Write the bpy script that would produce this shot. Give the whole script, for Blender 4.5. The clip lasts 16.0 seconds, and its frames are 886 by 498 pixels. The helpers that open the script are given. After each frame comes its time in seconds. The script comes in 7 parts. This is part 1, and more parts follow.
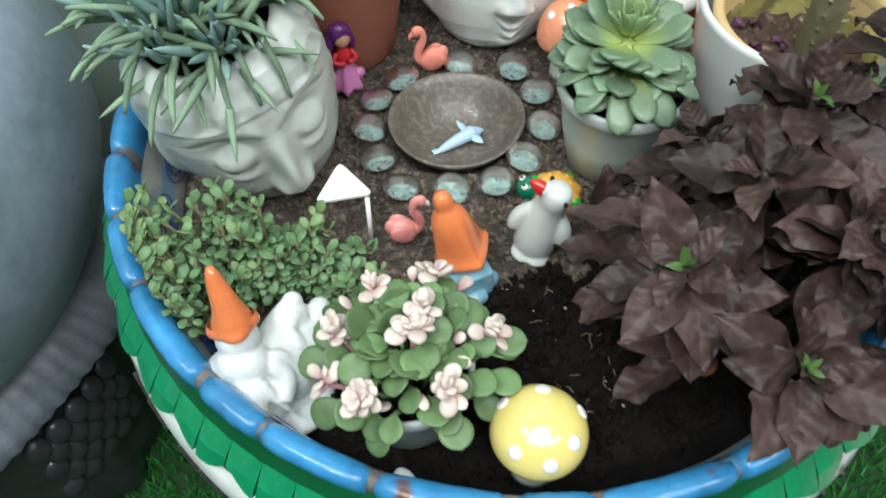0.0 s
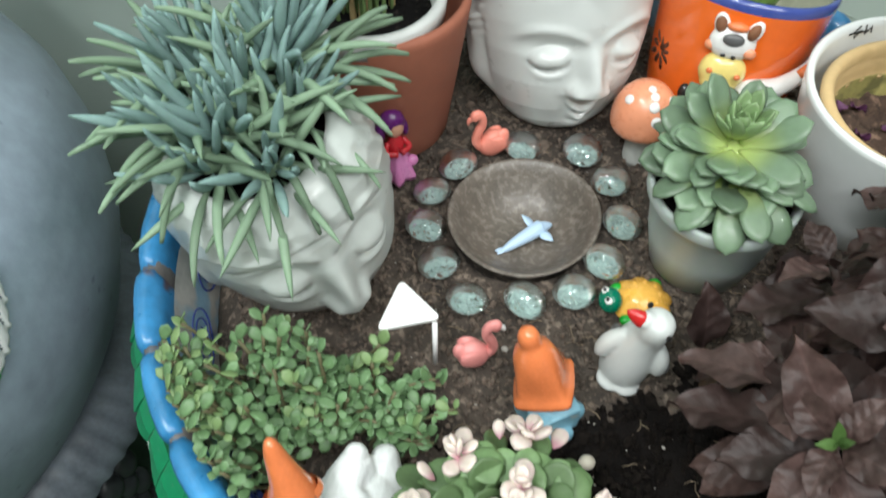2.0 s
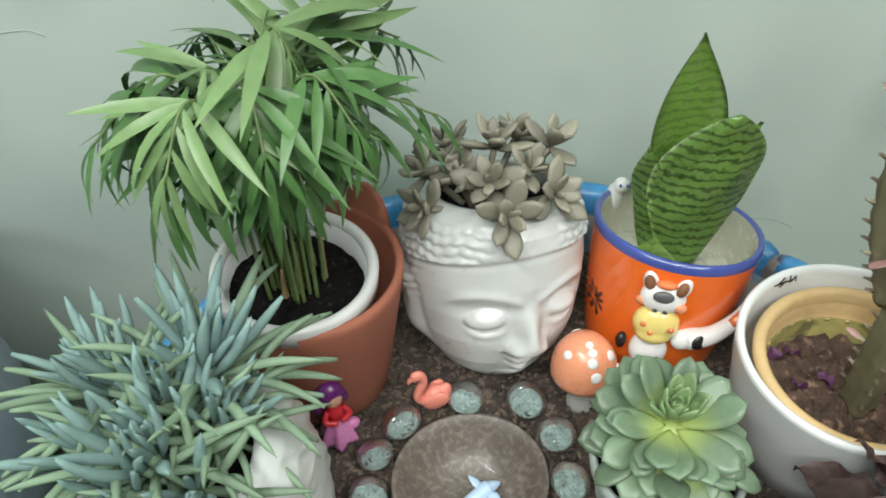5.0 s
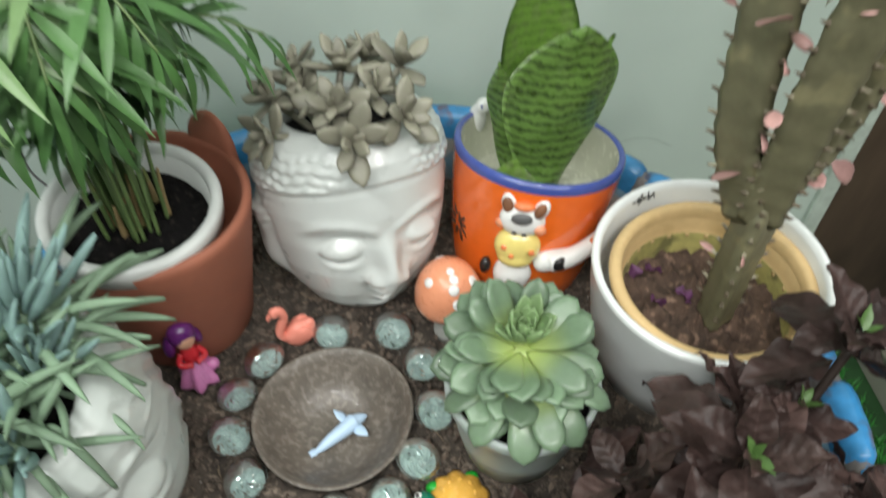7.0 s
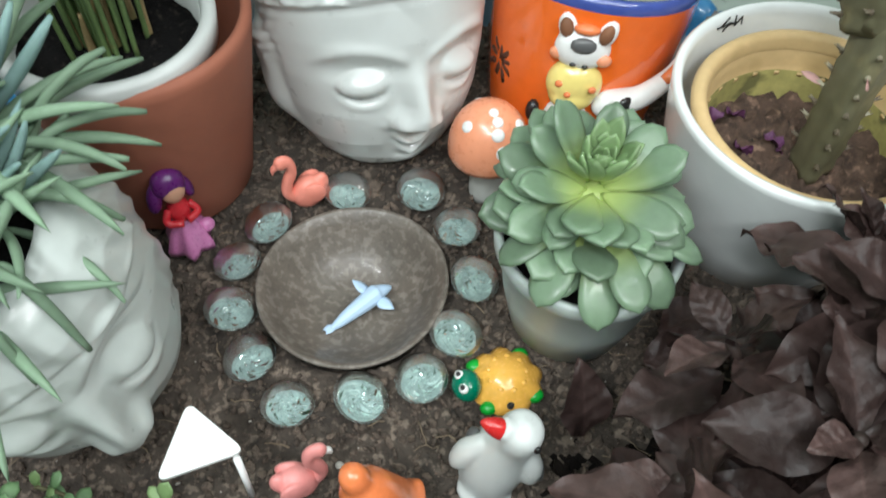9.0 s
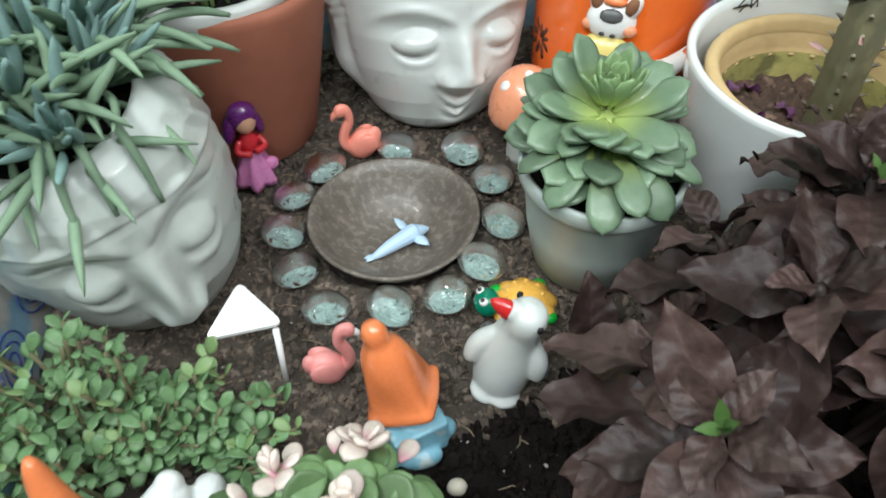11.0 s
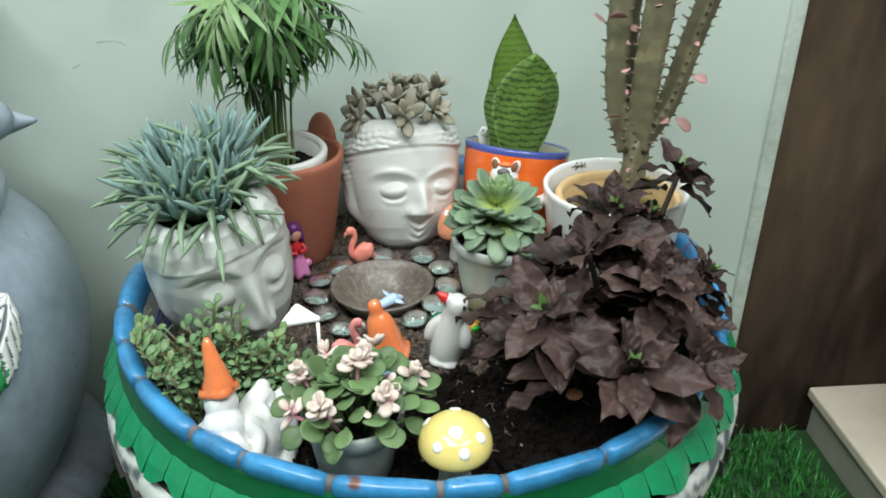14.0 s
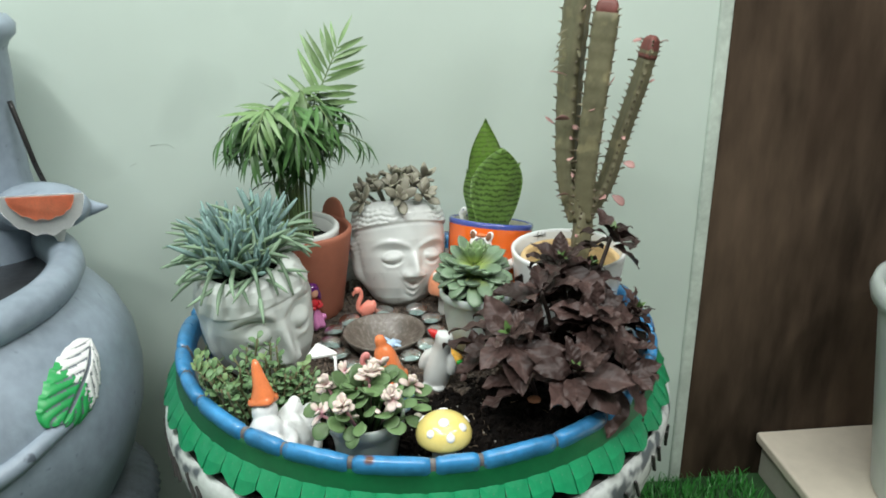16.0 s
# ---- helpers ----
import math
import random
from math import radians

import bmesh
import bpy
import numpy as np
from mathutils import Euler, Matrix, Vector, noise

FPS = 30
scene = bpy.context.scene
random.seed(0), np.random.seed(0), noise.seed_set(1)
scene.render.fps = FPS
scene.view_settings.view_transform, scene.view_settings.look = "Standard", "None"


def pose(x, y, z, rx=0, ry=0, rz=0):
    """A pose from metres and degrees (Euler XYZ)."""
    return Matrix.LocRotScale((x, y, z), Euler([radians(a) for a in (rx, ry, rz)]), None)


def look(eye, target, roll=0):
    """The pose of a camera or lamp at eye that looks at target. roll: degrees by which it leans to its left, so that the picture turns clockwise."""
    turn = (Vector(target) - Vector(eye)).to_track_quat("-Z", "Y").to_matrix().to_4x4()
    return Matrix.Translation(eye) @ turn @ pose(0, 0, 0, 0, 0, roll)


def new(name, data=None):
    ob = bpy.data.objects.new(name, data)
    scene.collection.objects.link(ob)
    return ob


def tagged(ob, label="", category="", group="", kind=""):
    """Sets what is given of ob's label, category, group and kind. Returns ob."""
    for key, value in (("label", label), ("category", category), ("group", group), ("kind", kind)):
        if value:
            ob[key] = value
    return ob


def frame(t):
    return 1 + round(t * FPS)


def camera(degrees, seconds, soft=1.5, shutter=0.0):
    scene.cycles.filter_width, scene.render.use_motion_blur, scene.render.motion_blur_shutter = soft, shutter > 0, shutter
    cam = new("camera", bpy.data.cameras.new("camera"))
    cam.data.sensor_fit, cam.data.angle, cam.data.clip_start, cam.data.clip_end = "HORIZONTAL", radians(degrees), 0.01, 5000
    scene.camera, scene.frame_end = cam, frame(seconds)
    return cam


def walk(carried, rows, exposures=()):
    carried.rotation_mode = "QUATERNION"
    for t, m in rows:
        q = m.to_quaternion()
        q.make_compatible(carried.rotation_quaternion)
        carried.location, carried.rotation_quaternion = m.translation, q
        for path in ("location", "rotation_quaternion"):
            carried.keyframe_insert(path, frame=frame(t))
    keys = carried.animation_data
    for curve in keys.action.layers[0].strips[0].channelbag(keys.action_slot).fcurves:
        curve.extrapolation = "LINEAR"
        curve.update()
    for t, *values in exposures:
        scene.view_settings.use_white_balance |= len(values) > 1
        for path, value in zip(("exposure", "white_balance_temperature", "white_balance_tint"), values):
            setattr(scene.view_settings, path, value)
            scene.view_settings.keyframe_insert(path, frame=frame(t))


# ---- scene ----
PATH = [
    (0.0, -0.0192, -0.4084, 0.9701, 2.08, -53.73, -0.68),
    (0.5, -0.0362, -0.3742, 0.9651, 2.20, -54.18, -0.85),
    (1.0, -0.0550, -0.3487, 0.9617, 1.73, -54.26, -0.31),
    (1.5, -0.0649, -0.3303, 0.9591, 1.67, -54.42, -0.45),
    (2.0, -0.0712, -0.3021, 0.9628, 1.76, -53.88, -1.08),
    (2.5, -0.0748, -0.2693, 0.9805, 1.68, -52.79, -1.71),
    (3.0, -0.0741, -0.2459, 0.9889, 1.31, -51.86, -2.05),
    (3.5, -0.0717, -0.2441, 0.9893, 0.78, -51.21, -2.23),
    (4.0, -0.0709, -0.2379, 0.9967, -0.22, -50.21, -2.20),
    (4.5, -0.0597, -0.2241, 1.0132, -1.62, -46.84, -1.75),
    (4.7, -0.0559, -0.2179, 1.0240, -1.77, -45.78, -1.65),
    (6.8, 0.0128, -0.2191, 1.0265, -6.98, -48.82, 0.08),
    (7.0, 0.0066, -0.2132, 1.0057, -8.83, -50.31, 1.15),
    (7.5, 0.0104, -0.2041, 0.9616, -10.31, -52.49, 1.92),
    (8.0, -0.0035, -0.1911, 0.9392, -11.04, -53.72, 2.72),
    (8.5, -0.0192, -0.1868, 0.9193, -10.89, -54.60, 2.74),
    (9.0, -0.0207, -0.1917, 0.9002, -10.73, -55.13, 2.92),
    (9.5, -0.0192, -0.2121, 0.8793, -8.76, -54.64, 1.97),
    (10.0, -0.0271, -0.2364, 0.8772, -7.16, -52.33, 2.20),
    (10.2, -0.0240, -0.2436, 0.8744, -6.65, -51.56, 1.96),
    (12.3, -0.0003, -0.4626, 0.9161, 2.43, -38.82, -0.44),
    (12.5, -0.0024, -0.4893, 0.9223, 1.72, -36.83, -0.07),
    (13.0, -0.0189, -0.5457, 0.9234, -1.90, -33.48, -0.30),
    (13.5, -0.0263, -0.6162, 0.9408, -4.32, -30.27, 0.01),
    (14.0, -0.0213, -0.6851, 0.9557, -4.75, -28.51, 0.16),
    (14.5, -0.0252, -0.7242, 0.9689, -5.25, -26.60, 0.31),
    (15.0, -0.0338, -0.7777, 0.9759, -5.44, -25.14, -0.05),
    (15.5, -0.0388, -0.8494, 0.9904, -5.32, -23.45, -0.42),
    (16.0, -0.0374, -0.9050, 1.0046, -5.48, -21.50, -0.62),
]
cam = camera(57.2, 16.0, soft=1.7, shutter=0.5)
EXPOSURES = ((0.0, 0.0, 6200, 8), (3.0, 0.0, 6450, 10), (7.0, -0.12, 6550, 10), (8.0, -0.03, 6350, 9), (9.5, -0.04, 6150, 8), (10.2, -0.06, 6150, 8), (12.5, 0.04, 6250, 8), (16.0, 0.0, 6500, 10))
walk(cam, [(t, pose(x, y, z, 90 + pitch, 0, yaw) @ pose(0, 0, 0, 0, 0, roll)) for t, x, y, z, yaw, pitch, roll in PATH], EXPOSURES)

# ---- world and lamps ----
world = bpy.data.worlds.new("room_air")
scene.world = world
world.use_nodes = True
world.node_tree.nodes["Background"].inputs["Color"].default_value = (0.86, 0.93, 1.0, 1)
world.node_tree.nodes["Background"].inputs["Strength"].default_value = 0.0


def lamp(name, place, target, power, size_x, size_y, colour=(1.0, 0.97, 0.92)):
    data = bpy.data.lights.new(name, "AREA")
    data.shape, data.size, data.size_y, data.energy, data.color = "RECTANGLE", size_x, size_y, power, colour
    ob = new(name, data)
    ob.matrix_world = look(place, target)
    return ob


lamp("tube_lamp", (-0.45, -1.35, 2.50), (0.0, 0.1, 0.5), 18.5, 1.20, 0.08, (0.97, 1.0, 0.97))
lamp("tube_lamp", (0.45, -1.30, 2.50), (0.0, 0.1, 0.5), 11.0, 1.20, 0.08, (0.97, 1.0, 0.97))
lamp("tube_lamp", (1.20, -1.10, 2.45), (0.0, 0.1, 0.5), 20.0, 1.20, 0.08, (1.0, 1.0, 0.97))
lamp("tube_lamp", (-0.80, -0.60, 2.50), (0.0, 0.1, 0.5), 27.0, 1.20, 0.08, (0.97, 1.0, 0.98))
lamp("tube_lamp", (0.45, -0.50, 2.55), (0.0, 0.1, 0.5), 12.0, 1.20, 0.08, (0.97, 1.0, 0.98))


# ---- materials ----
def material(name, colour, rough=0.6, metal=0.0, vary=0.15, scale=30.0, bump=0.0, bump_scale=200.0, spot=None, spot_scale=60.0,
             spot_cover=0.4, coat=0.0, random_tint=0.0, grain=1.0, subsurface=0.0, stretch=(1, 1, 1)):
    """Principled surface with two scales of colour variation, optional spots of a second colour and fine relief."""
    m = bpy.data.materials.new(name)
    m.use_nodes = True
    nt = m.node_tree
    n, link = nt.nodes, nt.links.new
    p = n["Principled BSDF"]
    coord = n.new("ShaderNodeTexCoord")
    space = n.new("ShaderNodeMapping")
    space.inputs["Scale"].default_value = stretch
    link(coord.outputs["Object"], space.inputs["Vector"])
    where = space.outputs["Vector"]
    big = n.new("ShaderNodeTexNoise")
    big.inputs["Scale"].default_value, big.inputs["Detail"].default_value = scale, 4.0
    link(where, big.inputs["Vector"])
    fine = n.new("ShaderNodeTexNoise")
    fine.inputs["Scale"].default_value, fine.inputs["Detail"].default_value = scale * 7.3, 3.0
    link(where, fine.inputs["Vector"])
    add = n.new("ShaderNodeMath")
    add.operation = "MULTIPLY_ADD"
    link(fine.outputs["Fac"], add.inputs[0])
    add.inputs[1].default_value = 0.5 * grain
    link(big.outputs["Fac"], add.inputs[2])
    ramp = n.new("ShaderNodeMapRange")
    ramp.inputs["From Min"].default_value, ramp.inputs["From Max"].default_value = 0.45, 1.05
    ramp.inputs["To Min"].default_value, ramp.inputs["To Max"].default_value = 1.0 - vary, 1.0 + vary
    link(add.outputs[0], ramp.inputs["Value"])
    value = ramp.outputs["Result"]
    if random_tint:
        info = n.new("ShaderNodeObjectInfo")
        tint = n.new("ShaderNodeMapRange")
        tint.inputs["To Min"].default_value, tint.inputs["To Max"].default_value = 1.0 - random_tint, 1.0 + random_tint
        link(info.outputs["Random"], tint.inputs["Value"])
        times = n.new("ShaderNodeMath")
        times.operation = "MULTIPLY"
        link(value, times.inputs[0])
        link(tint.outputs["Result"], times.inputs[1])
        value = times.outputs[0]
    base = n.new("ShaderNodeMix")
    base.data_type = "RGBA"
    base.inputs["Factor"].default_value = 0.0
    base.inputs["A"].default_value = (*colour, 1)
    last = base.outputs["Result"]
    if spot is not None:
        cells = n.new("ShaderNodeTexNoise")
        cells.inputs["Scale"].default_value, cells.inputs["Detail"].default_value = spot_scale, 2.0
        link(where, cells.inputs["Vector"])
        edge = n.new("ShaderNodeMapRange")
        edge.inputs["From Min"].default_value, edge.inputs["From Max"].default_value = 1 - spot_cover - 0.04, 1 - spot_cover + 0.06
        link(cells.outputs["Fac"], edge.inputs["Value"])
        base.inputs["B"].default_value = (*spot, 1)
        link(edge.outputs["Result"], base.inputs["Factor"])
    scaled = n.new("ShaderNodeVectorMath")
    scaled.operation = "SCALE"
    link(last, scaled.inputs[0])
    link(value, scaled.inputs["Scale"])
    link(scaled.outputs["Vector"], p.inputs["Base Color"])
    rr = n.new("ShaderNodeMapRange")
    rr.inputs["To Min"].default_value, rr.inputs["To Max"].default_value = max(rough - 0.12, 0.03), min(rough + 0.12, 1.0)
    link(fine.outputs["Fac"], rr.inputs["Value"])
    link(rr.outputs["Result"], p.inputs["Roughness"])
    p.inputs["Metallic"].default_value = metal
    p.inputs["Coat Weight"].default_value = coat
    p.inputs["Coat Roughness"].default_value = 0.08
    if subsurface:
        p.inputs["Subsurface Weight"].default_value = subsurface
        p.inputs["Subsurface Radius"].default_value = (0.004, 0.006, 0.003)
    if bump:
        relief = n.new("ShaderNodeTexNoise")
        relief.inputs["Scale"].default_value, relief.inputs["Detail"].default_value = bump_scale, 4.0
        link(where, relief.inputs["Vector"])
        b = n.new("ShaderNodeBump")
        b.inputs["Strength"].default_value, b.inputs["Distance"].default_value = bump, 0.002
        link(relief.outputs["Fac"], b.inputs["Height"])
        link(b.outputs["Normal"], p.inputs["Normal"])
    return m


def glass_material():
    """Clear, slightly green glass skin with a wet gloss and soft waves."""
    m = bpy.data.materials.new("gem_glass")
    m.use_nodes = True
    n, link = m.node_tree.nodes, m.node_tree.links.new
    n.remove(n["Principled BSDF"])
    clear, gloss, mix, edge = n.new("ShaderNodeBsdfTransparent"), n.new("ShaderNodeBsdfGlossy"), n.new("ShaderNodeMixShader"), n.new("ShaderNodeFresnel")
    clear.inputs["Color"].default_value = (0.92, 0.98, 0.97, 1)
    gloss.inputs["Roughness"].default_value = 0.03
    edge.inputs["IOR"].default_value = 1.55
    waves, b = n.new("ShaderNodeTexNoise"), n.new("ShaderNodeBump")
    waves.inputs["Scale"].default_value, waves.inputs["Detail"].default_value = 150.0, 1.0
    b.inputs["Strength"].default_value, b.inputs["Distance"].default_value = 0.35, 0.002
    link(waves.outputs["Fac"], b.inputs["Height"])
    link(b.outputs["Normal"], gloss.inputs["Normal"])
    link(edge.outputs["Fac"], mix.inputs["Fac"])
    link(clear.outputs["BSDF"], mix.inputs[1])
    link(gloss.outputs["BSDF"], mix.inputs[2])
    link(mix.outputs["Shader"], n["Material Output"].inputs["Surface"])
    return m


def leaf_gradient(m, tint, start, end):
    """Blend the colour towards tint at the leaf's base, along its own length."""
    nt = m.node_tree
    p = nt.nodes["Principled BSDF"]
    source = p.inputs["Base Color"].links[0].from_socket
    coord = nt.nodes.new("ShaderNodeTexCoord")
    apart = nt.nodes.new("ShaderNodeSeparateXYZ")
    nt.links.new(coord.outputs["Object"], apart.inputs["Vector"])
    along = nt.nodes.new("ShaderNodeMapRange")
    along.interpolation_type = "SMOOTHSTEP"
    along.inputs["From Min"].default_value, along.inputs["From Max"].default_value = start, end
    along.inputs["To Min"].default_value, along.inputs["To Max"].default_value = 0.92, 0.0
    nt.links.new(apart.outputs["X"], along.inputs["Value"])
    mix = nt.nodes.new("ShaderNodeMix")
    mix.data_type = "RGBA"
    nt.links.new(along.outputs["Result"], mix.inputs["Factor"])
    nt.links.new(source, mix.inputs["A"])
    mix.inputs["B"].default_value = (*tint, 1)
    nt.links.new(mix.outputs["Result"], p.inputs["Base Color"])
    return m


def veined(m, pitch, strength, tone=1.5):
    """Adds a pale midrib and slanting side veins, as relief, along a leaf that lies on its own x axis."""
    n, link = m.node_tree.nodes, m.node_tree.links.new
    p = n["Principled BSDF"]
    coord, parts_of = n.new("ShaderNodeTexCoord"), n.new("ShaderNodeSeparateXYZ")
    link(coord.outputs["Object"], parts_of.inputs[0])
    side = n.new("ShaderNodeMath")
    side.operation = "ABSOLUTE"
    link(parts_of.outputs["Y"], side.inputs[0])
    slant = n.new("ShaderNodeMath")
    slant.operation = "MULTIPLY_ADD"
    link(side.outputs[0], slant.inputs[0])
    slant.inputs[1].default_value = -0.8
    link(parts_of.outputs["X"], slant.inputs[2])
    beat = n.new("ShaderNodeMath")
    beat.operation = "PINGPONG"
    link(slant.outputs[0], beat.inputs[0])
    beat.inputs[1].default_value = pitch
    scaled = n.new("ShaderNodeMapRange")
    scaled.inputs["From Max"].default_value = pitch
    scaled.interpolation_type = "SMOOTHSTEP"
    link(beat.outputs[0], scaled.inputs["Value"])
    b = n.new("ShaderNodeBump")
    b.inputs["Strength"].default_value, b.inputs["Distance"].default_value = strength, 0.0015
    link(scaled.outputs["Result"], b.inputs["Height"])
    old = p.inputs["Normal"].links
    if old:
        link(old[0].from_socket, b.inputs["Normal"])
    link(b.outputs["Normal"], p.inputs["Normal"])
    rib = n.new("ShaderNodeMapRange")
    rib.inputs["From Min"].default_value, rib.inputs["From Max"].default_value = 0.0003, 0.0012
    rib.inputs["To Min"].default_value, rib.inputs["To Max"].default_value = tone, 1.0
    link(side.outputs[0], rib.inputs["Value"])
    times = n.new("ShaderNodeVectorMath")
    times.operation = "SCALE"
    link(p.inputs["Base Color"].links[0].from_socket, times.inputs[0])
    link(rib.outputs["Result"], times.inputs["Scale"])
    link(times.outputs["Vector"], p.inputs["Base Color"])
    return m


def banded(m, pitch, dark):
    """Adds wavering darker bands across a leaf that stands on its own z axis."""
    n, link = m.node_tree.nodes, m.node_tree.links.new
    p = n["Principled BSDF"]
    coord, wave = n.new("ShaderNodeTexCoord"), n.new("ShaderNodeTexWave")
    wave.bands_direction = "Z"
    for key, value in (("Scale", math.pi / (10 * pitch)), ("Distortion", 5.0), ("Detail", 2.0), ("Detail Scale", 2.6), ("Detail Roughness", 0.6)):
        wave.inputs[key].default_value = value
    link(coord.outputs["Object"], wave.inputs["Vector"])
    edge = n.new("ShaderNodeMapRange")
    edge.inputs["From Min"].default_value, edge.inputs["From Max"].default_value = 0.06, 0.46
    edge.inputs["To Min"].default_value, edge.inputs["To Max"].default_value = dark, 1.0
    link(wave.outputs["Fac"], edge.inputs["Value"])
    times = n.new("ShaderNodeVectorMath")
    times.operation = "SCALE"
    link(p.inputs["Base Color"].links[0].from_socket, times.inputs[0])
    link(edge.outputs["Result"], times.inputs["Scale"])
    link(times.outputs["Vector"], p.inputs["Base Color"])
    return m


# The darker spots stand for both scuffs and soft shadows on the wall.
M_WALL = material("wall_paint", (0.53, 0.62, 0.56), 0.55, vary=0.06, scale=2.2, bump=0.15, bump_scale=14.0, grain=0.5, spot=(0.49, 0.575, 0.52), spot_scale=6.0, spot_cover=0.40)
M_BROWN = material("brown_board", (0.082, 0.057, 0.039), 0.6, vary=0.75, scale=4.0, bump=0.2, bump_scale=30.0, stretch=(1.6, 1.6, 0.40), grain=0.6, spot=(0.052, 0.035, 0.024), spot_scale=3.0, spot_cover=0.45)
M_BROWN.node_tree.nodes["Principled BSDF"].inputs["Specular IOR Level"].default_value = 0.12
M_CRACK = material("crack_edge", (0.34, 0.40, 0.36), 0.7, vary=0.3, scale=60.0)
M_TRIM = material("edge_paint", (0.46, 0.53, 0.47), 0.6, vary=0.25, scale=14.0, bump=0.3, bump_scale=60.0)
# Dark grey for unseen room surfaces, chosen to cut bounced light.
M_UNSEEN = material("bounce_cut_paint", (0.27, 0.27, 0.265), 0.8, vary=0.03, scale=2.0)
M_MAT = material("turf_backing", (0.02, 0.07, 0.02), 0.9, vary=0.3, scale=40.0)
M_BLADE = material("turf_blade", (0.03, 0.20, 0.03), 0.5, vary=0.45, scale=60.0)
M_SLAB = material("slab_stone", (0.64, 0.58, 0.48), 0.45, vary=0.10, scale=6.0, bump=0.06, bump_scale=120.0)
M_SLABSIDE = material("plinth_plaster", (0.34, 0.34, 0.28), 0.8, vary=0.12, scale=12.0, bump=0.2, bump_scale=90.0)
M_BLUE = material("blue_gloss_paint", (0.036, 0.215, 0.45), 0.32, vary=0.42, scale=18.0, bump=0.35, bump_scale=48.0, coat=0.4,
                  spot=(0.12, 0.045, 0.025), spot_scale=38.0, spot_cover=0.335)
M_BLUEPALE = material("thin_blue_paint", (0.24, 0.42, 0.55), 0.35, vary=0.35, scale=22.0, bump=0.2, bump_scale=60.0, coat=0.3,
                      spot=(0.45, 0.45, 0.42), spot_scale=30.0, spot_cover=0.52)
M_GREEN = material("green_gloss_paint", (0.006, 0.240, 0.095), 0.35, vary=0.22, scale=26.0, bump=0.18, bump_scale=60.0, coat=0.35,
                   spot=(0.12, 0.25, 0.16), spot_scale=120.0, spot_cover=0.30)
# The green paint again, darkened for the shade below the blue pads.
M_GREENSHADE = material("shaded_green_paint", (0.004, 0.105, 0.035), 0.35, vary=0.2, scale=26.0, coat=0.3)
M_TYREWHITE = material("chalky_white_paint", (0.60, 0.64, 0.62), 0.6, vary=0.2, scale=16.0, bump=0.3, bump_scale=70.0,
                       spot=(0.10, 0.12, 0.13), spot_scale=30.0, spot_cover=0.42)
M_TYREBLACK = material("bare_rubber", (0.045, 0.042, 0.040), 0.75, vary=0.4, scale=60.0, bump=0.4, bump_scale=120.0)
M_GROOVE = material("grimy_groove", (0.135, 0.125, 0.120), 0.7, vary=0.5, scale=50.0, bump=0.4, bump_scale=120.0, spot=(0.06, 0.16, 0.30), spot_scale=60.0, spot_cover=0.38)
M_SOIL = material("potting_soil", (0.052, 0.040, 0.031), 0.95, vary=0.7, scale=45.0, bump=1.0, bump_scale=260.0,
                  spot=(0.150, 0.118, 0.092), spot_scale=190.0, spot_cover=0.42)
M_CLOD = material("soil_clod", (0.108, 0.081, 0.062), 0.95, vary=0.9, scale=120.0, bump=0.8, bump_scale=400.0)
M_DARKSOIL = material("dark_compost", (0.0055, 0.005, 0.005), 0.95, vary=0.5, scale=80.0, bump=1.0, bump_scale=300.0, spot=(0.024, 0.020, 0.017), spot_scale=240.0, spot_cover=0.36)
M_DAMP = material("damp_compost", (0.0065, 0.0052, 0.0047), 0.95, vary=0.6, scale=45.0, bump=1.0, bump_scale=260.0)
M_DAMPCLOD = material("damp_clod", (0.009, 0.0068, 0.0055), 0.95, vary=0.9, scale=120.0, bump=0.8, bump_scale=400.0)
for m in (M_DARKSOIL, M_DAMP, M_DAMPCLOD):
    m.node_tree.nodes["Principled BSDF"].inputs["Specular IOR Level"].default_value = 0.12
M_FIBRE = material("root_fibre", (0.20, 0.15, 0.10), 0.9, vary=0.4, scale=80.0)
M_PERLITE = material("pale_grit", (0.42, 0.39, 0.35), 0.9, vary=0.2, scale=100.0)
M_PORCELAIN = material("white_glaze", (0.60, 0.625, 0.605), 0.31, vary=0.05, scale=12.0, coat=0.22, bump=0.05, bump_scale=50.0)
M_PORCELAIN_AGED = material("aged_white_glaze", (0.560, 0.600, 0.570), 0.32, vary=0.09, scale=16.0, coat=0.22, bump=0.08, bump_scale=60.0)
M_TERRA = material("terracotta", (0.33, 0.115, 0.068), 0.75, vary=0.14, scale=18.0, bump=0.12, bump_scale=130.0)
M_NURSERY = material("white_plastic", (0.62, 0.64, 0.62), 0.4, vary=0.05, scale=30.0)
M_PLASTICPOT = material("milky_plastic_pot", (0.46, 0.52, 0.49), 0.35, vary=0.08, scale=22.0, bump=0.04, bump_scale=40.0, subsurface=0.2)
M_ORANGE = material("orange_glaze", (0.80, 0.145, 0.018), 0.15, vary=0.10, scale=18.0, coat=0.6)
M_RIMBLUE = material("blue_glaze", (0.055, 0.085, 0.32), 0.2, vary=0.15, scale=60.0, coat=0.5)
M_CREAM = material("cream_glaze", (0.55, 0.55, 0.44), 0.25, vary=0.08, scale=20.0, coat=0.3)
M_YELLOWPOT = material("yellowed_plastic", (0.60, 0.42, 0.205), 0.4, vary=0.12, scale=25.0, spot=(0.48, 0.33, 0.15), spot_scale=26.0, spot_cover=0.36)
M_STAINED = material("algae_stained_plastic", (0.40, 0.36, 0.13), 0.5, vary=0.3, scale=40.0, spot=(0.16, 0.15, 0.06), spot_scale=60.0, spot_cover=0.42)
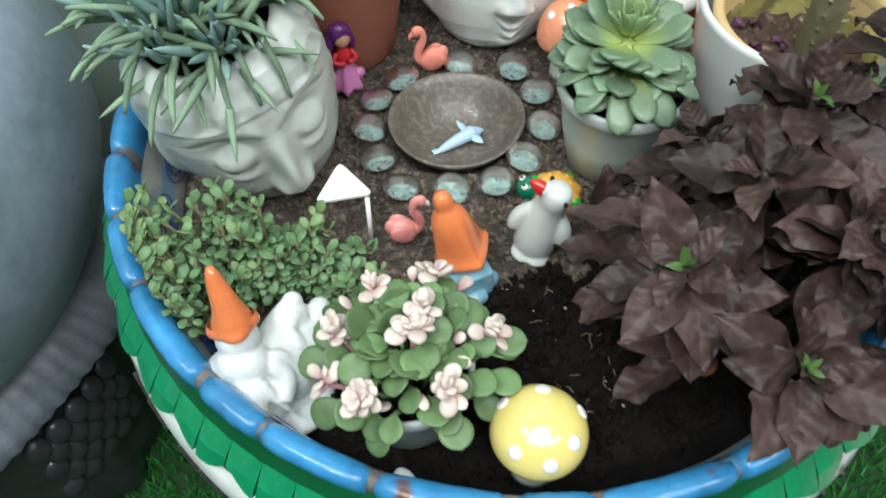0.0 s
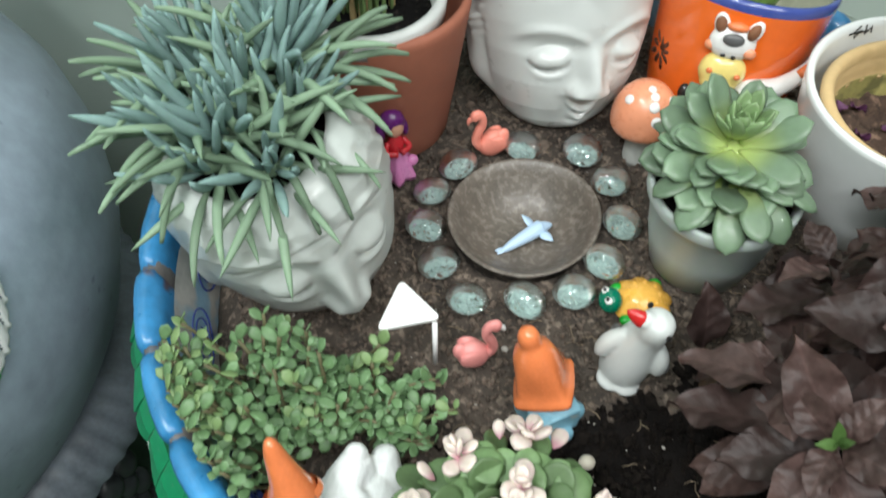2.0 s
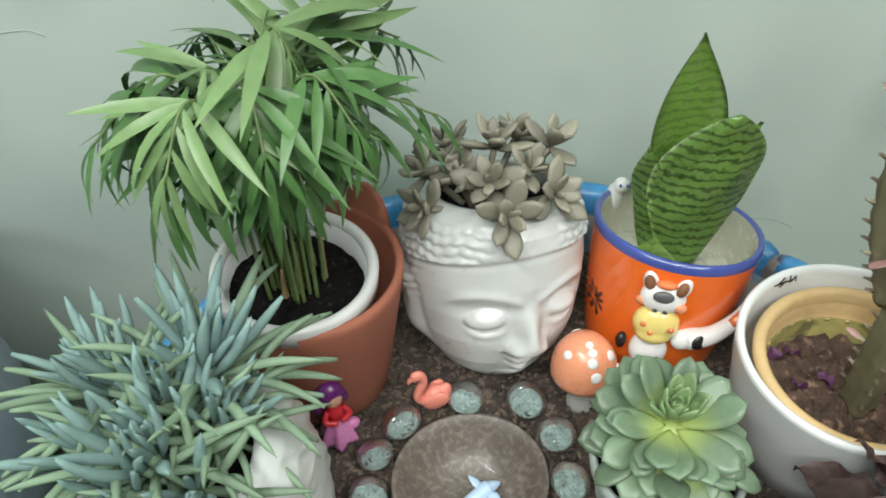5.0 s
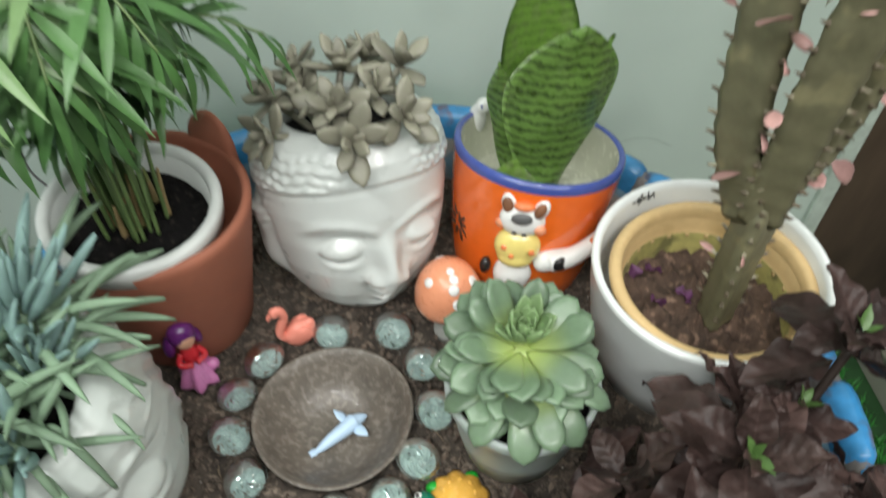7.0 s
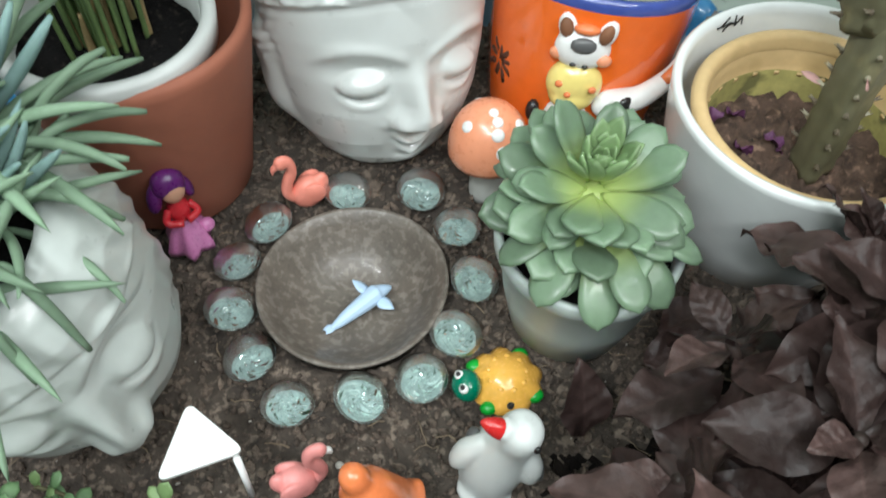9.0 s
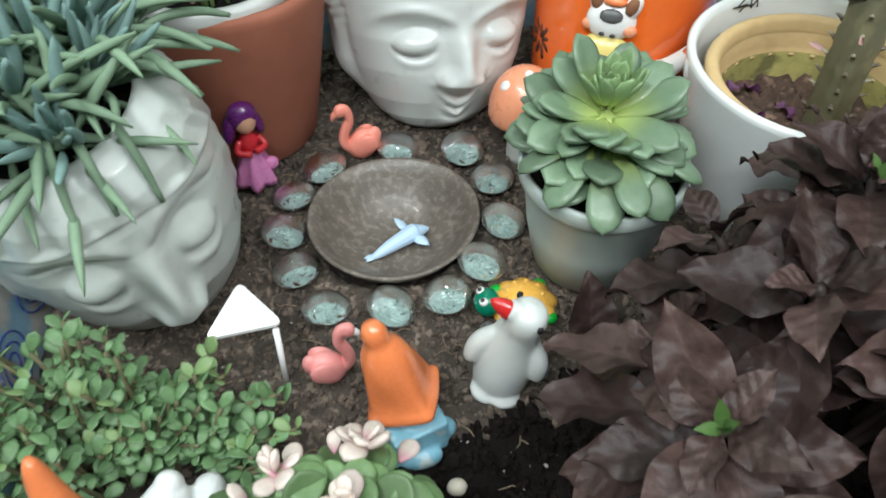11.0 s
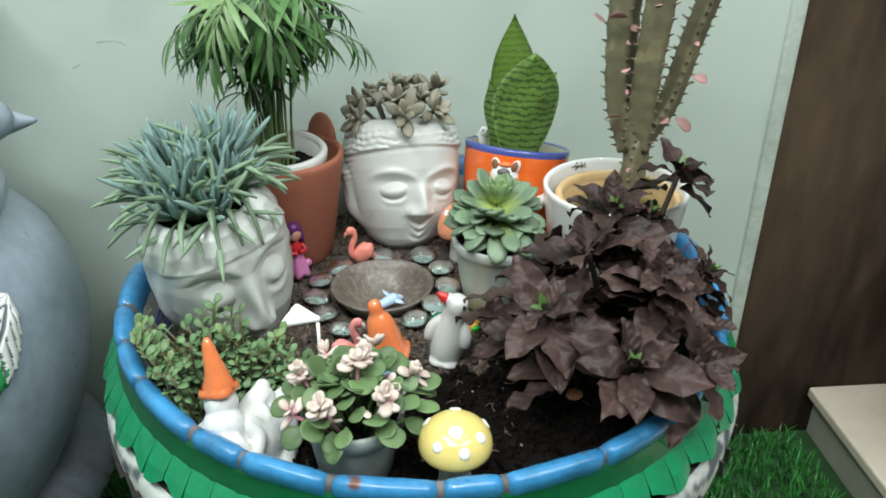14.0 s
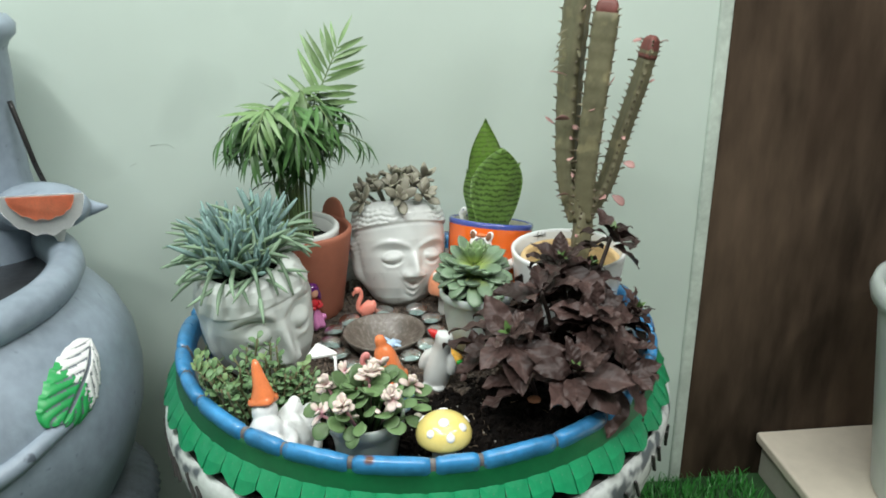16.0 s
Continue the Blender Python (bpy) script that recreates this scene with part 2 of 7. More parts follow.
M_BOWL = material("speckled_stone_glaze", (0.134, 0.113, 0.093), 0.42, vary=0.3, scale=60.0, coat=0.10, bump=0.25, bump_scale=170.0,
                  spot=(0.190, 0.165, 0.140), spot_scale=230.0, spot_cover=0.45)
M_GLASS = glass_material()
# Added gem base: pale for light gathered in the glass, mirrored for glints.
M_GEMLIGHT = material("gem_inner_light", (0.330, 0.400, 0.385), 0.30, metal=0.1, vary=0.45, scale=170.0)
M_GLINT = material("gem_glint", (0.80, 0.90, 0.90), 0.15, metal=1.0, vary=0.1, scale=170.0)
M_DOLPHIN = material("pale_blue_plastic", (0.48, 0.64, 0.82), 0.4, vary=0.05, scale=60.0)
M_PINK = material("coral_pink_plastic", (0.80, 0.27, 0.20), 0.45, vary=0.08, scale=80.0)
M_PINK_PALE = material("rose_pink_plastic", (0.78, 0.30, 0.28), 0.45, vary=0.08, scale=80.0)
M_WHITE = material("white_paint", (0.78, 0.78, 0.76), 0.35, vary=0.05, scale=60.0)
M_WHITEMATT = material("bare_bisque", (0.70, 0.71, 0.70), 0.5, vary=0.10, scale=40.0, bump=0.15, bump_scale=120.0)
M_BISQUE = material("folded_bisque", (0.68, 0.70, 0.69), 0.5, vary=0.12, scale=40.0, bump=0.9, bump_scale=62.0, stretch=(1.4, 0.7, 0.7))
M_CARD = material("white_card_plastic", (0.86, 0.87, 0.86), 0.4, vary=0.02, scale=40.0)
M_HAT = material("orange_hat_glaze", (0.74, 0.205, 0.070), 0.22, vary=0.12, scale=60.0, coat=0.5)
M_LIGHTBLUE = material("chipped_blue_glaze", (0.21, 0.43, 0.54), 0.35, vary=0.25, scale=60.0, coat=0.2, spot=(0.42, 0.50, 0.50), spot_scale=110.0, spot_cover=0.36)
M_RED = material("red_enamel", (0.55, 0.02, 0.02), 0.25, vary=0.1, scale=60.0, coat=0.5)
M_STAR = material("brown_enamel", (0.085, 0.030, 0.015), 0.3, vary=0.15, scale=60.0, coat=0.4)
M_CACHEPOT = material("bright_white_glaze", (0.76, 0.78, 0.77), 0.2, vary=0.05, scale=14.0, coat=0.4)
M_BLACK = material("black_enamel", (0.015, 0.014, 0.014), 0.3, vary=0.1, scale=60.0)
M_GREY = material("grey_enamel", (0.10, 0.10, 0.10), 0.35, vary=0.1, scale=60.0)
M_TURTLEHEAD = material("teal_plastic", (0.0, 0.16, 0.09), 0.25, vary=0.08, scale=60.0, coat=0.4)
M_TURTLEGREEN = material("leaf_green_plastic", (0.01, 0.32, 0.03), 0.3, vary=0.08, scale=60.0)
M_SHELL = material("amber_plastic", (0.86, 0.46, 0.08), 0.25, vary=0.12, scale=60.0, coat=0.5)
M_MUSHYELLOW = material("yellow_glaze", (0.76, 0.62, 0.20), 0.2, vary=0.08, scale=40.0, coat=0.6)
M_MUSHPEACH = material("peach_glaze", (0.78, 0.31, 0.17), 0.3, vary=0.08, scale=40.0, coat=0.4)
M_MUSHSTEM = material("pale_stem_glaze", (0.45, 0.46, 0.43), 0.4, vary=0.12, scale=40.0)
M_DOLLPURPLE = material("purple_plastic", (0.10, 0.012, 0.13), 0.3, vary=0.1, scale=80.0, coat=0.3)
M_DOLLRED = material("red_plastic", (0.50, 0.02, 0.03), 0.3, vary=0.1, scale=80.0, coat=0.3)
M_DOLLPINK = material("orchid_plastic", (0.60, 0.21, 0.44), 0.3, vary=0.1, scale=80.0, coat=0.3)
M_SKIN = material("beige_plastic", (0.55, 0.30, 0.20), 0.4, vary=0.05, scale=80.0)
M_FOUNT = material("blue_grey_concrete_paint", (0.240, 0.292, 0.350), 0.45, vary=0.28, scale=9.0, bump=0.5, bump_scale=45.0, coat=0.15, spot=(0.09, 0.11, 0.14), spot_scale=55.0, spot_cover=0.275)
M_FOUNTDARK = material("dark_rock_shade_paint", (0.030, 0.033, 0.037), 0.42, vary=0.4, scale=20.0, bump=0.3, bump_scale=60.0, coat=0.4)
# Darker grey than the belly, for the collar and the leaf's cut lines.
M_FOUNTMID = material("mid_grey_paint", (0.130, 0.152, 0.178), 0.5, vary=0.4, scale=30.0, bump=0.3, bump_scale=70.0)
M_FOUNTLEAF = material("leaf_green_paint", (0.02, 0.30, 0.08), 0.4, vary=0.15, scale=40.0)
M_FOUNTORANGE = material("faded_orange_paint", (0.80, 0.26, 0.14), 0.55, vary=0.2, scale=50.0)
M_SENECIO = material("powdery_blue_leaf", (0.195, 0.300, 0.280), 0.65, vary=0.16, scale=30.0, random_tint=0.15, subsurface=0.1)
M_SENECIO_OLD = material("grey_green_leaf", (0.200, 0.290, 0.195), 0.5, vary=0.16, scale=30.0, random_tint=0.2, subsurface=0.1)
for m in (M_SENECIO, M_SENECIO_OLD):
    m.node_tree.nodes["Principled BSDF"].inputs["Specular IOR Level"].default_value = 0.2
M_PALM = material("palm_leaf", (0.060, 0.142, 0.040), 0.4, vary=0.25, scale=30.0, random_tint=0.35, subsurface=0.08)
M_PALM_LIGHT = material("young_palm_leaf", (0.145, 0.24, 0.095), 0.4, vary=0.2, scale=30.0, random_tint=0.25, subsurface=0.08)
M_PALM_STEM = material("palm_stem", (0.12, 0.185, 0.065), 0.5, vary=0.3, scale=50.0, spot=(0.26, 0.20, 0.09), spot_scale=70.0, spot_cover=0.30)
M_SHEATH = material("dry_sheath", (0.30, 0.22, 0.10), 0.7, vary=0.35, scale=70.0, spot=(0.16, 0.19, 0.06), spot_scale=60.0, spot_cover=0.42)
M_GHOST = material("dusky_succulent_leaf", (0.220, 0.210, 0.160), 0.5, vary=0.16, scale=60.0, random_tint=0.22, subsurface=0.1)
M_SANSE = banded(material("banded_leaf", (0.245, 0.420, 0.105), 0.30, vary=0.25, scale=30.0, coat=0.35), 0.0078, 0.40)
M_SANSE_LIGHT = banded(material("young_banded_leaf", (0.26, 0.44, 0.090), 0.32, vary=0.2, scale=40.0, spot=(0.27, 0.40, 0.12), spot_scale=160.0, spot_cover=0.45, coat=0.35), 0.0070, 0.72)
M_CACTUS = material("cactus_skin", (0.135, 0.125, 0.072), 0.55, vary=0.25, scale=30.0, spot=(0.20, 0.18, 0.10), spot_scale=45.0, spot_cover=0.40)
M_CACTUS_TIP = material("reddish_cactus_skin", (0.17, 0.055, 0.045), 0.55, vary=0.25, scale=40.0)
M_THORN = material("dark_thorn", (0.11, 0.085, 0.055), 0.6, vary=0.4, scale=90.0, spot=(0.30, 0.27, 0.19), spot_scale=70.0, spot_cover=0.45)
M_CACTUS_LEAF = material("rosy_cactus_leaf", (0.44, 0.245, 0.225), 0.45, vary=0.2, scale=60.0, random_tint=0.3)
M_ECHE = leaf_gradient(material("rosette_leaf", (0.150, 0.222, 0.140), 0.38, vary=0.22, scale=28.0, random_tint=0.24, subsurface=0.2, coat=0.12), (0.40, 0.50, 0.15), 0.002, 0.030)
M_ECHE_IN = leaf_gradient(material("inner_rosette_leaf", (0.19, 0.285, 0.130), 0.42, vary=0.14, scale=40.0, random_tint=0.16, subsurface=0.2, coat=0.12), (0.46, 0.54, 0.17), 0.002, 0.026)
M_DARKLEAF = veined(material("dark_purple_leaf", (0.045, 0.0270, 0.0240), 0.46, vary=0.60, scale=30.0, random_tint=0.45, bump=0.95, bump_scale=75.0), 0.0046, 0.26, 1.30)
M_DARKLEAF.node_tree.nodes["Principled BSDF"].inputs["Specular IOR Level"].default_value = 0.27
M_DARKLEAF_NEW = material("fresh_green_leaf", (0.070, 0.135, 0.035), 0.4, vary=0.25, scale=60.0)
M_DARKSTEM = material("dark_stem", (0.035, 0.022, 0.018), 0.6, vary=0.3, scale=60.0)
M_SHRUB = material("small_shrub_leaf", (0.125, 0.225, 0.098), 0.5, vary=0.4, scale=25.0, subsurface=0.08)
M_SHRUB_STEM = material("shrub_stem", (0.13, 0.12, 0.06), 0.7, vary=0.3, scale=60.0)
M_JADE = material("round_green_leaf", (0.118, 0.198, 0.080), 0.5, vary=0.2, scale=50.0, random_tint=0.35, subsurface=0.1)
M_PINKLEAF = leaf_gradient(material("cream_pink_leaf", (0.66, 0.56, 0.50), 0.45, vary=0.14, scale=60.0, random_tint=0.16, subsurface=0.15,
                                    spot=(0.64, 0.45, 0.45), spot_scale=70.0, spot_cover=0.40), (0.46, 0.20, 0.25), 0.0005, 0.0085)
M_WITHERED = material("withered_petal", (0.11, 0.035, 0.10), 0.6, vary=0.4, scale=120.0, bump=0.5, bump_scale=200.0)
M_LINERSOIL = material("bark_compost", (0.070, 0.042, 0.029), 0.95, vary=0.7, scale=70.0, bump=1.0, bump_scale=180.0, spot=(0.16, 0.10, 0.07), spot_scale=150.0, spot_cover=0.40)
M_DRYLEAF = material("dry_leaf", (0.20, 0.085, 0.04), 0.7, vary=0.3, scale=60.0)


# ---- mesh helpers ----
def part(name, bm, mat, parent=None, label="", smooth=True):
    me = bpy.data.meshes.new(name)
    bm.to_mesh(me)
    bm.free()
    for f in me.polygons:
        f.use_smooth = smooth
    for m in (mat if isinstance(mat, (list, tuple)) else [mat]):
        me.materials.append(m)
    ob = new(name, me)
    if parent is not None:
        ob.parent = parent
    if label:
        ob["label"] = label
    return ob


def root(name, m, label, category, group=""):
    ob = new(name)
    ob.empty_display_size = 0.02
    ob.matrix_world = m
    return tagged(ob, label, category, group)


def lathe(profile, segs=64, bm=None, wobble=None, closed=False):
    """Turn (radius, z) pairs round the z axis; wobble(angle, z) scales the radius."""
    bm = bm or bmesh.new()
    rings = []
    for r, z in profile:
        ring = []
        for k in range(segs):
            a = 2 * math.pi * k / segs
            w = wobble(a, z) if wobble else 1.0
            ring.append(bm.verts.new((r * w * math.cos(a), r * w * math.sin(a), z)))
        rings.append(ring)
    pairs = list(zip(rings, rings[1:])) + ([(rings[-1], rings[0])] if closed else [])
    for lo, hi in pairs:
        for k in range(segs):
            j = (k + 1) % segs
            bm.faces.new((lo[k], lo[j], hi[j], hi[k]))
    return bm


def bottomed(bm):
    """Close the lowest open ring only."""
    low = min(v.co.z for v in bm.verts)
    ring = [e for e in bm.edges if e.is_boundary and max(v.co.z for v in e.verts) < low + 1e-5]
    bmesh.ops.holes_fill(bm, edges=ring, sides=0)
    bmesh.ops.recalc_face_normals(bm, faces=bm.faces)
    return bm


def capped(bm):
    bmesh.ops.holes_fill(bm, edges=[e for e in bm.edges if e.is_boundary], sides=0)
    bmesh.ops.recalc_face_normals(bm, faces=bm.faces)
    return bm


def tube(points, radii, segs=8, bm=None):
    """A round rod along points, with a radius at each, closed at both ends."""
    bm = bm or bmesh.new()
    pts = [Vector(p) for p in points]
    up = Vector((0.13, 0.31, 0.94))
    rings = []
    for i, p in enumerate(pts):
        d = (pts[min(i + 1, len(pts) - 1)] - pts[max(i - 1, 0)]).normalized()
        u = d.cross(up)
        u = u.normalized() if u.length > 1e-4 else d.orthogonal().normalized()
        v = d.cross(u)
        up = v if v.dot(up) > 0 else -v
        r = radii[i] if isinstance(radii, (list, tuple)) else radii
        rings.append([bm.verts.new(p + r * (math.cos(2 * math.pi * k / segs) * u + math.sin(2 * math.pi * k / segs) * v)) for k in range(segs)])
    for lo, hi in zip(rings, rings[1:]):
        for k in range(segs):
            j = (k + 1) % segs
            bm.faces.new((lo[k], lo[j], hi[j], hi[k]))
    bm.faces.new(rings[0][::-1])
    bm.faces.new(rings[-1])
    return bm


def spline(points, steps=6):
    """Points along a smooth curve through the given ones."""
    p = [Vector(q) for q in points]
    p = [2 * p[0] - p[1]] + p + [2 * p[-1] - p[-2]]
    out = []
    for i in range(1, len(p) - 2):
        for s in range(steps):
            t = s / steps
            a, b, c, d = p[i - 1], p[i], p[i + 1], p[i + 2]
            out.append(0.5 * (2 * b + (c - a) * t + (2 * a - 5 * b + 4 * c - d) * t * t + (3 * b - a - 3 * c + d) * t ** 3))
    return out + [p[-2]]


def blob(bm, place, size, turn=(0, 0, 0), detail=3):
    """An ellipsoid of those half-sizes added to bm."""
    m = pose(*place, *turn) @ Matrix.Diagonal((*size, 1))
    bmesh.ops.create_icosphere(bm, subdivisions=detail, radius=1.0, matrix=m)
    return bm


def box(bm, place, size, turn=(0, 0, 0), bevel=0.0):
    m = pose(*place, *turn) @ Matrix.Diagonal((*size, 1))
    made = bmesh.ops.create_cube(bm, size=1.0, matrix=m)
    if bevel:
        edges = list({e for v in made["verts"] for e in v.link_edges})
        bmesh.ops.bevel(bm, geom=edges, offset=bevel, segments=2, affect="EDGES", profile=0.5)
    return bm


def fused(ob, voxel, rounds=4):
    """Melt a part's overlapping forms into one skin."""
    r = ob.modifiers.new("fuse", "REMESH")
    r.mode, r.voxel_size, r.use_smooth_shade = "VOXEL", voxel, True
    s = ob.modifiers.new("soften", "SMOOTH")
    s.factor, s.iterations = 0.5, rounds
    return ob


def leaf_mesh(name, mat, length, width, thick=0.0, bend=0.0, fold=0.15, peak=0.45, sharp=1.0, ripple=0.0, seed=0, rows=7, across=4, stalk=0.0, waves=15):
    """A leaf along +x, top towards +z: bend curls it down, fold lifts its sides, thick gives it a fleshy body."""
    rng = random.Random(seed)
    verts, faces = [], []
    phase = rng.random() * 6

    def outline(t):
        a = math.sin(math.pi * min(1.0, t / (2 * peak)) if t < peak else math.pi * (0.5 + 0.5 * (t - peak) / (1 - peak)))
        return max(a, 0.0) ** (sharp if t > peak else 0.75)

    def centre(t):
        if abs(bend) < 1e-4:
            return Vector((length * t, 0, 0)), Vector((0, 0, 1))
        a = bend * t
        return Vector((length * math.sin(a) / bend, 0, -length * (1 - math.cos(a)) / bend)), Vector((math.sin(a), 0, math.cos(a)))

    layers = (1, -1) if thick else (1,)
    for side in layers:
        for i in range(rows + 1):
            t = i / rows
            c, up = centre(t)
            c = c + Vector((stalk, 0, 0))
            w = width * 0.5 * (outline(t) if 0 < i < rows else (0.10 if i == 0 else 0.015))
            for k in range(across + 1):
                s = 2 * k / across - 1
                lift = fold * abs(s) * w + ripple * width * (math.sin(phase + waves * t + 1.6 * s) + 0.6 * math.sin(2 * phase + 1.8 * waves * t)) * s * s
                body = side * thick * 0.5 * math.sqrt(max(0.0, 1 - (abs(s) * 0.98) ** 2)) * (0.35 + 0.65 * outline(t)) if thick else 0.0
                verts.append(c + Vector((0, s * w, 0)) + up * (lift + body))
    n = across + 1
    for layer in range(len(layers)):
        o = layer * (rows + 1) * n
        for i in range(rows):
            for k in range(across):
                q = (o + i * n + k, o + (i + 1) * n + k, o + (i + 1) * n + k + 1, o + i * n + k + 1)
                faces.append(q if layer == 0 else q[::-1])
    if thick:
        o = (rows + 1) * n
        for i in range(rows):
            faces.append((i * n, o + i * n, o + (i + 1) * n, (i + 1) * n))
            faces.append(((i + 1) * n + across, o + (i + 1) * n + across, o + i * n + across, i * n + across))
        faces.append(tuple(range(0, n)) + tuple(reversed(range(o, o + n))))
        e = rows * n
        faces.append(tuple(reversed(range(e, e + n))) + tuple(range(o + e, o + e + n)))
    me = bpy.data.meshes.new(name)
    me.from_pydata([tuple(v) for v in verts], [], faces)
    me.update()
    for f in me.polygons:
        f.use_smooth = True
    me.materials.append(mat)
    return me


def aim(place, azimuth, lift, roll=0.0, size=1.0):
    """A pose with +x towards azimuth, raised by lift degrees, rolled about itself."""
    return (Matrix.Translation(place) @ Matrix.Rotation(radians(azimuth), 4, "Z") @ Matrix.Rotation(-radians(lift), 4, "Y")
            @ Matrix.Rotation(radians(roll), 4, "X") @ Matrix.Diagonal((size, size, size, 1)))


def leaf(name, me, m, parent):
    ob = new(name, me)
    ob.parent = parent
    ob.matrix_basis = m
    return ob


# ---- setting ----
WALL_Y = 0.354


def slab_part(name, lo, hi, mat, bevel=0.0, parent=None):
    bm = bmesh.new()
    mid = [(a + b) / 2 for a, b in zip(lo, hi)]
    box(bm, mid, [b - a for a, b in zip(lo, hi)], bevel=bevel)
    return part(name, bm, mat, parent, smooth=False)


tagged(slab_part("ground", (-1.8, -2.8, -0.05), (2.0, WALL_Y + 0.1, 0.0), M_MAT), "green backing of an artificial lawn on the floor", "ground", kind="structure")
tagged(slab_part("wall_north", (-1.8, WALL_Y, 0.0), (0.518, WALL_Y + 0.1, 2.6), M_WALL), "pale mint-green painted wall behind the planter", "wall", kind="structure")
tagged(slab_part("trim", (0.518, WALL_Y - 0.006, 0.0), (0.540, WALL_Y + 0.1, 2.6), M_TRIM, 0.004), "narrow worn painted edge strip of the wall", "trim", kind="structure")
tagged(slab_part("wall_board", (0.540, WALL_Y + 0.004, 0.0), (2.0, WALL_Y + 0.1, 2.6), M_BROWN), "dark brown streaked board beside the green wall", "wall panel", kind="structure")
# These side walls, back wall and ceiling are unseen, added to shape the bounce.
tagged(slab_part("unseen_wall_west", (-1.9, -2.8, 0.0), (-1.8, WALL_Y + 0.1, 2.6), M_WALL), "unseen pale green side wall, added to close the room", "wall", kind="structure")
tagged(slab_part("unseen_wall_east", (2.0, -2.8, 0.0), (2.1, WALL_Y + 0.1, 2.6), M_UNSEEN), "unseen dark side wall, added to limit bounced light", "wall", kind="structure")
tagged(slab_part("unseen_wall_south", (-1.9, -2.9, 0.0), (2.1, -2.8, 2.6), M_UNSEEN), "unseen dark back wall, added to limit bounced light", "wall", kind="structure")
tagged(slab_part("ceiling", (-1.9, -2.9, 2.6), (2.1, WALL_Y + 0.1, 2.7), M_UNSEEN), "unseen dark grey ceiling, added to limit bounced light", "ceiling", kind="structure")


def wall_scuff(points):
    """A hair-fine crack with lifted paint along it, on the green wall."""
    scuff = part("paint_crack", tube(spline([(x, WALL_Y - 0.0003, z) for x, z in points], 4), 0.00035, 5), M_CRACK, wall, "fine dark crack in the paint")
    return scuff


wall = bpy.data.objects["wall_north"]
wall_scuff(((0.272, 0.4547), (0.289, 0.4581), (0.3075, 0.4537), (0.326, 0.4424)))
wall_scuff(((-0.367, 0.699), (-0.344, 0.701), (-0.332, 0.695)))
wall_scuff(((-0.402, 0.667), (-0.392, 0.672)))


def turf():
    rng = random.Random(4)
    verts, faces = [], []
    for _ in range(30000):
        x, y = rng.uniform(-0.75, 0.70), rng.uniform(-0.55, WALL_Y - 0.004)
        if math.hypot(x - 0.019, y - 0.03) < 0.17 or (x > 0.67):
            continue
        a, h, lean = rng.uniform(0, 6.28), rng.uniform(0.014, 0.03), rng.uniform(0.2, 0.9)
        w = rng.uniform(0.0008, 0.0015)
        dx, dy = math.cos(a), math.sin(a)
        px, py = -dy * w, dx * w
        b = len(verts)
        verts += [(x - px, y - py, 0), (x + px, y + py, 0),
                  (x - px + dx * h * lean * 0.4, y - py + dy * h * lean * 0.4, h * 0.6), (x + px + dx * h * lean * 0.4, y + py + dy * h * lean * 0.4, h * 0.6),
                  (x + dx * h * lean, y + dy * h * lean, h)]
        faces += [(b, b + 1, b + 3, b + 2), (b + 2, b + 3, b + 4)]
    me = bpy.data.meshes.new("turf")
    me.from_pydata(verts, [], faces)
    me.materials.append(M_BLADE)
    return tagged(new("turf", me), "bright green artificial grass blades on the floor", "artificial grass", kind="stuff")


turf()

# stone step by the wall
step = root("step", pose(0, 0, 0), "low step with a beige stone slab on a grey plinth", "step")
slab_part("slab", (0.686, -0.55, 0.078), (1.9, WALL_Y + 0.002, 0.098), M_SLAB, 0.004, step)
slab_part("plinth", (0.702, -0.53, 0.0), (1.88, WALL_Y + 0.002, 0.078), M_SLABSIDE, 0.002, step)

# pot that stands on the slab
side_pot = root("plant_pot", pose(0.905, 0.135, 0.098), "pale grey-green tapered plastic plant pot on the stone slab", "plant pot")
part("body", bottomed(lathe([(0.104, 0.0), (0.108, 0.01), (0.150, 0.34), (0.152, 0.35)], 64)), M_PLASTICPOT, side_pot)
part("rim", lathe([(0.152, 0.345), (0.163, 0.350), (0.167, 0.366), (0.163, 0.382), (0.154, 0.385), (0.147, 0.375), (0.146, 0.33), (0.11, 0.10), (0.02, 0.09)], 64), M_PLASTICPOT, side_pot)

# ---- tyre planter ----
CX, CY, ZR = 0.019, 0.030, 0.542
planter = root("tyre_planter", pose(CX, CY + 0.014, 0.0, 1.4, 0, 0), "cut tyre planter painted blue, green and white, on the lawn", "planter")


def carcass_wobble(a, z):
    return 1.0 + 0.004 * math.sin(3 * a + 1) + 0.003 * math.sin(7 * a + z * 20)


body = lathe([(0.17, 0.0), (0.175, 0.03), (0.165, 0.10), (0.17, 0.16), (0.215, 0.24), (0.272, 0.31), (0.305, 0.38), (0.318, 0.43),
              (0.3210, 0.455), (0.3190, 0.467), (0.315, 0.473), (0.311, 0.474)], 128, wobble=carcass_wobble)
part("sidewall", body, M_TYREWHITE, planter, "chalky white lower sidewall with dark cuts")
part("shoulder", lathe([(0.311, 0.474), (0.306, 0.477), (0.298, 0.470), (0.290, 0.462), (0.284, 0.470), (0.280, 0.50)], 128), M_TYREBLACK, planter, "bare black rubber ledge")
part("green_band", lathe([(0.2960, 0.478), (0.3020, 0.486), (0.3050, 0.496), (0.3030, 0.506), (0.2990, 0.516), (0.2965, 0.525), (0.2955, 0.531), (0.290, 0.534)], 128), M_GREENSHADE, planter, "green painted band, darkened for the shade under the rim")
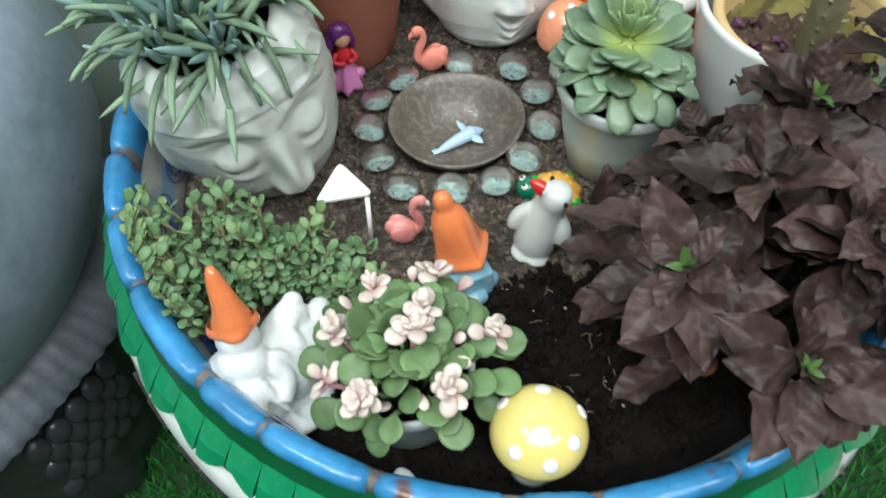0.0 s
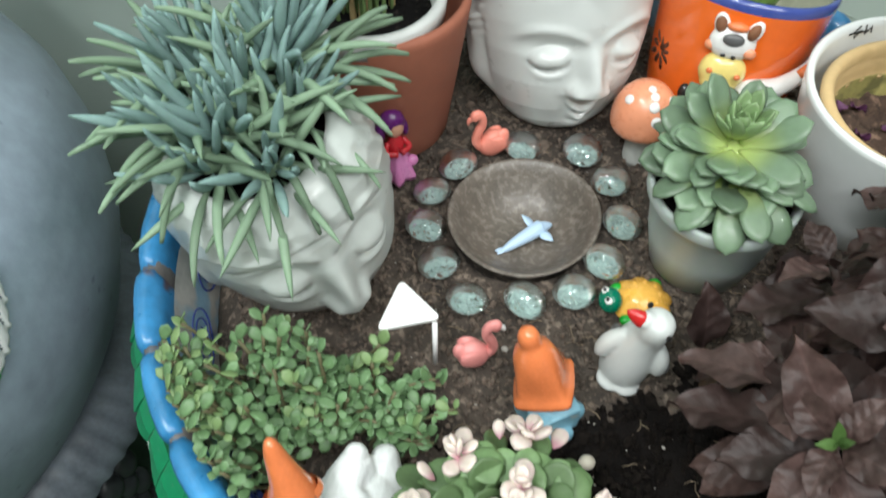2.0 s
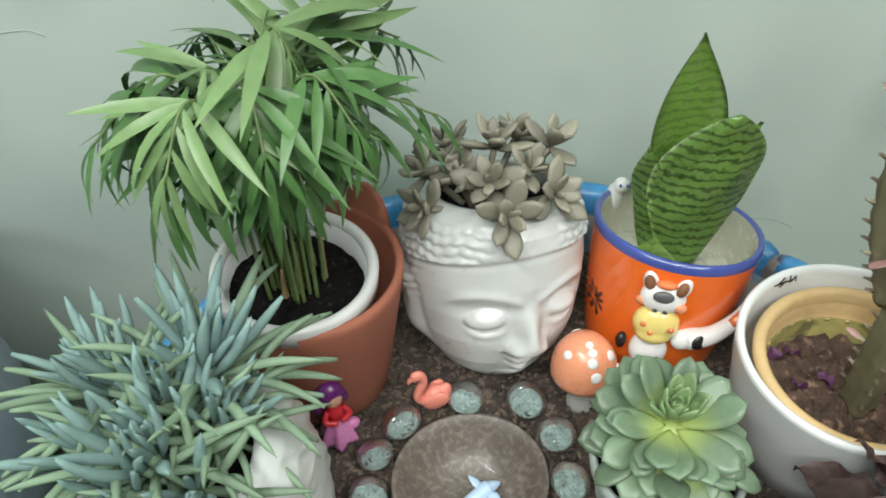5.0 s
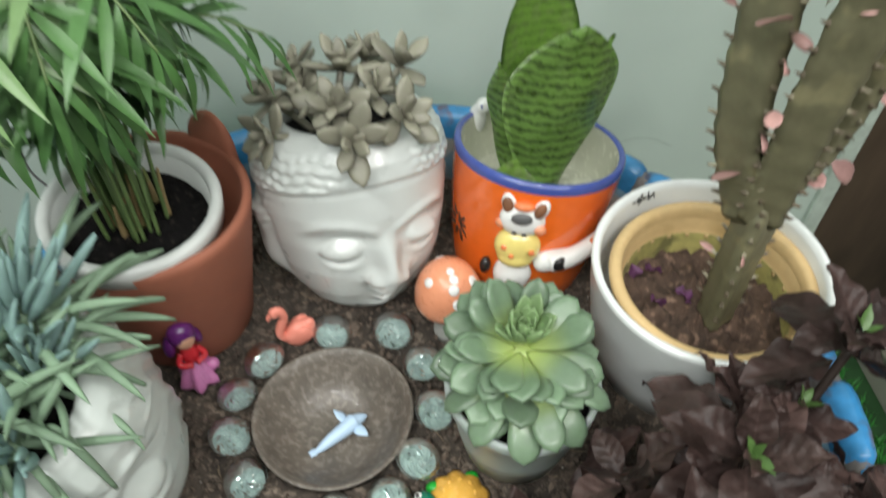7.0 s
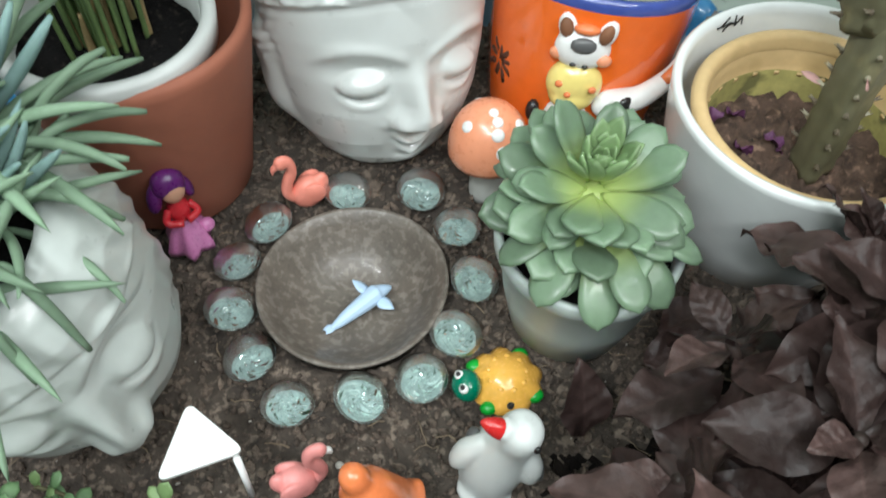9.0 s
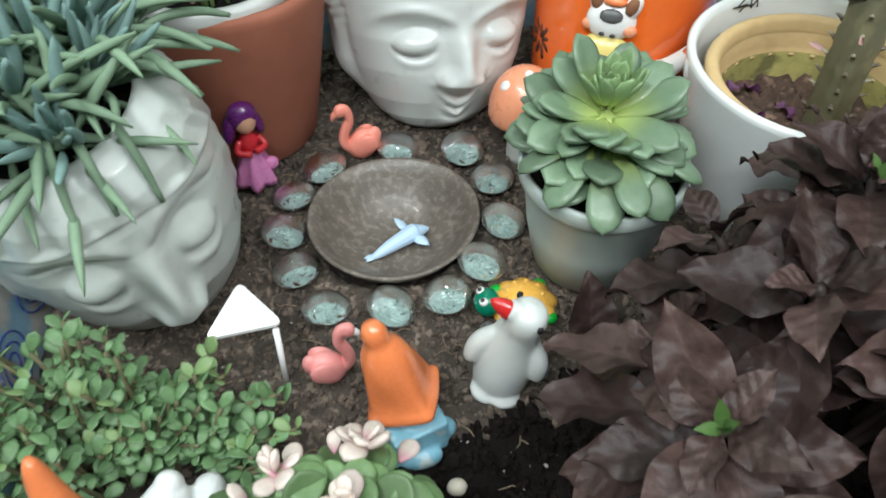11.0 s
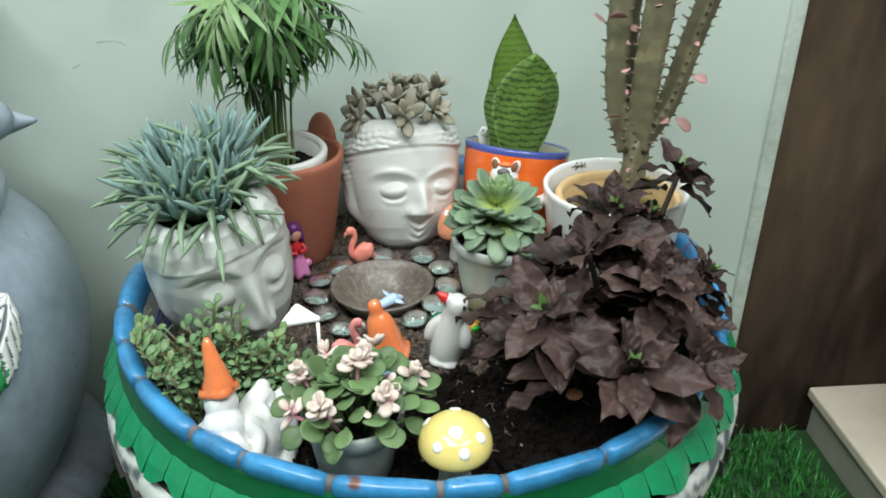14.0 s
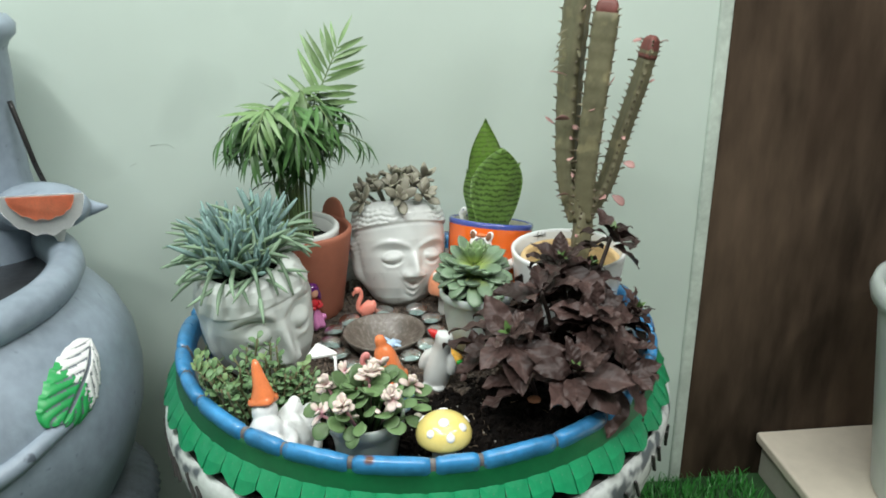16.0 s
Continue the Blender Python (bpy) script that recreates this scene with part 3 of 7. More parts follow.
part("inner_wall", lathe([(0.2785, 0.522), (0.273, 0.505), (0.268, 0.48), (0.262, 0.44), (0.255, 0.40), (0.10, 0.38)], 128), M_BLUEPALE, planter, "thinly painted pale inner wall")

# blue rim, in separate pads with dark grooves between
PADS = 27


def rim_pad(k):
    """One blue pad: a rounded band, higher in its middle, dipping to a cut at each end."""
    rng = random.Random(k)
    a0 = 2 * math.pi * (k + 0.15 * math.sin(k * 2.3)) / PADS + rng.choice((0.004, 0.007, 0.014))
    a1 = 2 * math.pi * (k + 1 + 0.15 * math.sin((k + 1) * 2.3)) / PADS - rng.choice((0.004, 0.007, 0.012))
    bm = bmesh.new()
    section = [(0.2930, -0.020), (0.2975, -0.012), (0.2990, -0.004), (0.2975, 0.0010), (0.2935, 0.0030), (0.2880, 0.0022), (0.2830, -0.0020), (0.2800, -0.010), (0.2780, -0.024)]
    steps = 12
    rings = []
    for i in range(steps + 1):
        t = i / steps
        a = a0 + (a1 - a0) * t
        u = abs(2 * t - 1)
        dip = 0.0022 * u ** 7 + 0.0012 * u * u + rng.uniform(-0.0003, 0.0003)
        inward = 0.0012 * u ** 8 + rng.uniform(-0.0003, 0.0003)
        ring = []
        for r, z in section:
            rr = 0.287 + (r - 0.287) * (1 - 0.10 * u ** 8) - inward * (1 if r > 0.287 else -1)
            ring.append(bm.verts.new((rr * math.cos(a), rr * math.sin(a), ZR + z - dip)))
        rings.append(ring)
    for lo, hi in zip(rings, rings[1:]):
        for j in range(len(section) - 1):
            bm.faces.new((lo[j], lo[j + 1], hi[j + 1], hi[j]))
    bm.faces.new(rings[0])
    bm.faces.new(rings[-1][::-1])
    bmesh.ops.recalc_face_normals(bm, faces=bm.faces)
    return part("rim_pad", bm, M_BLUE, planter)


for k in range(PADS):
    rim_pad(k)


def inner_loop(angle, grow):
    """One raised oval line of the nested loops moulded on the inner wall."""
    pts = []
    for i in range(25):
        q = 2 * math.pi * i / 24
        z = 0.487 + 0.0150 * grow * math.sin(q)
        a = angle + 0.085 * grow * math.cos(q) + 0.2 * (z - 0.487)
        r = 0.2675 + (z - 0.48) * 0.22
        pts.append((r * math.cos(a), r * math.sin(a), z))
    return part("inner_loop", tube(pts, 0.0008, 5), M_RIMBLUE, planter, "dark blue moulded line")


for k in range(9, 18):
    for grow in (1.0, 0.68, 0.36):
        inner_loop(2 * math.pi * (k + 0.5) / PADS, grow)
part("rim_core", lathe([(0.292, 0.520), (0.2955, 0.530), (0.2945, 0.5385), (0.2900, 0.5415), (0.2845, 0.5385), (0.2808, 0.529), (0.279, 0.516)], 128), M_GROOVE, planter, "grimy brown-grey grooves between the pads")

# green scalloped tread blocks
BLOCKS = 76


def tread_block_mesh(seed):
    rng = random.Random(seed)
    full = math.pi / BLOCKS
    bm = bmesh.new()
    inner = [(0.3000, 0.5120), (0.3046, 0.5050), (0.3110, 0.4955), (0.3170, 0.4830 + rng.uniform(-0.002, 0.002))]
    grid = []
    for j, (r, z) in enumerate(inner):
        row = []
        for i in range(5):
            s = i / 4 * 2 - 1
            step_pos = (s * 0.5 + 0.5 + seed % 2) / 2
            deep = math.sin(math.pi * min(0.97, max(0.03, step_pos ** 1.3))) ** 0.7
            reach = 1.0 + (0.022 * deep - 0.016) * (0, 0, 0.35, 1.0)[j]
            drop = (0, 0, 0.003, 0.0105)[j] * (1 - deep)
            a = (full - (0.0001, 0.0010, 0.0024, 0.0034)[j]) * s
            puff = 0.0006 * (1 - s * s) if 0 < j < 3 else 0.0
            rr = r * reach + puff
            row.append(bm.verts.new((rr * math.cos(a), rr * math.sin(a), z + drop + puff)))
        grid.append(row)
    faces = []
    for lo, hi in zip(grid, grid[1:]):
        for i in range(4):
            faces.append(bm.faces.new((lo[i], hi[i], hi[i + 1], lo[i + 1])))
    bmesh.ops.recalc_face_normals(bm, faces=bm.faces)
    bmesh.ops.solidify(bm, geom=bm.faces[:], thickness=0.006)
    bmesh.ops.recalc_face_normals(bm, faces=bm.faces)
    me = bpy.data.meshes.new("tread_block")
    bm.to_mesh(me)
    bm.free()
    for f in me.polygons:
        f.use_smooth = False
    me.materials.append(M_GREEN)
    return me


block_meshes = [tread_block_mesh(s) for s in range(8)]
for k in range(BLOCKS):
    ob = new("tread_block", block_meshes[k % 8])
    ob.parent = planter
    ob.matrix_basis = Matrix.Rotation(2 * math.pi * k / BLOCKS, 4, "Z")


# slanting slits cut into the white sidewall
slit = None
for k in range(64):
    if slit is None:
        ob = part("sidewall_slit", box(bmesh.new(), (0, 0, 0), (0.004, 0.0028, 0.030), bevel=0.0008), M_TYREBLACK, planter, smooth=False)
        slit = ob.data
    else:
        ob = new("sidewall_slit", slit)
        ob.parent = planter
    a = 2 * math.pi * (k + 0.2 * math.sin(3 * k)) / 64
    ob.matrix_basis = Matrix.Rotation(a, 4, "Z") @ Matrix.Translation((0.3205, 0, 0.440 + 0.006 * math.sin(5 * k))) @ Matrix.Rotation(radians(24), 4, "X")


# ---- soil ----
def soil_z(x, y):
    d = math.hypot(x - CX, y - CY)
    z = 0.495 + 0.065 * x + 0.05 * y
    z += 0.004 * math.sin(23 * x + 2) * math.sin(19 * y + 1)
    edge = max(0.0, (d - 0.215) / 0.06)
    return z - 0.030 * edge * edge


def soil_top(x, y):
    """The soil with the hollow that the bowl sits in."""
    return soil_z(x, y) - 0.030 * max(0.0, 1 - (math.hypot(x + 0.024, y - 0.0585) / 0.050) ** 4)


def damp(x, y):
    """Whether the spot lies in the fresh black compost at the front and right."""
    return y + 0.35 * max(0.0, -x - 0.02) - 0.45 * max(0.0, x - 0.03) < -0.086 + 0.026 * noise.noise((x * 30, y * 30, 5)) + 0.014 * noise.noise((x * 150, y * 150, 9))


def soil():
    bm = bmesh.new()
    rings, segs = 90, 200
    rows = []
    for i in range(rings + 1):
        r = 0.266 * i / rings
        row = []
        for k in range(segs):
            a = 2 * math.pi * k / segs
            x, y = CX + r * math.cos(a), CY + r * math.sin(a)
            z = soil_top(x, y) + 0.0035 * noise.noise((x * 60, y * 60, 0)) + 0.0022 * noise.noise((x * 190, y * 190, 3)) + 0.0012 * noise.noise((x * 480, y * 480, 7))
            row.append(bm.verts.new((x, y, z)))
        rows.append(row)
    for lo, hi in zip(rows, rows[1:]):
        for k in range(segs):
            j = (k + 1) % segs
            bm.faces.new((lo[k], hi[k], hi[j], lo[j]))
    bmesh.ops.remove_doubles(bm, verts=bm.verts, dist=1e-6)
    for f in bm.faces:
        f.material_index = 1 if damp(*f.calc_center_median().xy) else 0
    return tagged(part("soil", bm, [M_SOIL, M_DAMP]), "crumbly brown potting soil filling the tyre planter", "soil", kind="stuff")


def crumbs(name, count, low, high, mat, seed, label, category, inside=0.255, wet=None):
    rng = random.Random(seed)
    tet = bmesh.new()
    bmesh.ops.create_icosphere(tet, subdivisions=1, radius=1.0)
    base_v = [v.co.copy() for v in tet.verts]
    base_f = [tuple(v.index for v in f.verts) for f in tet.faces]
    tet.free()
    verts, faces = [], []
    for _ in range(count):
        r, a = inside * math.sqrt(rng.random()), rng.uniform(0, 6.283)
        x, y = CX + r * math.cos(a), CY + r * math.sin(a)
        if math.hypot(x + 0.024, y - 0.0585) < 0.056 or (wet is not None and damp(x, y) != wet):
            continue
        s = low + (high - low) * rng.random() ** 3
        e = Euler((rng.uniform(0, 6), rng.uniform(0, 6), rng.uniform(0, 6))).to_matrix()
        sx, sy, sz = s * rng.uniform(0.7, 1.6), s * rng.uniform(0.5, 1.1), s * rng.uniform(0.4, 0.9)
        b = len(verts)
        c = Vector((x, y, soil_z(x, y) + s * 0.35))
        for v in base_v:
            k = rng.uniform(0.75, 1.25)
            verts.append(tuple(c + e @ Vector((v.x * sx * k, v.y * sy * k, v.z * sz * k))))
        faces += [tuple(b + i for i in f) for f in base_f]
    me = bpy.data.meshes.new(name)
    me.from_pydata(verts, [], faces)
    me.materials.append(mat)
    return tagged(new(name, me), label, category, kind="stuff")


soil()
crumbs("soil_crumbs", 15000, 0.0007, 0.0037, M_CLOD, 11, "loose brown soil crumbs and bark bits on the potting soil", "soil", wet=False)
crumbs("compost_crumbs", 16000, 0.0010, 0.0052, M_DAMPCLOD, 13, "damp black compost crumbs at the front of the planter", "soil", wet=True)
crumbs("pale_grit", 260, 0.0006, 0.0016, M_PERLITE, 12, "scattered pale grit specks on the soil", "grit", 0.24)


def root_fibres():
    """Thin tan root threads lying on the soil."""
    rng = random.Random(19)
    bm = bmesh.new()
    for _ in range(150):
        r, a = 0.235 * math.sqrt(rng.random()), rng.uniform(0, 6.283)
        x, y, go = CX + r * math.cos(a), CY + r * math.sin(a), rng.uniform(0, 6.283)
        if math.hypot(x + 0.024, y - 0.0585) < 0.066:
            continue
        pts = []
        for i in range(5):
            pts.append((x, y, soil_z(x, y) + 0.0022 + 0.0012 * math.sin(2.2 * i + a)))
            go += rng.uniform(-0.7, 0.7)
            x, y = x + 0.0035 * math.cos(go), y + 0.0035 * math.sin(go)
        tube(pts, rng.uniform(0.00025, 0.0005), 4, bm)
    return tagged(part("root_fibre", bm, M_FIBRE), "fine tan root fibres scattered over the soil", "root fibres", kind="stuff")


root_fibres()

# ---- face-shaped pots ----
def g(v, c, w):
    return math.exp(-((v - c) / w) ** 2)


def smooth_step(v, lo, hi):
    t = min(1.0, max(0.0, (v - lo) / (hi - lo)))
    return t * t * (3 - 2 * t)


HEAD_SHAPE = [(0.0, 0.37), (0.04, 0.52), (0.10, 0.65), (0.20, 0.785), (0.35, 0.905), (0.5, 0.97), (0.65, 1.0), (0.8, 0.985), (0.9, 0.93), (0.97, 0.83), (1.0, 0.74)]


def head_radius(h):
    for (h0, r0), (h1, r1) in zip(HEAD_SHAPE, HEAD_SHAPE[1:]):
        if h <= h1:
            t = (h - h0) / (h1 - h0)
            return r0 + (r1 - r0) * t
    return HEAD_SHAPE[-1][1]


def face_relief(a, h, hair):
    """Relief, in metres, of the calm face with closed eyes, bands of hair and long ears."""
    s = abs(a)
    d = 0.0
    level = h
    if hair:
        h = h + 0.058 * smooth_step(0.82 - h, 0.0, 0.14) * smooth_step(h, -0.02, 0.14)
    run = smooth_step(0.665 - h, 0.0, 0.27) * smooth_step(h, 0.325, 0.372)
    d += 0.0155 * run * math.exp(-(a / (0.105 + 0.095 * smooth_step(0.47 - h, 0, 0.11))) ** 2)
    d += 0.0040 * g(s, 0.175, 0.070) * g(h, 0.375, 0.036)
    brow = 0.628 + 0.068 * math.sin(math.pi * min(1.0, max(0.0, (s - 0.04) / 0.95)))
    d += 0.0022 * g(h, brow, 0.028) * smooth_step(s, 0.03, 0.15) * smooth_step(1.05 - s, 0.0, 0.35)
    d -= 0.0054 * g(s, 0.46, 0.27) * g(h, 0.605, 0.050)
    d -= 0.0008 * g(s, 0.20, 0.08) * g(h, 0.52, 0.06)
    u = (s - 0.495) / 0.235
    v = (h - 0.558 + 0.012 * u) / 0.058
    e = u * u + v * v
    if e < 1:
        d += 0.0050 * (1 - e) ** 0.75
    if abs(u) < 1.1:
        low = 0.556 - 0.066 * math.sqrt(max(0.0, 1 - (u / 1.1) ** 2))
        d -= 0.0034 * g(h, low, 0.013) * (1 - (u / 1.1) ** 2)
        d += 0.0010 * g(h, low - 0.034, 0.018) * (1 - (u / 1.1) ** 2)
    d += 0.0020 * g(s, 0.62, 0.35) * g(h, 0.35, 0.12)
    smile = 0.225 + 0.060 * (s / 0.25) ** 2 - 0.010 * g(s, 0.0, 0.05)
    d += 0.0034 * g(h, smile + 0.026, 0.018) * g(s, 0.055, 0.130)
    d += 0.0038 * g(h, smile - 0.030, 0.022) * g(s, 0.0, 0.125)
    d -= 0.0024 * g(h, smile, 0.011) * g(s, 0.0, 0.22)
    d -= 0.0015 * g(h, 0.290 + 0.085 * (s / 0.30) ** 2, 0.013) * g(s, 0.20, 0.13)
    d -= 0.0014 * g(h, 0.150 + 0.050 * (s / 0.25) ** 2, 0.014) * g(s, 0.0, 0.20)
    d -= 0.0010 * g(s, 0.27, 0.06) * g(h, 0.255, 0.03)
    d -= 0.0010 * g(a, 0.0, 0.05) * g(h, 0.300, 0.025)
    d += 0.0034 * g(s, 0.0, 0.30) * g(h, 0.095, 0.06)
    h = level
    line = (0.772 if hair else 0.750) + 0.050 * math.cos(1.4 * a)
    top = smooth_step(h, line - 0.012, line + 0.014)
    d += (0.0018 if hair else 0.0008) * top
    d -= 0.0006 * g(h, line - 0.02, 0.014)
    if hair:
        row = math.floor(h / 0.046 + 0.24 * math.sin(11 * a))
        bead = math.hypot(((a / 0.150 + 0.5 * row + 0.22 * math.sin(7 * a + 5 * row)) % 1.0 - 0.5) * 2, ((h / 0.046 + 0.24 * math.sin(11 * a)) % 1.0 - 0.5) * 2)
        curls = max(0.0, 1 - bead ** 2) ** 0.7
        d += 0.0020 * curls * top * smooth_step(0.985 - h, 0.0, 0.06) * smooth_step(s, 0.22, 0.55)
        side = smooth_step(s, 1.15, 1.5) * smooth_step(h, 0.45, 0.6) * (1 - top)
        d += 0.0015 * curls * side
        ear = g(s, 1.62, 0.17) * smooth_step(h, 0.16, 0.32) * smooth_step(0.68 - h, 0.0, 0.08)
        d += 0.0085 * ear - 0.004 * g(s, 1.60, 0.07) * g(h, 0.52, 0.08) - 0.0012 * g(s, 1.38, 0.06) * smooth_step(h, 0.2, 0.4) * smooth_step(0.68 - h, 0.0, 0.1)
    return d


def head_pot(name, m, width, depth, height, mat, label, combed=False):
    cols, rows = 200, 150
    bm = bmesh.new()
    grid = []
    for j in range(rows + 1):
        h = j / rows
        ring = []
        for k in range(cols):
            a = 2 * math.pi * k / cols - math.pi
            r = head_radius(h)
            if combed:
                f = h if h < 0.37 else 0.37 + (h - 0.37) * 0.72
                d = 1.12 * face_relief(a * 1.10, f, False) * smooth_step(h, -0.02, 0.08)
                sweep = 0.805 + 0.035 * math.cos(2 * a)
                front = 1 - smooth_step(abs(a), 1.05, 1.35)
                back = max(smooth_step(h, sweep, sweep + 0.03), 1 - front)
                strand = 17 * a + 15 * (h - 0.8) * (1 if a > 0 else -1) + 0.9 * math.sin(9 * h + 3 * a)
                wave = (0.5 + 0.5 * math.cos(strand)) ** 0.8 - 0.5 + 0.25 * math.sin(2.1 * strand + 30 * h) * smooth_step(abs(a), 0.5, 1.2)
                d = d * front * (1 - smooth_step(h, sweep, sweep + 0.03)) + 0.0030 * wave * back * smooth_step(0.985 - h, 0, 0.06) * smooth_step(h, 0.1, 0.4)
                d += 0.0016 * smooth_step(h, sweep - 0.008, sweep + 0.012) * front
                d += 0.0075 * g(a, -1.45, 0.17) * g(h, 0.50, 0.13) - 0.004 * g(a, -1.43, 0.07) * g(h, 0.52, 0.07)
                lip = g(abs(a), 0.50, 0.30)
                d -= 0.0022 * lip * g(h, 0.705 + 0.05 * g(abs(a), 0.5, 0.3), 0.012) * front
            else:
                d = face_relief(a, h, True) * smooth_step(h, -0.02, 0.08)
            x, y = (width * r + d) * math.sin(a), -(depth * r + d) * math.cos(a)
            ring.append(bm.verts.new((x, y, height * h)))
        grid.append(ring)
    for r, z in ((0.70, 1.012), (0.65, 1.010), (0.63, 0.99), (0.66, 0.93), (0.70, 0.80)):
        grid.append([bm.verts.new((width * r * math.sin(2 * math.pi * k / cols - math.pi), -depth * r * math.cos(2 * math.pi * k / cols - math.pi), height * z)) for k in range(cols)])
    for lo, hi in zip(grid, grid[1:]):
        for k in range(cols):
            j = (k + 1) % cols
            bm.faces.new((lo[k], lo[j], hi[j], hi[k]))
    bm.faces.new(grid[0][::-1])
    bm.faces.new(grid[-1])
    ob = part(name, bm, mat)
    ob.matrix_world = m
    return tagged(ob, label, "head planter", "face-shaped pots")


BUDDHA = pose(0.005, 0.1785, 0.493, -16, 4.5, 17)
head_pot("head_planter", BUDDHA, 0.0675, 0.066, 0.150, M_PORCELAIN, "glossy white ceramic head planter with a serene closed-eyed face")
TILTED = pose(-0.190, 0.021, 0.631, 5, -11, 32) @ pose(0, 0, -0.170)
head_pot("head_planter", TILTED, 0.0695, 0.070, 0.170, M_PORCELAIN_AGED, "aged white ceramic head planter with combed hair beside the small shrub", True)


def compost(name, m, radius, mat, label, lumps=0.003):
    bm = bmesh.new()
    rows = []
    for i in range(25):
        r = radius * i / 24
        ring = []
        for k in range(72):
            x, y = r * math.cos(2 * math.pi * k / 72), r * math.sin(2 * math.pi * k / 72)
            ring.append(bm.verts.new((x, y, lumps * (noise.noise((x * 110, y * 110, radius * 90)) + 0.6 * noise.noise((x * 330, y * 330, 2.0))))))
        rows.append(ring)
    for lo, hi in zip(rows, rows[1:]):
        for k in range(72):
            bm.faces.new((lo[k], hi[k], hi[(k + 1) % 72], lo[(k + 1) % 72]))
    ob = part(name, bm, mat)
    ob.matrix_world = m
    return tagged(ob, label, "compost", kind="stuff")


compost("compost", BUDDHA @ pose(0, 0, 0.138), 0.044, M_DARKSOIL, "dark compost inside the white head planter")
compost("compost", TILTED @ pose(0, 0, 0.156), 0.046, M_DARKSOIL, "dark compost inside the aged head planter")

# ---- terracotta pot with palm ----
TERRA = pose(-0.130, 0.167, 0.497, 0, 1, 0)
terra = root("terracotta_pot", TERRA, "plain terracotta pot with a raised lug on its rim", "plant pot")


def terra_body():
    return capped(lathe([(0.047, 0.0), (0.050, 0.004), (0.0655, 0.118), (0.0660, 0.123), (0.0640, 0.1265), (0.0608, 0.126), (0.0595, 0.120), (0.052, 0.05), (0.03, 0.04)], 96))


def terra_lug():
    """A rounded tongue that stands up from the rim."""
    bm = bmesh.new()
    rows = []
    for i in range(15):
        u = i / 14 * 2 - 1
        a = radians(50 + 19 * u)
        rise = 0.1225 + 0.030 * max(0.0, 1 - u * u) ** 0.5
        rows.append([bm.verts.new((r * math.cos(a), r * math.sin(a), z)) for r, z in
                     ((0.0662, 0.112), (0.0672, rise - 0.004), (0.0660, rise - 0.001), (0.0640, rise), (0.0615, rise - 0.002), (0.0603, 0.112))])
    for lo, hi in zip(rows, rows[1:]):
        for k in range(5):
            bm.faces.new((lo[k], hi[k], hi[k + 1], lo[k + 1]))
    bm.faces.new(rows[0])
    bm.faces.new(rows[-1][::-1])
    return bm


part("lug", terra_lug(), M_TERRA, terra, "raised rounded lug")
part("body", terra_body(), M_TERRA, terra)
NURS = pose(-0.140, 0.160, 0.528, 2, 3, 0)
nurs = root("nursery_pot", NURS, "white plastic nursery pot standing inside the terracotta pot", "plant pot")
part("body", bottomed(lathe([(0.040, 0.0), (0.0500, 0.098), (0.0475, 0.098), (0.045, 0.07)], 64)), M_NURSERY, nurs)
part("rim", lathe([(0.0502, 0.086), (0.0555, 0.087), (0.0562, 0.101), (0.0540, 0.1035), (0.0495, 0.103), (0.0480, 0.098), (0.0478, 0.085)], 64), M_NURSERY, nurs)
part("wire_loop", tube(spline([(-0.050, 0.02, 0.095), (-0.066, 0.035, 0.105), (-0.066, 0.05, 0.132), (-0.045, 0.06, 0.142), (-0.03, 0.055, 0.135)], 6), 0.0009, 6), M_GREY, nurs, "thin dark wire loop")
compost("compost", NURS @ pose(0, 0, 0.082), 0.0485, M_DARKSOIL, "black compost in the nursery pot")

palm = root("parlour_palm", pose(-0.138, 0.160, 0.607), "bushy green parlour palm with arching feathery fronds", "palm")
palm_leaflets = [leaf_mesh("leaflet", M_PALM, 0.056, 0.0070, 0, b, 0.25, 0.4, 1.0, 0.0, s, 6, 2) for s, b in enumerate((0.5, 0.9, 1.4))]
palm_light = [leaf_mesh("leaflet", M_PALM_LIGHT, 0.056, 0.0066, 0, b, 0.25, 0.4, 1.0, 0.0, s, 6, 2) for s, b in enumerate((0.3, 0.7, 1.1))]


def frond(points, count, size, light, seed, droop=0.35, facing=None, start=0.34):
    """An arching stem with pairs of leaflets in its own plane, hanging a little."""
    rng = random.Random(seed)
    pts = spline(points, 8)
    part("stem", tube(pts, [0.0016 - 0.0009 * i / (len(pts) - 1) for i in range(len(pts))], 6), M_PALM_STEM, palm)
    n = len(pts)
    for i in range(count + 1):
        t = start + (1 - start) * min(1.0, (i + 0.5) / count)
        f = t * (n - 1)
        k = min(int(f), n - 2)
        p = pts[k].lerp(pts[k + 1], f - k)
        d = (pts[k + 1] - pts[k]).normalized()
        up = Vector(facing) if facing else Vector((0, 0, 1)) + 0.4 * Vector((p.x, p.y, 0)).normalized()
        side_dir = up.cross(d).normalized()
        grow = size * (0.70 + 0.45 * math.sin(math.pi * min(1.0, (t - start + 0.06) / (1.05 - start))))
        for side in ((-1, 1) if i < count else (0,)):
            a = radians(66 - 34 * (t - start) / (1 - start) + rng.uniform(-8, 8)) if side else 0.0
            go = (d * math.cos(a) + side_dir * side * math.sin(a) - Vector((0, 0, droop * rng.uniform(0.7, 1.3)))).normalized()
            across = (up + rng.uniform(-0.35, 0.35) * side_dir).cross(go).normalized()
            m = Matrix((go, across, go.cross(across))).transposed().to_4x4()
            leaf("leaflet", rng.choice(palm_light if light else palm_leaflets), Matrix.Translation(p) @ m @ Matrix.Scale(grow * rng.uniform(0.88, 1.1), 4), palm)


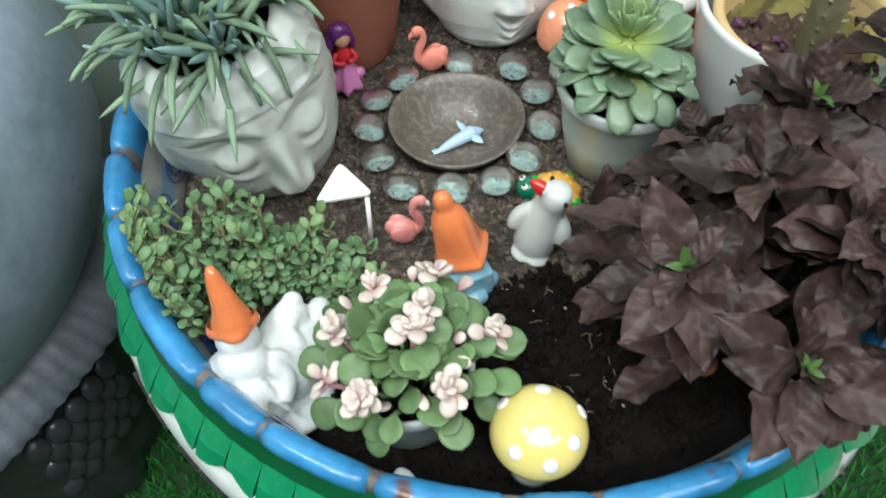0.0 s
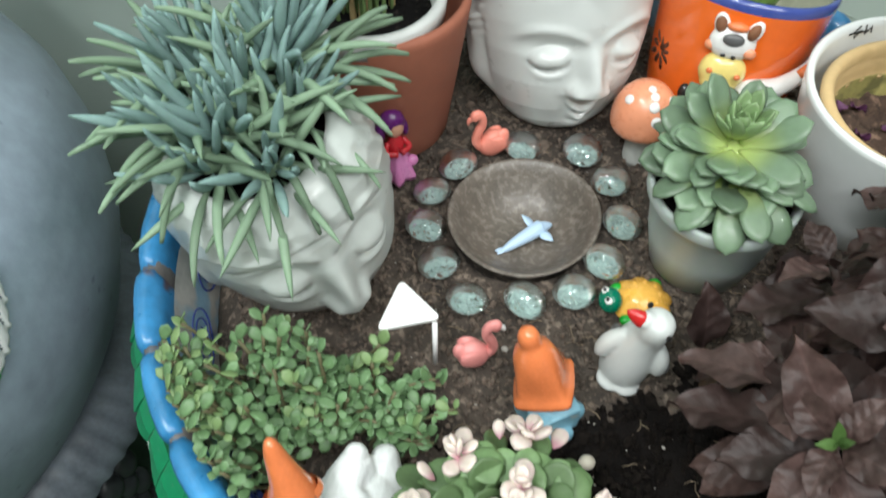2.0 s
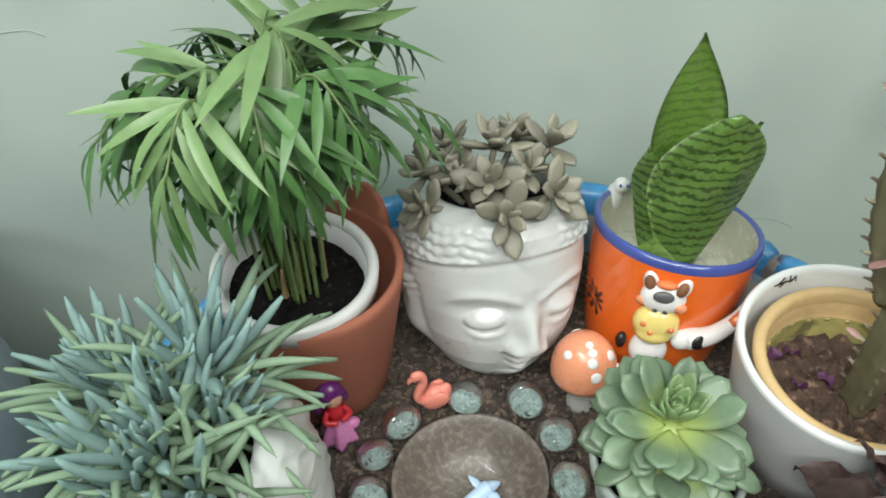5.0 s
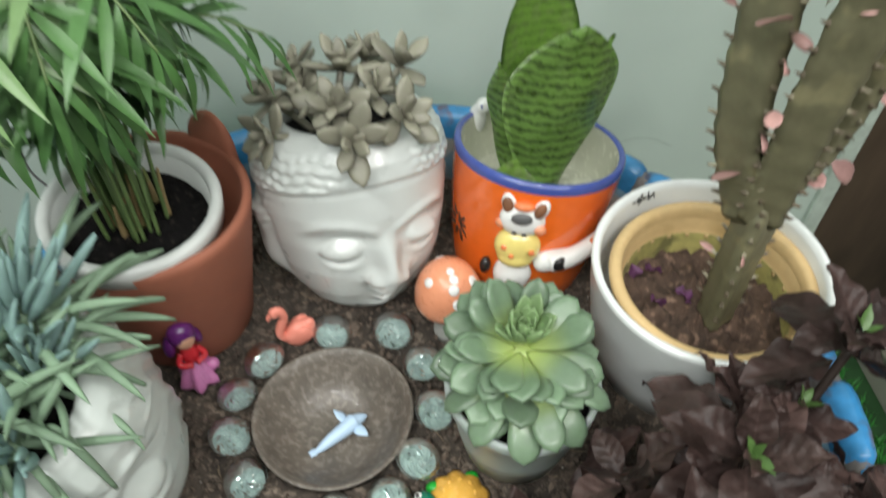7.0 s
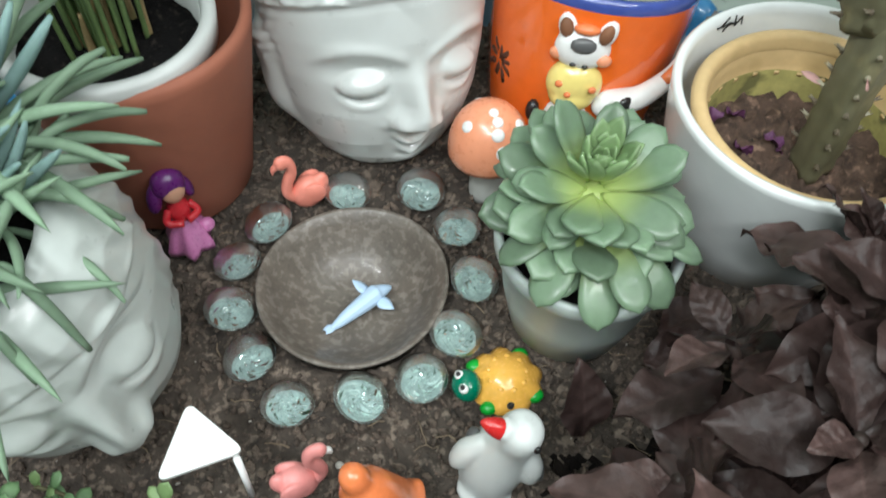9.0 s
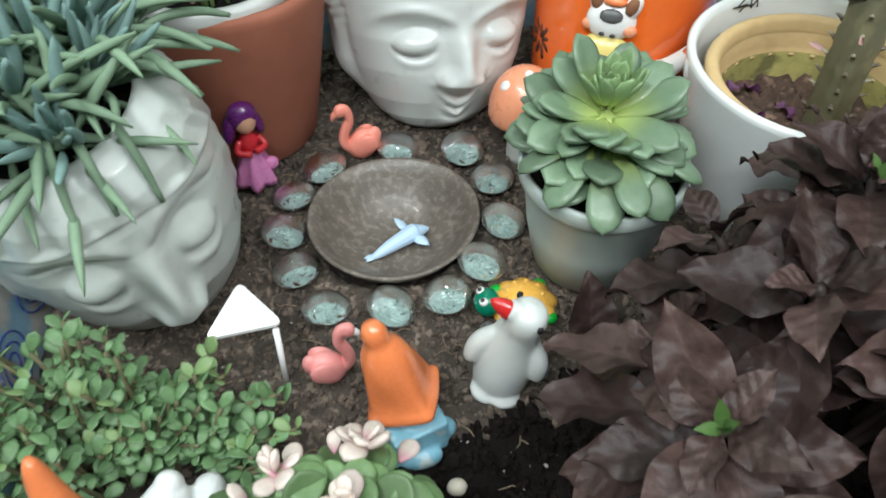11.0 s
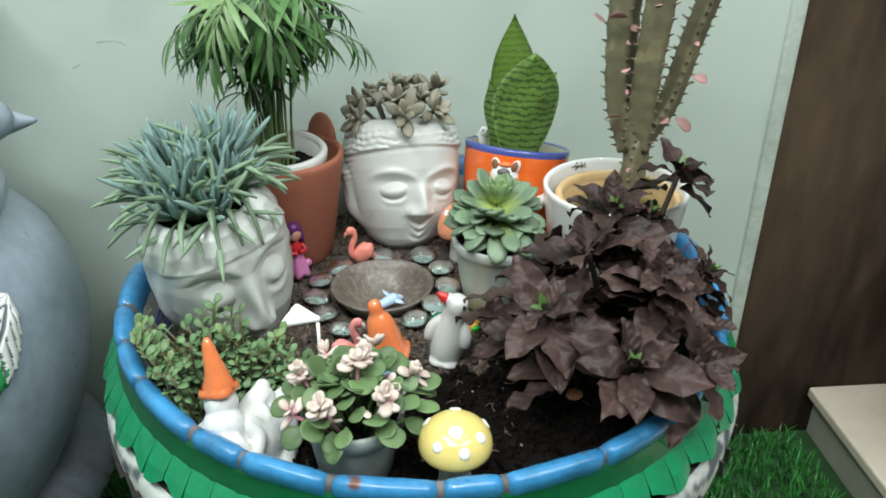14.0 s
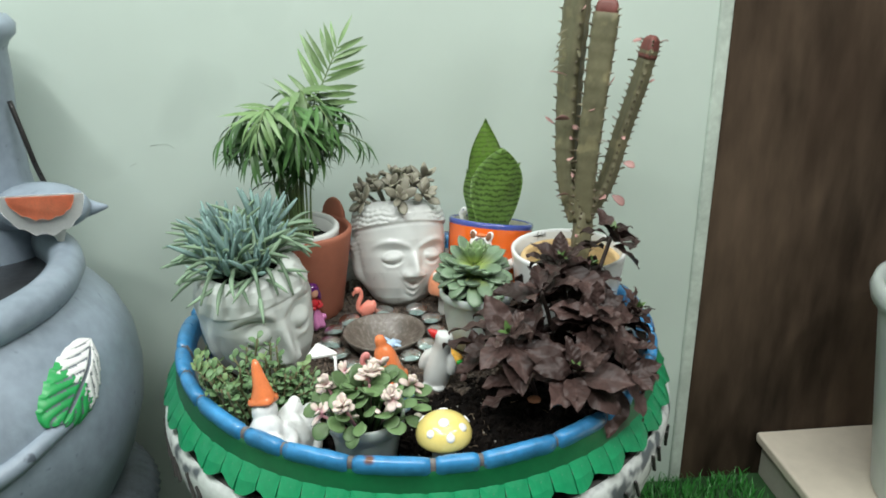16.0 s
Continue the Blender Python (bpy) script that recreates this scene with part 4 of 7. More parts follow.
rng = random.Random(17)
for k in range(26):
    az = k * 137.5 + rng.uniform(-14, 14)
    inner = k % 3 == 0
    reach, rise = (rng.uniform(0.03, 0.06), rng.uniform(0.150, 0.195)) if inner else (rng.uniform(0.07, 0.115), rng.uniform(0.130, 0.175))
    c, s = math.cos(radians(az)), math.sin(radians(az))
    if s > 0:
        reach = min(reach, 0.11 / max(s, 0.3))
    elif s < -0.35:
        reach, rise = reach * 0.85, rise + 0.022
    base = rng.uniform(0.004, 0.021)
    frond([(base * c, base * s, -0.004), ((base + 0.003) * c, (base + 0.003) * s, rise * 0.45), (0.3 * reach * c, 0.3 * reach * s, rise * 0.82),
           (0.65 * reach * c, 0.65 * reach * s, rise), (reach * c, reach * s, rise * 0.88)], 10, rng.uniform(0.85, 1.15), k in (3, 7, 12, 18), 20 + k, 0.34)
frond([(0.004, 0.0, 0), (0.012, 0.01, 0.09), (0.03, 0.02, 0.17), (0.052, 0.03, 0.218), (0.070, 0.035, 0.256)], 14, 1.10, True, 77, 0.08, (0.1, -1.0, 0.1), 0.36)
for k in range(11):
    a, r = k * 2.4, 0.005 + 0.017 * ((k * 0.618) % 1.0)
    part("stem_sheath", tube(spline([(r * math.cos(a), r * math.sin(a), -0.004), (1.05 * r * math.cos(a), 1.05 * r * math.sin(a), 0.012), (1.2 * r * math.cos(a + 0.2), 1.2 * r * math.sin(a + 0.2), rng.uniform(0.022, 0.045))], 4),
                             [0.0030 - 0.00026 * i for i in range(9)], 8), M_SHEATH, palm, "dry tan stem sheath")

# ---- blue chalk sticks in the tilted head ----
senecio = root("blue_succulent", pose(-0.182, 0.022, 0.625), "blue-grey finger-leaved succulent spilling over the head planter", "succulent")
finger = [leaf_mesh("finger_leaf", M_SENECIO, 0.058, 0.0072, 0.0056, b, 0.0, 0.50, 0.62, 0.0, s, 9, 6) for s, b in enumerate((-0.75, -0.40, 0.15, -0.15))]
finger_old = [leaf_mesh("finger_leaf", M_SENECIO_OLD, 0.068, 0.0058, 0.0050, b, 0.0, 0.45, 0.60, 0.0, s, 12, 6) for s, b in enumerate((0.45, 0.8, 1.2, -0.4))]
rng = random.Random(31)
# heads of upright leaves: place, lean azimuth and lean, leaves, size
for cx, cy, cz, laz, lean, n, size in ((-0.012, -0.014, 0.026, -85, 8, 34, 0.98), (0.012, 0.034, 0.036, 40, 14, 38, 1.02), (-0.040, 0.030, 0.030, 150, 16, 32, 0.95),
                                       (-0.044, -0.006, 0.018, 190, 26, 24, 0.92), (0.020, 0.006, 0.024, 0, 22, 24, 0.80), (-0.010, 0.020, 0.030, 120, 6, 22, 0.80),
                                       (0.010, -0.034, 0.012, -75, 34, 22, 0.86), (-0.026, -0.030, 0.010, -110, 34, 20, 0.86)):
    part("stem", tube(spline([(cx * 0.4, cy * 0.4, -0.005), (cx * 0.8, cy * 0.8, cz * 0.5), (cx, cy, cz)], 4), [0.005] * 9, 8), M_SENECIO_OLD, senecio)
    turn = Matrix.Translation((cx, cy, cz)) @ Matrix.Rotation(radians(laz), 4, "Z") @ Matrix.Rotation(radians(lean), 4, "Y") @ Matrix.Rotation(-radians(laz), 4, "Z")
    n = round(n * 1.12)
    for k in range(n):
        t = k / n
        az = k * 137.5 + rng.uniform(-10, 10)
        r = 0.002 + 0.006 * t
        p = (r * math.cos(radians(az)), r * math.sin(radians(az)), 0.006 - 0.024 * t)
        kind = rng.choice(finger) if t < 0.55 else rng.choice(finger_old[:2])
        leaf("finger_leaf", kind, turn @ aim(p, az, 86 - 64 * t ** 0.9 + rng.uniform(-8, 8), rng.uniform(-60, 60), size * (0.55 + 0.50 * min(1.0, 2.2 * t)) * rng.uniform(0.88, 1.08)), senecio)
# long old leaves that arch out and hang over the rim
for x0, y0, z0, x1, y1, z1, rise in ((-0.045, 0.004, 0.018, -0.104, -0.016, 0.010, 0.010), (-0.042, 0.012, 0.022, -0.098, 0.012, 0.034, 0.006), (-0.040, -0.012, 0.012, -0.086, -0.040, -0.004, 0.012),
                                     (-0.030, -0.024, 0.010, -0.056, -0.066, -0.024, 0.014), (0.006, -0.034, 0.012, 0.018, -0.066, -0.030, 0.014),
                                     (0.026, -0.024, 0.016, 0.056, -0.046, -0.034, 0.020), (0.030, 0.000, 0.020, 0.078, -0.004, 0.012, 0.012), (0.034, 0.022, 0.026, 0.090, 0.040, 0.030, 0.008),
                                     (0.032, 0.016, 0.024, 0.082, 0.018, 0.024, 0.004), (-0.044, 0.024, 0.026, -0.104, 0.034, 0.044, 0.004), (0.014, -0.032, 0.012, 0.040, -0.064, -0.012, 0.016), (-0.046, -0.004, 0.014, -0.094, -0.030, 0.022, 0.006), (0.034, 0.030, 0.028, 0.076, 0.058, 0.050, 0.006)):
    a, b = Vector((x0, y0, z0)), Vector((x0 + 0.86 * (x1 - x0), y0 + 0.86 * (y1 - y0), max(z1, -0.020)))
    pts = spline([a, a.lerp(b, 0.35) + Vector((0, 0, rise)), a.lerp(b, 0.72) + Vector((0, 0, rise * 0.8)), b], 5)
    part("finger_leaf", tube(pts, [0.0008 + 0.0016 * math.sin(math.pi * min(1.0, 0.10 + 0.86 * (i / (len(pts) - 1)))) ** 0.7 for i in range(len(pts))], 8), M_SENECIO_OLD, senecio)

# ---- dusky succulent in the white head ----
ghost = root("dusky_succulent", pose(-0.008, 0.205, 0.636), "grey-brown rosette succulent spilling out of the white head planter", "succulent")
ghost_leaves = [leaf_mesh("plump_leaf", M_GHOST, 0.0285, 0.0138, 0.0055, b, 0.14, 0.60, 0.70, 0.0, s, 8, 5) for s, b in enumerate((-0.35, -0.1, 0.2))]
rng = random.Random(41)
for cx, cy, cz, tilt_az, tilt, n, size in ((0.014, -0.042, 0.024, -80, 55, 9, 1.0), (0.006, -0.020, 0.032, -100, 30, 10, 0.95), (0.047, -0.020, 0.020, -40, 50, 9, 0.95), (-0.034, -0.020, 0.014, -150, 62, 9, 0.9),
                                           (0.050, 0.014, 0.033, 20, 22, 8, 1.0), (-0.014, 0.014, 0.022, 140, 30, 9, 0.95), (0.012, 0.016, 0.034, 90, 12, 9, 0.95), (0.028, 0.032, 0.028, 60, 30, 9, 0.9),
                                           (-0.034, 0.010, 0.018, 170, 45, 8, 0.9), (0.032, -0.004, 0.028, -20, 28, 9, 0.85), (-0.012, -0.006, 0.024, 180, 25, 9, 0.85), (-0.018, 0.034, 0.022, 120, 35, 8, 0.9)):
    turn = Matrix.Translation((cx, cy, cz)) @ Matrix.Rotation(radians(tilt_az), 4, "Z") @ Matrix.Rotation(radians(tilt), 4, "Y") @ Matrix.Rotation(rng.uniform(0, 6), 4, "Z")
    part("stem", tube(spline([(cx * 0.3, cy * 0.3, -0.004), (cx * 0.7, cy * 0.7, cz * 0.5), (cx, cy, cz)], 3), [0.0026] * 7, 6), M_GHOST, ghost)
    for k in range(n):
        t = k / n
        az = k * 137.5 + rng.uniform(-12, 12)
        m = turn @ aim((0, 0, 0.005 * (1 - t)), az, 66 - 68 * t + rng.uniform(-10, 10), rng.uniform(-20, 20), 0.98 * size * (0.50 + 0.62 * t ** 0.6) * rng.uniform(0.9, 1.1))
        leaf("plump_leaf", rng.choice(ghost_leaves), m, ghost)

# ---- orange mug with sansevieria ----
MUG = pose(0.125, 0.176, 0.494, -13, 7.5, 0)
mug = root("cat_mug_planter", MUG, "orange glazed mug planter with blue rim and moulded cat", "planter")
part("body", bottomed(lathe([(0.044, 0.0), (0.049, 0.004), (0.0535, 0.03), (0.0575, 0.06), (0.0605, 0.095), (0.0615, 0.112)], 96)), M_ORANGE, mug)
part("rim", lathe([(0.0614, 0.111), (0.0622, 0.115), (0.0612, 0.1185), (0.0590, 0.1192), (0.0570, 0.1172)], 96), M_RIMBLUE, mug, "painted blue rim")
part("inside", lathe([(0.0571, 0.1172), (0.0562, 0.112), (0.054, 0.09), (0.050, 0.07), (0.02, 0.066)], 96), M_CREAM, mug, "cream inner glaze")
compost("compost", MUG @ pose(0, 0, 0.080), 0.051, M_CREAM, "pale water and grit inside the mug planter")


def on_mug(az, z, out=0.0):
    az, z = az - 8, z + 0.006
    r = 0.0535 + 0.008 * (z - 0.03) / 0.08 + out
    return (r * math.sin(radians(az)), -r * math.cos(radians(az)), z)


bm = blob(bmesh.new(), on_mug(-14, 0.083, -0.001), (0.0162, 0.009, 0.0135), (0, 0, -14))
blob(bm, on_mug(-24, 0.094, 0.0), (0.0055, 0.005, 0.0085), (0, -18, -20))
blob(bm, on_mug(-3, 0.094, 0.0), (0.0055, 0.005, 0.0085), (0, 18, -5))
fused(part("cat_head", bm, M_WHITE, mug, "white cat head"), 0.0012, 3)
for s, az in ((-1, -24), (1, -4)):
    part("ear_patch", blob(bmesh.new(), on_mug(az, 0.0945, 0.0035), (0.0040, 0.0028, 0.0062), (0, s * 16, az), 2), M_DRYLEAF, mug, "brown ear patch")
part("face_patch", blob(bmesh.new(), on_mug(-14, 0.0875, 0.0068), (0.0076, 0.0022, 0.0046), (-10, 0, -14), 2), M_GREY, mug, "dark grey face patch")
for s in (-1, 1):
    part("cheek", blob(bmesh.new(), on_mug(-14 + s * 12, 0.079, 0.0046), (0.0046, 0.0024, 0.0038), (0, 0, -14 + s * 12), 2), M_MUSHPEACH, mug, "peach cheek spot")
    part("eye", blob(bmesh.new(), on_mug(-14 + s * 3, 0.0755, 0.0082), (0.0019, 0.0012, 0.0013), (0, 0, -14), 2), M_BLACK, mug, "black eye")
bm = blob(bmesh.new(), on_mug(-14, 0.061, 0.001), (0.0166, 0.0110, 0.0150), (0, 0, -13))
blob(bm, on_mug(-14, 0.053, 0.003), (0.0135, 0.010, 0.009), (0, 0, -13))
fused(part("bib", bm, M_MUSHYELLOW, mug, "yellow bib"), 0.0013, 3)
part("crown_patch", blob(bmesh.new(), on_mug(-14, 0.0955, 0.0022), (0.0078, 0.0046, 0.0032), (0, 0, -14), 2), M_HAT, mug, "orange crown patch")
for az in (-21, -5):
    part("bib_dot", blob(bmesh.new(), on_mug(az, 0.063, 0.0112), (0.0024, 0.0014, 0.0022), (0, 0, az), 2), M_HAT, mug, "orange bib dot")
part("bell", blob(bmesh.new(), on_mug(-16, 0.058, 0.0128), (0.0021, 0.0016, 0.0018), (0, 0, -13), 2), M_HAT, mug, "small orange bell")
bm = blob(bmesh.new(), on_mug(-14, 0.034, 0.000), (0.0140, 0.008, 0.016), (0, 0, -13))
blob(bm, on_mug(8, 0.050, 0.002), (0.0100, 0.0075, 0.0085), (0, -30, 12))
tube(spline([on_mug(10, 0.051, 0.004), on_mug(24, 0.057, 0.008), on_mug(38, 0.069, 0.010), on_mug(45, 0.079, 0.009)], 4), [0.0085, 0.0082, 0.0078, 0.0074, 0.0070, 0.0066, 0.0062, 0.0058, 0.0054, 0.0050, 0.0046, 0.0040, 0.0026], 12, bm)
fused(part("cat_body", bm, M_WHITE, mug, "white cat body and raised tail"), 0.0013, 3)
part("tail_tip", tube(spline([on_mug(32, 0.068, 0.0115), on_mug(39, 0.0745, 0.0125), on_mug(44, 0.080, 0.0105)], 4), [0.0030, 0.0036, 0.0040, 0.0042, 0.0042, 0.0040, 0.0036, 0.0030, 0.0016], 10), M_HAT, mug, "orange tail tip")
part("body_spot", blob(bmesh.new(), on_mug(15, 0.053, 0.0108), (0.0068, 0.0026, 0.0062), (0, -15, 12), 2), M_BLACK, mug, "black spot")
part("body_spot", blob(bmesh.new(), on_mug(-34, 0.036, 0.004), (0.0040, 0.0045, 0.0070), (0, 0, -34), 2), M_BLACK, mug, "black spot")
bm = bmesh.new()
for k in range(9):
    a = k * 40 + 8
    d = 0.0105 if k % 2 else 0.0075
    x, z = d * math.cos(radians(a)), d * math.sin(radians(a))
    c = on_mug(-66 + math.degrees(x * 0.8 / 0.058), 0.054 + z * 0.8, -0.0004)
    blob(bm, c, (0.0082, 0.0020, 0.0030), (0, -a, -66), 1)
part("star_motif", bm, M_STAR, mug, "dark brown painted star motif")

sanse = root("snake_plant", MUG @ pose(0, 0, 0.078, 9, -10, 0), "squat snake plant with broad dark-banded leaves", "snake plant")


def wide_leaf(mat, length, width, cup, lean_back, turn, place, sharp, twist=0.0, lean_side=0.0):
    bm = bmesh.new()
    rows, cols = 22, 12
    grid = []
    for i in range(rows + 1):
        t = i / rows
        w = width * (0.26 + 0.74 * math.sin(math.pi * min(t / 0.62, 1.0) / 2) ** 1.25 if t < 0.62 else max(0.012, math.cos(math.pi / 2 * (t - 0.62) / 0.38) ** sharp))
        row = []
        for k in range(cols + 1):
            s = 2 * k / cols - 1
            a = s * cup * (1.25 - 0.6 * t)
            rad = w / 2 / max(cup * (1.25 - 0.6 * t), 0.2)
            x, y = rad * math.sin(a), rad * (1 - math.cos(a))
            y = -y + 0.0012 * math.sin(14 * t + 4 * s)
            z = length * t
            off = lean_back * t * t
            ca, sa = math.cos(twist * t), math.sin(twist * t)
            row.append(bm.verts.new((x * ca - y * sa, x * sa + y * ca + off, z)))
        grid.append(row)
    for lo, hi in zip(grid, grid[1:]):
        for k in range(cols):
            bm.faces.new((lo[k], lo[k + 1], hi[k + 1], hi[k]))
    bmesh.ops.solidify(bm, geom=bm.faces[:], thickness=0.0022)
    ob = part("leaf", bm, mat, sanse)
    ob.matrix_basis = pose(*place, 0, lean_side, 0) @ pose(0, 0, 0, 0, 0, turn)
    return ob


wide_leaf(M_SANSE, 0.156, 0.084, 0.85, 0.012, 184, (0.004, -0.016, -0.004), 0.80, -0.10, 6)
wide_leaf(M_SANSE_LIGHT, 0.188, 0.058, 0.55, 0.000, 8, (-0.004, 0.012, 0.0), 1.15, 0.0, 3)
wide_leaf(M_SANSE, 0.122, 0.034, 0.8, 0.012, 140, (-0.018, 0.000, 0.0), 1.15, 0.0, -1)
wide_leaf(M_SANSE, 0.124, 0.050, 0.8, 0.012, -115, (0.024, 0.010, 0.0), 1.0, 0.0, 8)
wide_leaf(M_SANSE_LIGHT, 0.046, 0.034, 0.7, -0.016, 150, (-0.022, -0.022, -0.006), 1.2)
bm = blob(bmesh.new(), (-0.036, 0.046, 0.112), (0.0068, 0.0065, 0.014), (14, -10, 0))
blob(bm, (-0.034, 0.041, 0.125), (0.0062, 0.0058, 0.0064))
fused(part("rim_mouse", bm, M_WHITE, mug, "white moulded mouse peeping over the rim"), 0.0012, 3)
for s in (-1, 1):
    part("mouse_eye", blob(bmesh.new(), (-0.034 + s * 0.0028, 0.0356, 0.1268), (0.0011, 0.0009, 0.0014), detail=2), M_RIMBLUE, mug, "dark blue eye")

# ---- white pot with yellowed liner and euphorbia ----
WPOT = pose(0.224, 0.079, 0.492, 0, 0, 0)
wpot = root("white_pot", WPOT, "round glossy white cachepot with a dark scribble on its rim", "plant pot")
part("body", bottomed(lathe([(0.050, 0.0), (0.055, 0.003), (0.066, 0.045), (0.0735, 0.095), (0.0755, 0.112)], 96)), M_CACHEPOT, wpot)
part("rim", lathe([(0.0755, 0.112), (0.0758, 0.1155), (0.0738, 0.1172), (0.0712, 0.1162), (0.0695, 0.112), (0.068, 0.09), (0.064, 0.05), (0.02, 0.04)], 96), M_CACHEPOT, wpot)
bm = bmesh.new()
for pts in (((112, 0.1165), (116, 0.1115), (110, 0.1120), (114, 0.1075)), ((108, 0.1160), (107, 0.1085), (104, 0.1140), (103, 0.1085)), ((119, 0.1120), (106, 0.1108))):
    tube([(0.0690 * math.cos(radians(a)), 0.0690 * math.sin(radians(a)), z) for a, z in pts], 0.0005, 5, bm)
part("scribble", bm, M_BLACK, wpot, "black pen scribble")
liner = root("liner_pot", WPOT @ pose(0.003, -0.002, 0.030, 0, 0, 0), "yellowed ribbed plastic liner pot inside the white cachepot", "plant pot")
part("wall", lathe([(0.052, 0.0), (0.0585, 0.060), (0.0600, 0.068), (0.0595, 0.0705), (0.0575, 0.069), (0.0570, 0.058), (0.0552, 0.0545)], 96), M_YELLOWPOT, liner)
part("stained_wall", lathe([(0.0552, 0.0545), (0.0545, 0.050), (0.0540, 0.03), (0.05, 0.02)], 96), M_STAINED, liner, "algae-stained lower wall")
part("rim", lathe([(0.0600, 0.0675), (0.0655, 0.069), (0.0665, 0.0735), (0.0645, 0.0765), (0.0605, 0.0770), (0.0580, 0.0745), (0.0572, 0.068)], 96), M_YELLOWPOT, liner)
for k in range(26):
    a = 2 * math.pi * k / 26
    part("rib_notch", box(bmesh.new(), (0.0556 * math.cos(a), 0.0556 * math.sin(a), 0.0525), (0.0022, 0.0030, 0.0024), (0, 0, math.degrees(a))), M_YELLOWPOT, liner)
compost("compost", WPOT @ pose(0.003, -0.002, 0.066), 0.0545, M_LINERSOIL, "lumpy brown bark compost in the liner pot", 0.009)

petal_rng = random.Random(8)
withered = leaf_mesh("fallen_petal", M_WITHERED, 0.017, 0.011, 0.0, 1.4, 0.5, 0.5, 0.8, 0.16, 5, 10, 6)
for k in range(4):
    a, r = petal_rng.uniform(1.6, 4.4), petal_rng.uniform(0.02, 0.045)
    pt = new("fallen_petal", withered)
    pt.matrix_world = WPOT @ pose(0.003 + r * math.cos(a), -0.002 + r * math.sin(a), 0.0725, petal_rng.uniform(-30, 30), petal_rng.uniform(-30, 30), petal_rng.uniform(0, 360))
    tagged(pt, "shrivelled purple petal on the compost in the liner pot", "petal", "fallen petals")

cactus = root("euphorbia", pose(0.234, 0.074, 0.556), "tall ridged green-brown euphorbia with thorns and small rosy leaves", "euphorbia")


def ridged(points, radii, ridges, mat, steps=8, teeth=0.011, seed=0, phase=0.0):
    """A stem with a star section and pairs of thorns along its ridges."""
    rng = random.Random(seed)
    pts = spline(points, steps)
    n = len(pts)
    rr = [radii[0] + (radii[1] - radii[0]) * i / (n - 1) for i in range(n)]
    for j in range(3):
        rr[n - 1 - j] *= (0.35, 0.75, 0.93)[j]
    bm = bmesh.new()
    rings, frames = [], []
    segs = ridges * 6
    for i, p in enumerate(pts):
        d = (pts[min(i + 1, n - 1)] - pts[max(i - 1, 0)]).normalized()
        u = Vector((1, 0, 0)) - d * d.x
        u.normalize()
        v = d.cross(u)
        frames.append((p, u, v, d))
        wave = 1 + 0.05 * math.sin(i * 2.1)
        ring = []
        for k in range(segs):
            a = 2 * math.pi * k / segs + phase
            star = 0.60 + 0.40 * (0.5 + 0.5 * math.cos(ridges * (a - phase))) ** 1.4
            ring.append(bm.verts.new(p + rr[i] * star * wave * (math.cos(a) * u + math.sin(a) * v)))
        rings.append(ring)
    for lo, hi in zip(rings, rings[1:]):
        for k in range(segs):
            j = (k + 1) % segs
            bm.faces.new((lo[k], lo[j], hi[j], hi[k]))
    bm.faces.new(rings[0][::-1])
    bm.faces.new(rings[-1])
    stem = part("stem", bm, mat, cactus)
    thorns = bmesh.new()
    spots = []
    length = 0.0
    for i in range(1, n - 1):
        length += (pts[i] - pts[i - 1]).length
        if length < teeth:
            continue
        length = 0.0
        p, u, v, d = frames[i]
        for k in range(ridges):
            a = 2 * math.pi * k / ridges + phase
            out = math.cos(a) * u + math.sin(a) * v
            tip = p + out * rr[i]
            spots.append((tip, out, d))
            side = d.cross(out)
            blob(thorns, tip, (0.0016, 0.0016, 0.0022), detail=1)
            for s in (-1, 1):
                tube([tip, tip + out * 0.0050 + side * s * 0.0012 + d * 0.0016], [0.0014, 0.0001], 4, thorns)
    tagged(part("thorn_ridge", thorns, M_THORN, stem, "small brown thorns", False), "small brown thorns", kind="stuff")
    return stem, spots


trunk, spots0 = ridged([(0.002, -0.002, 0.0), (0.004, 0.002, 0.05), (0.010, 0.010, 0.105)], (0.0135, 0.0150), 3, M_CACTUS, 10, 0.010, 1)
_, spots1 = ridged([(0.006, 0.012, 0.088), (-0.007, 0.032, 0.150), (-0.006, 0.046, 0.26), (0.001, 0.052, 0.37), (0.008, 0.054, 0.50)], (0.0160, 0.0215), 3, M_CACTUS, 14, 0.0085, 2, 0.5)
_, spots2 = ridged([(0.010, 0.010, 0.090), (0.011, 0.008, 0.17), (0.018, 0.008, 0.27), (0.026, 0.008, 0.365)], (0.0145, 0.0185), 3, M_CACTUS, 14, 0.0085, 3, 1.1)
_, spots3 = ridged([(0.014, 0.012, 0.098), (0.040, 0.020, 0.135), (0.060, 0.028, 0.20), (0.080, 0.034, 0.262), (0.094, 0.036, 0.318)], (0.0125, 0.0130), 3, M_CACTUS, 14, 0.0085, 4, 0.3)
_, spots4 = ridged([(0.088, 0.0352, 0.293), (0.0945, 0.0362, 0.322)], (0.0134, 0.0125), 3, M_CACTUS_TIP, 8, 0.011, 5, 0.3)
ridged([(0.0243, 0.008, 0.346), (0.0263, 0.008, 0.371)], (0.0164, 0.0150), 3, M_CACTUS_TIP, 8, 0.011, 6, 1.1)
rose_leaf = [leaf_mesh("small_leaf", M_CACTUS_LEAF, 0.022, 0.0085, 0.0012, b, 0.2, 0.6, 0.8, 0, s, 5, 2) for s, b in enumerate((0.2, 0.9, -0.5))]
green_leaf = leaf_mesh("small_leaf", M_CACTUS, 0.020, 0.0060, 0.001, 1.0, 0.2, 0.6, 0.8, 0, 9, 5, 2)
rng = random.Random(51)
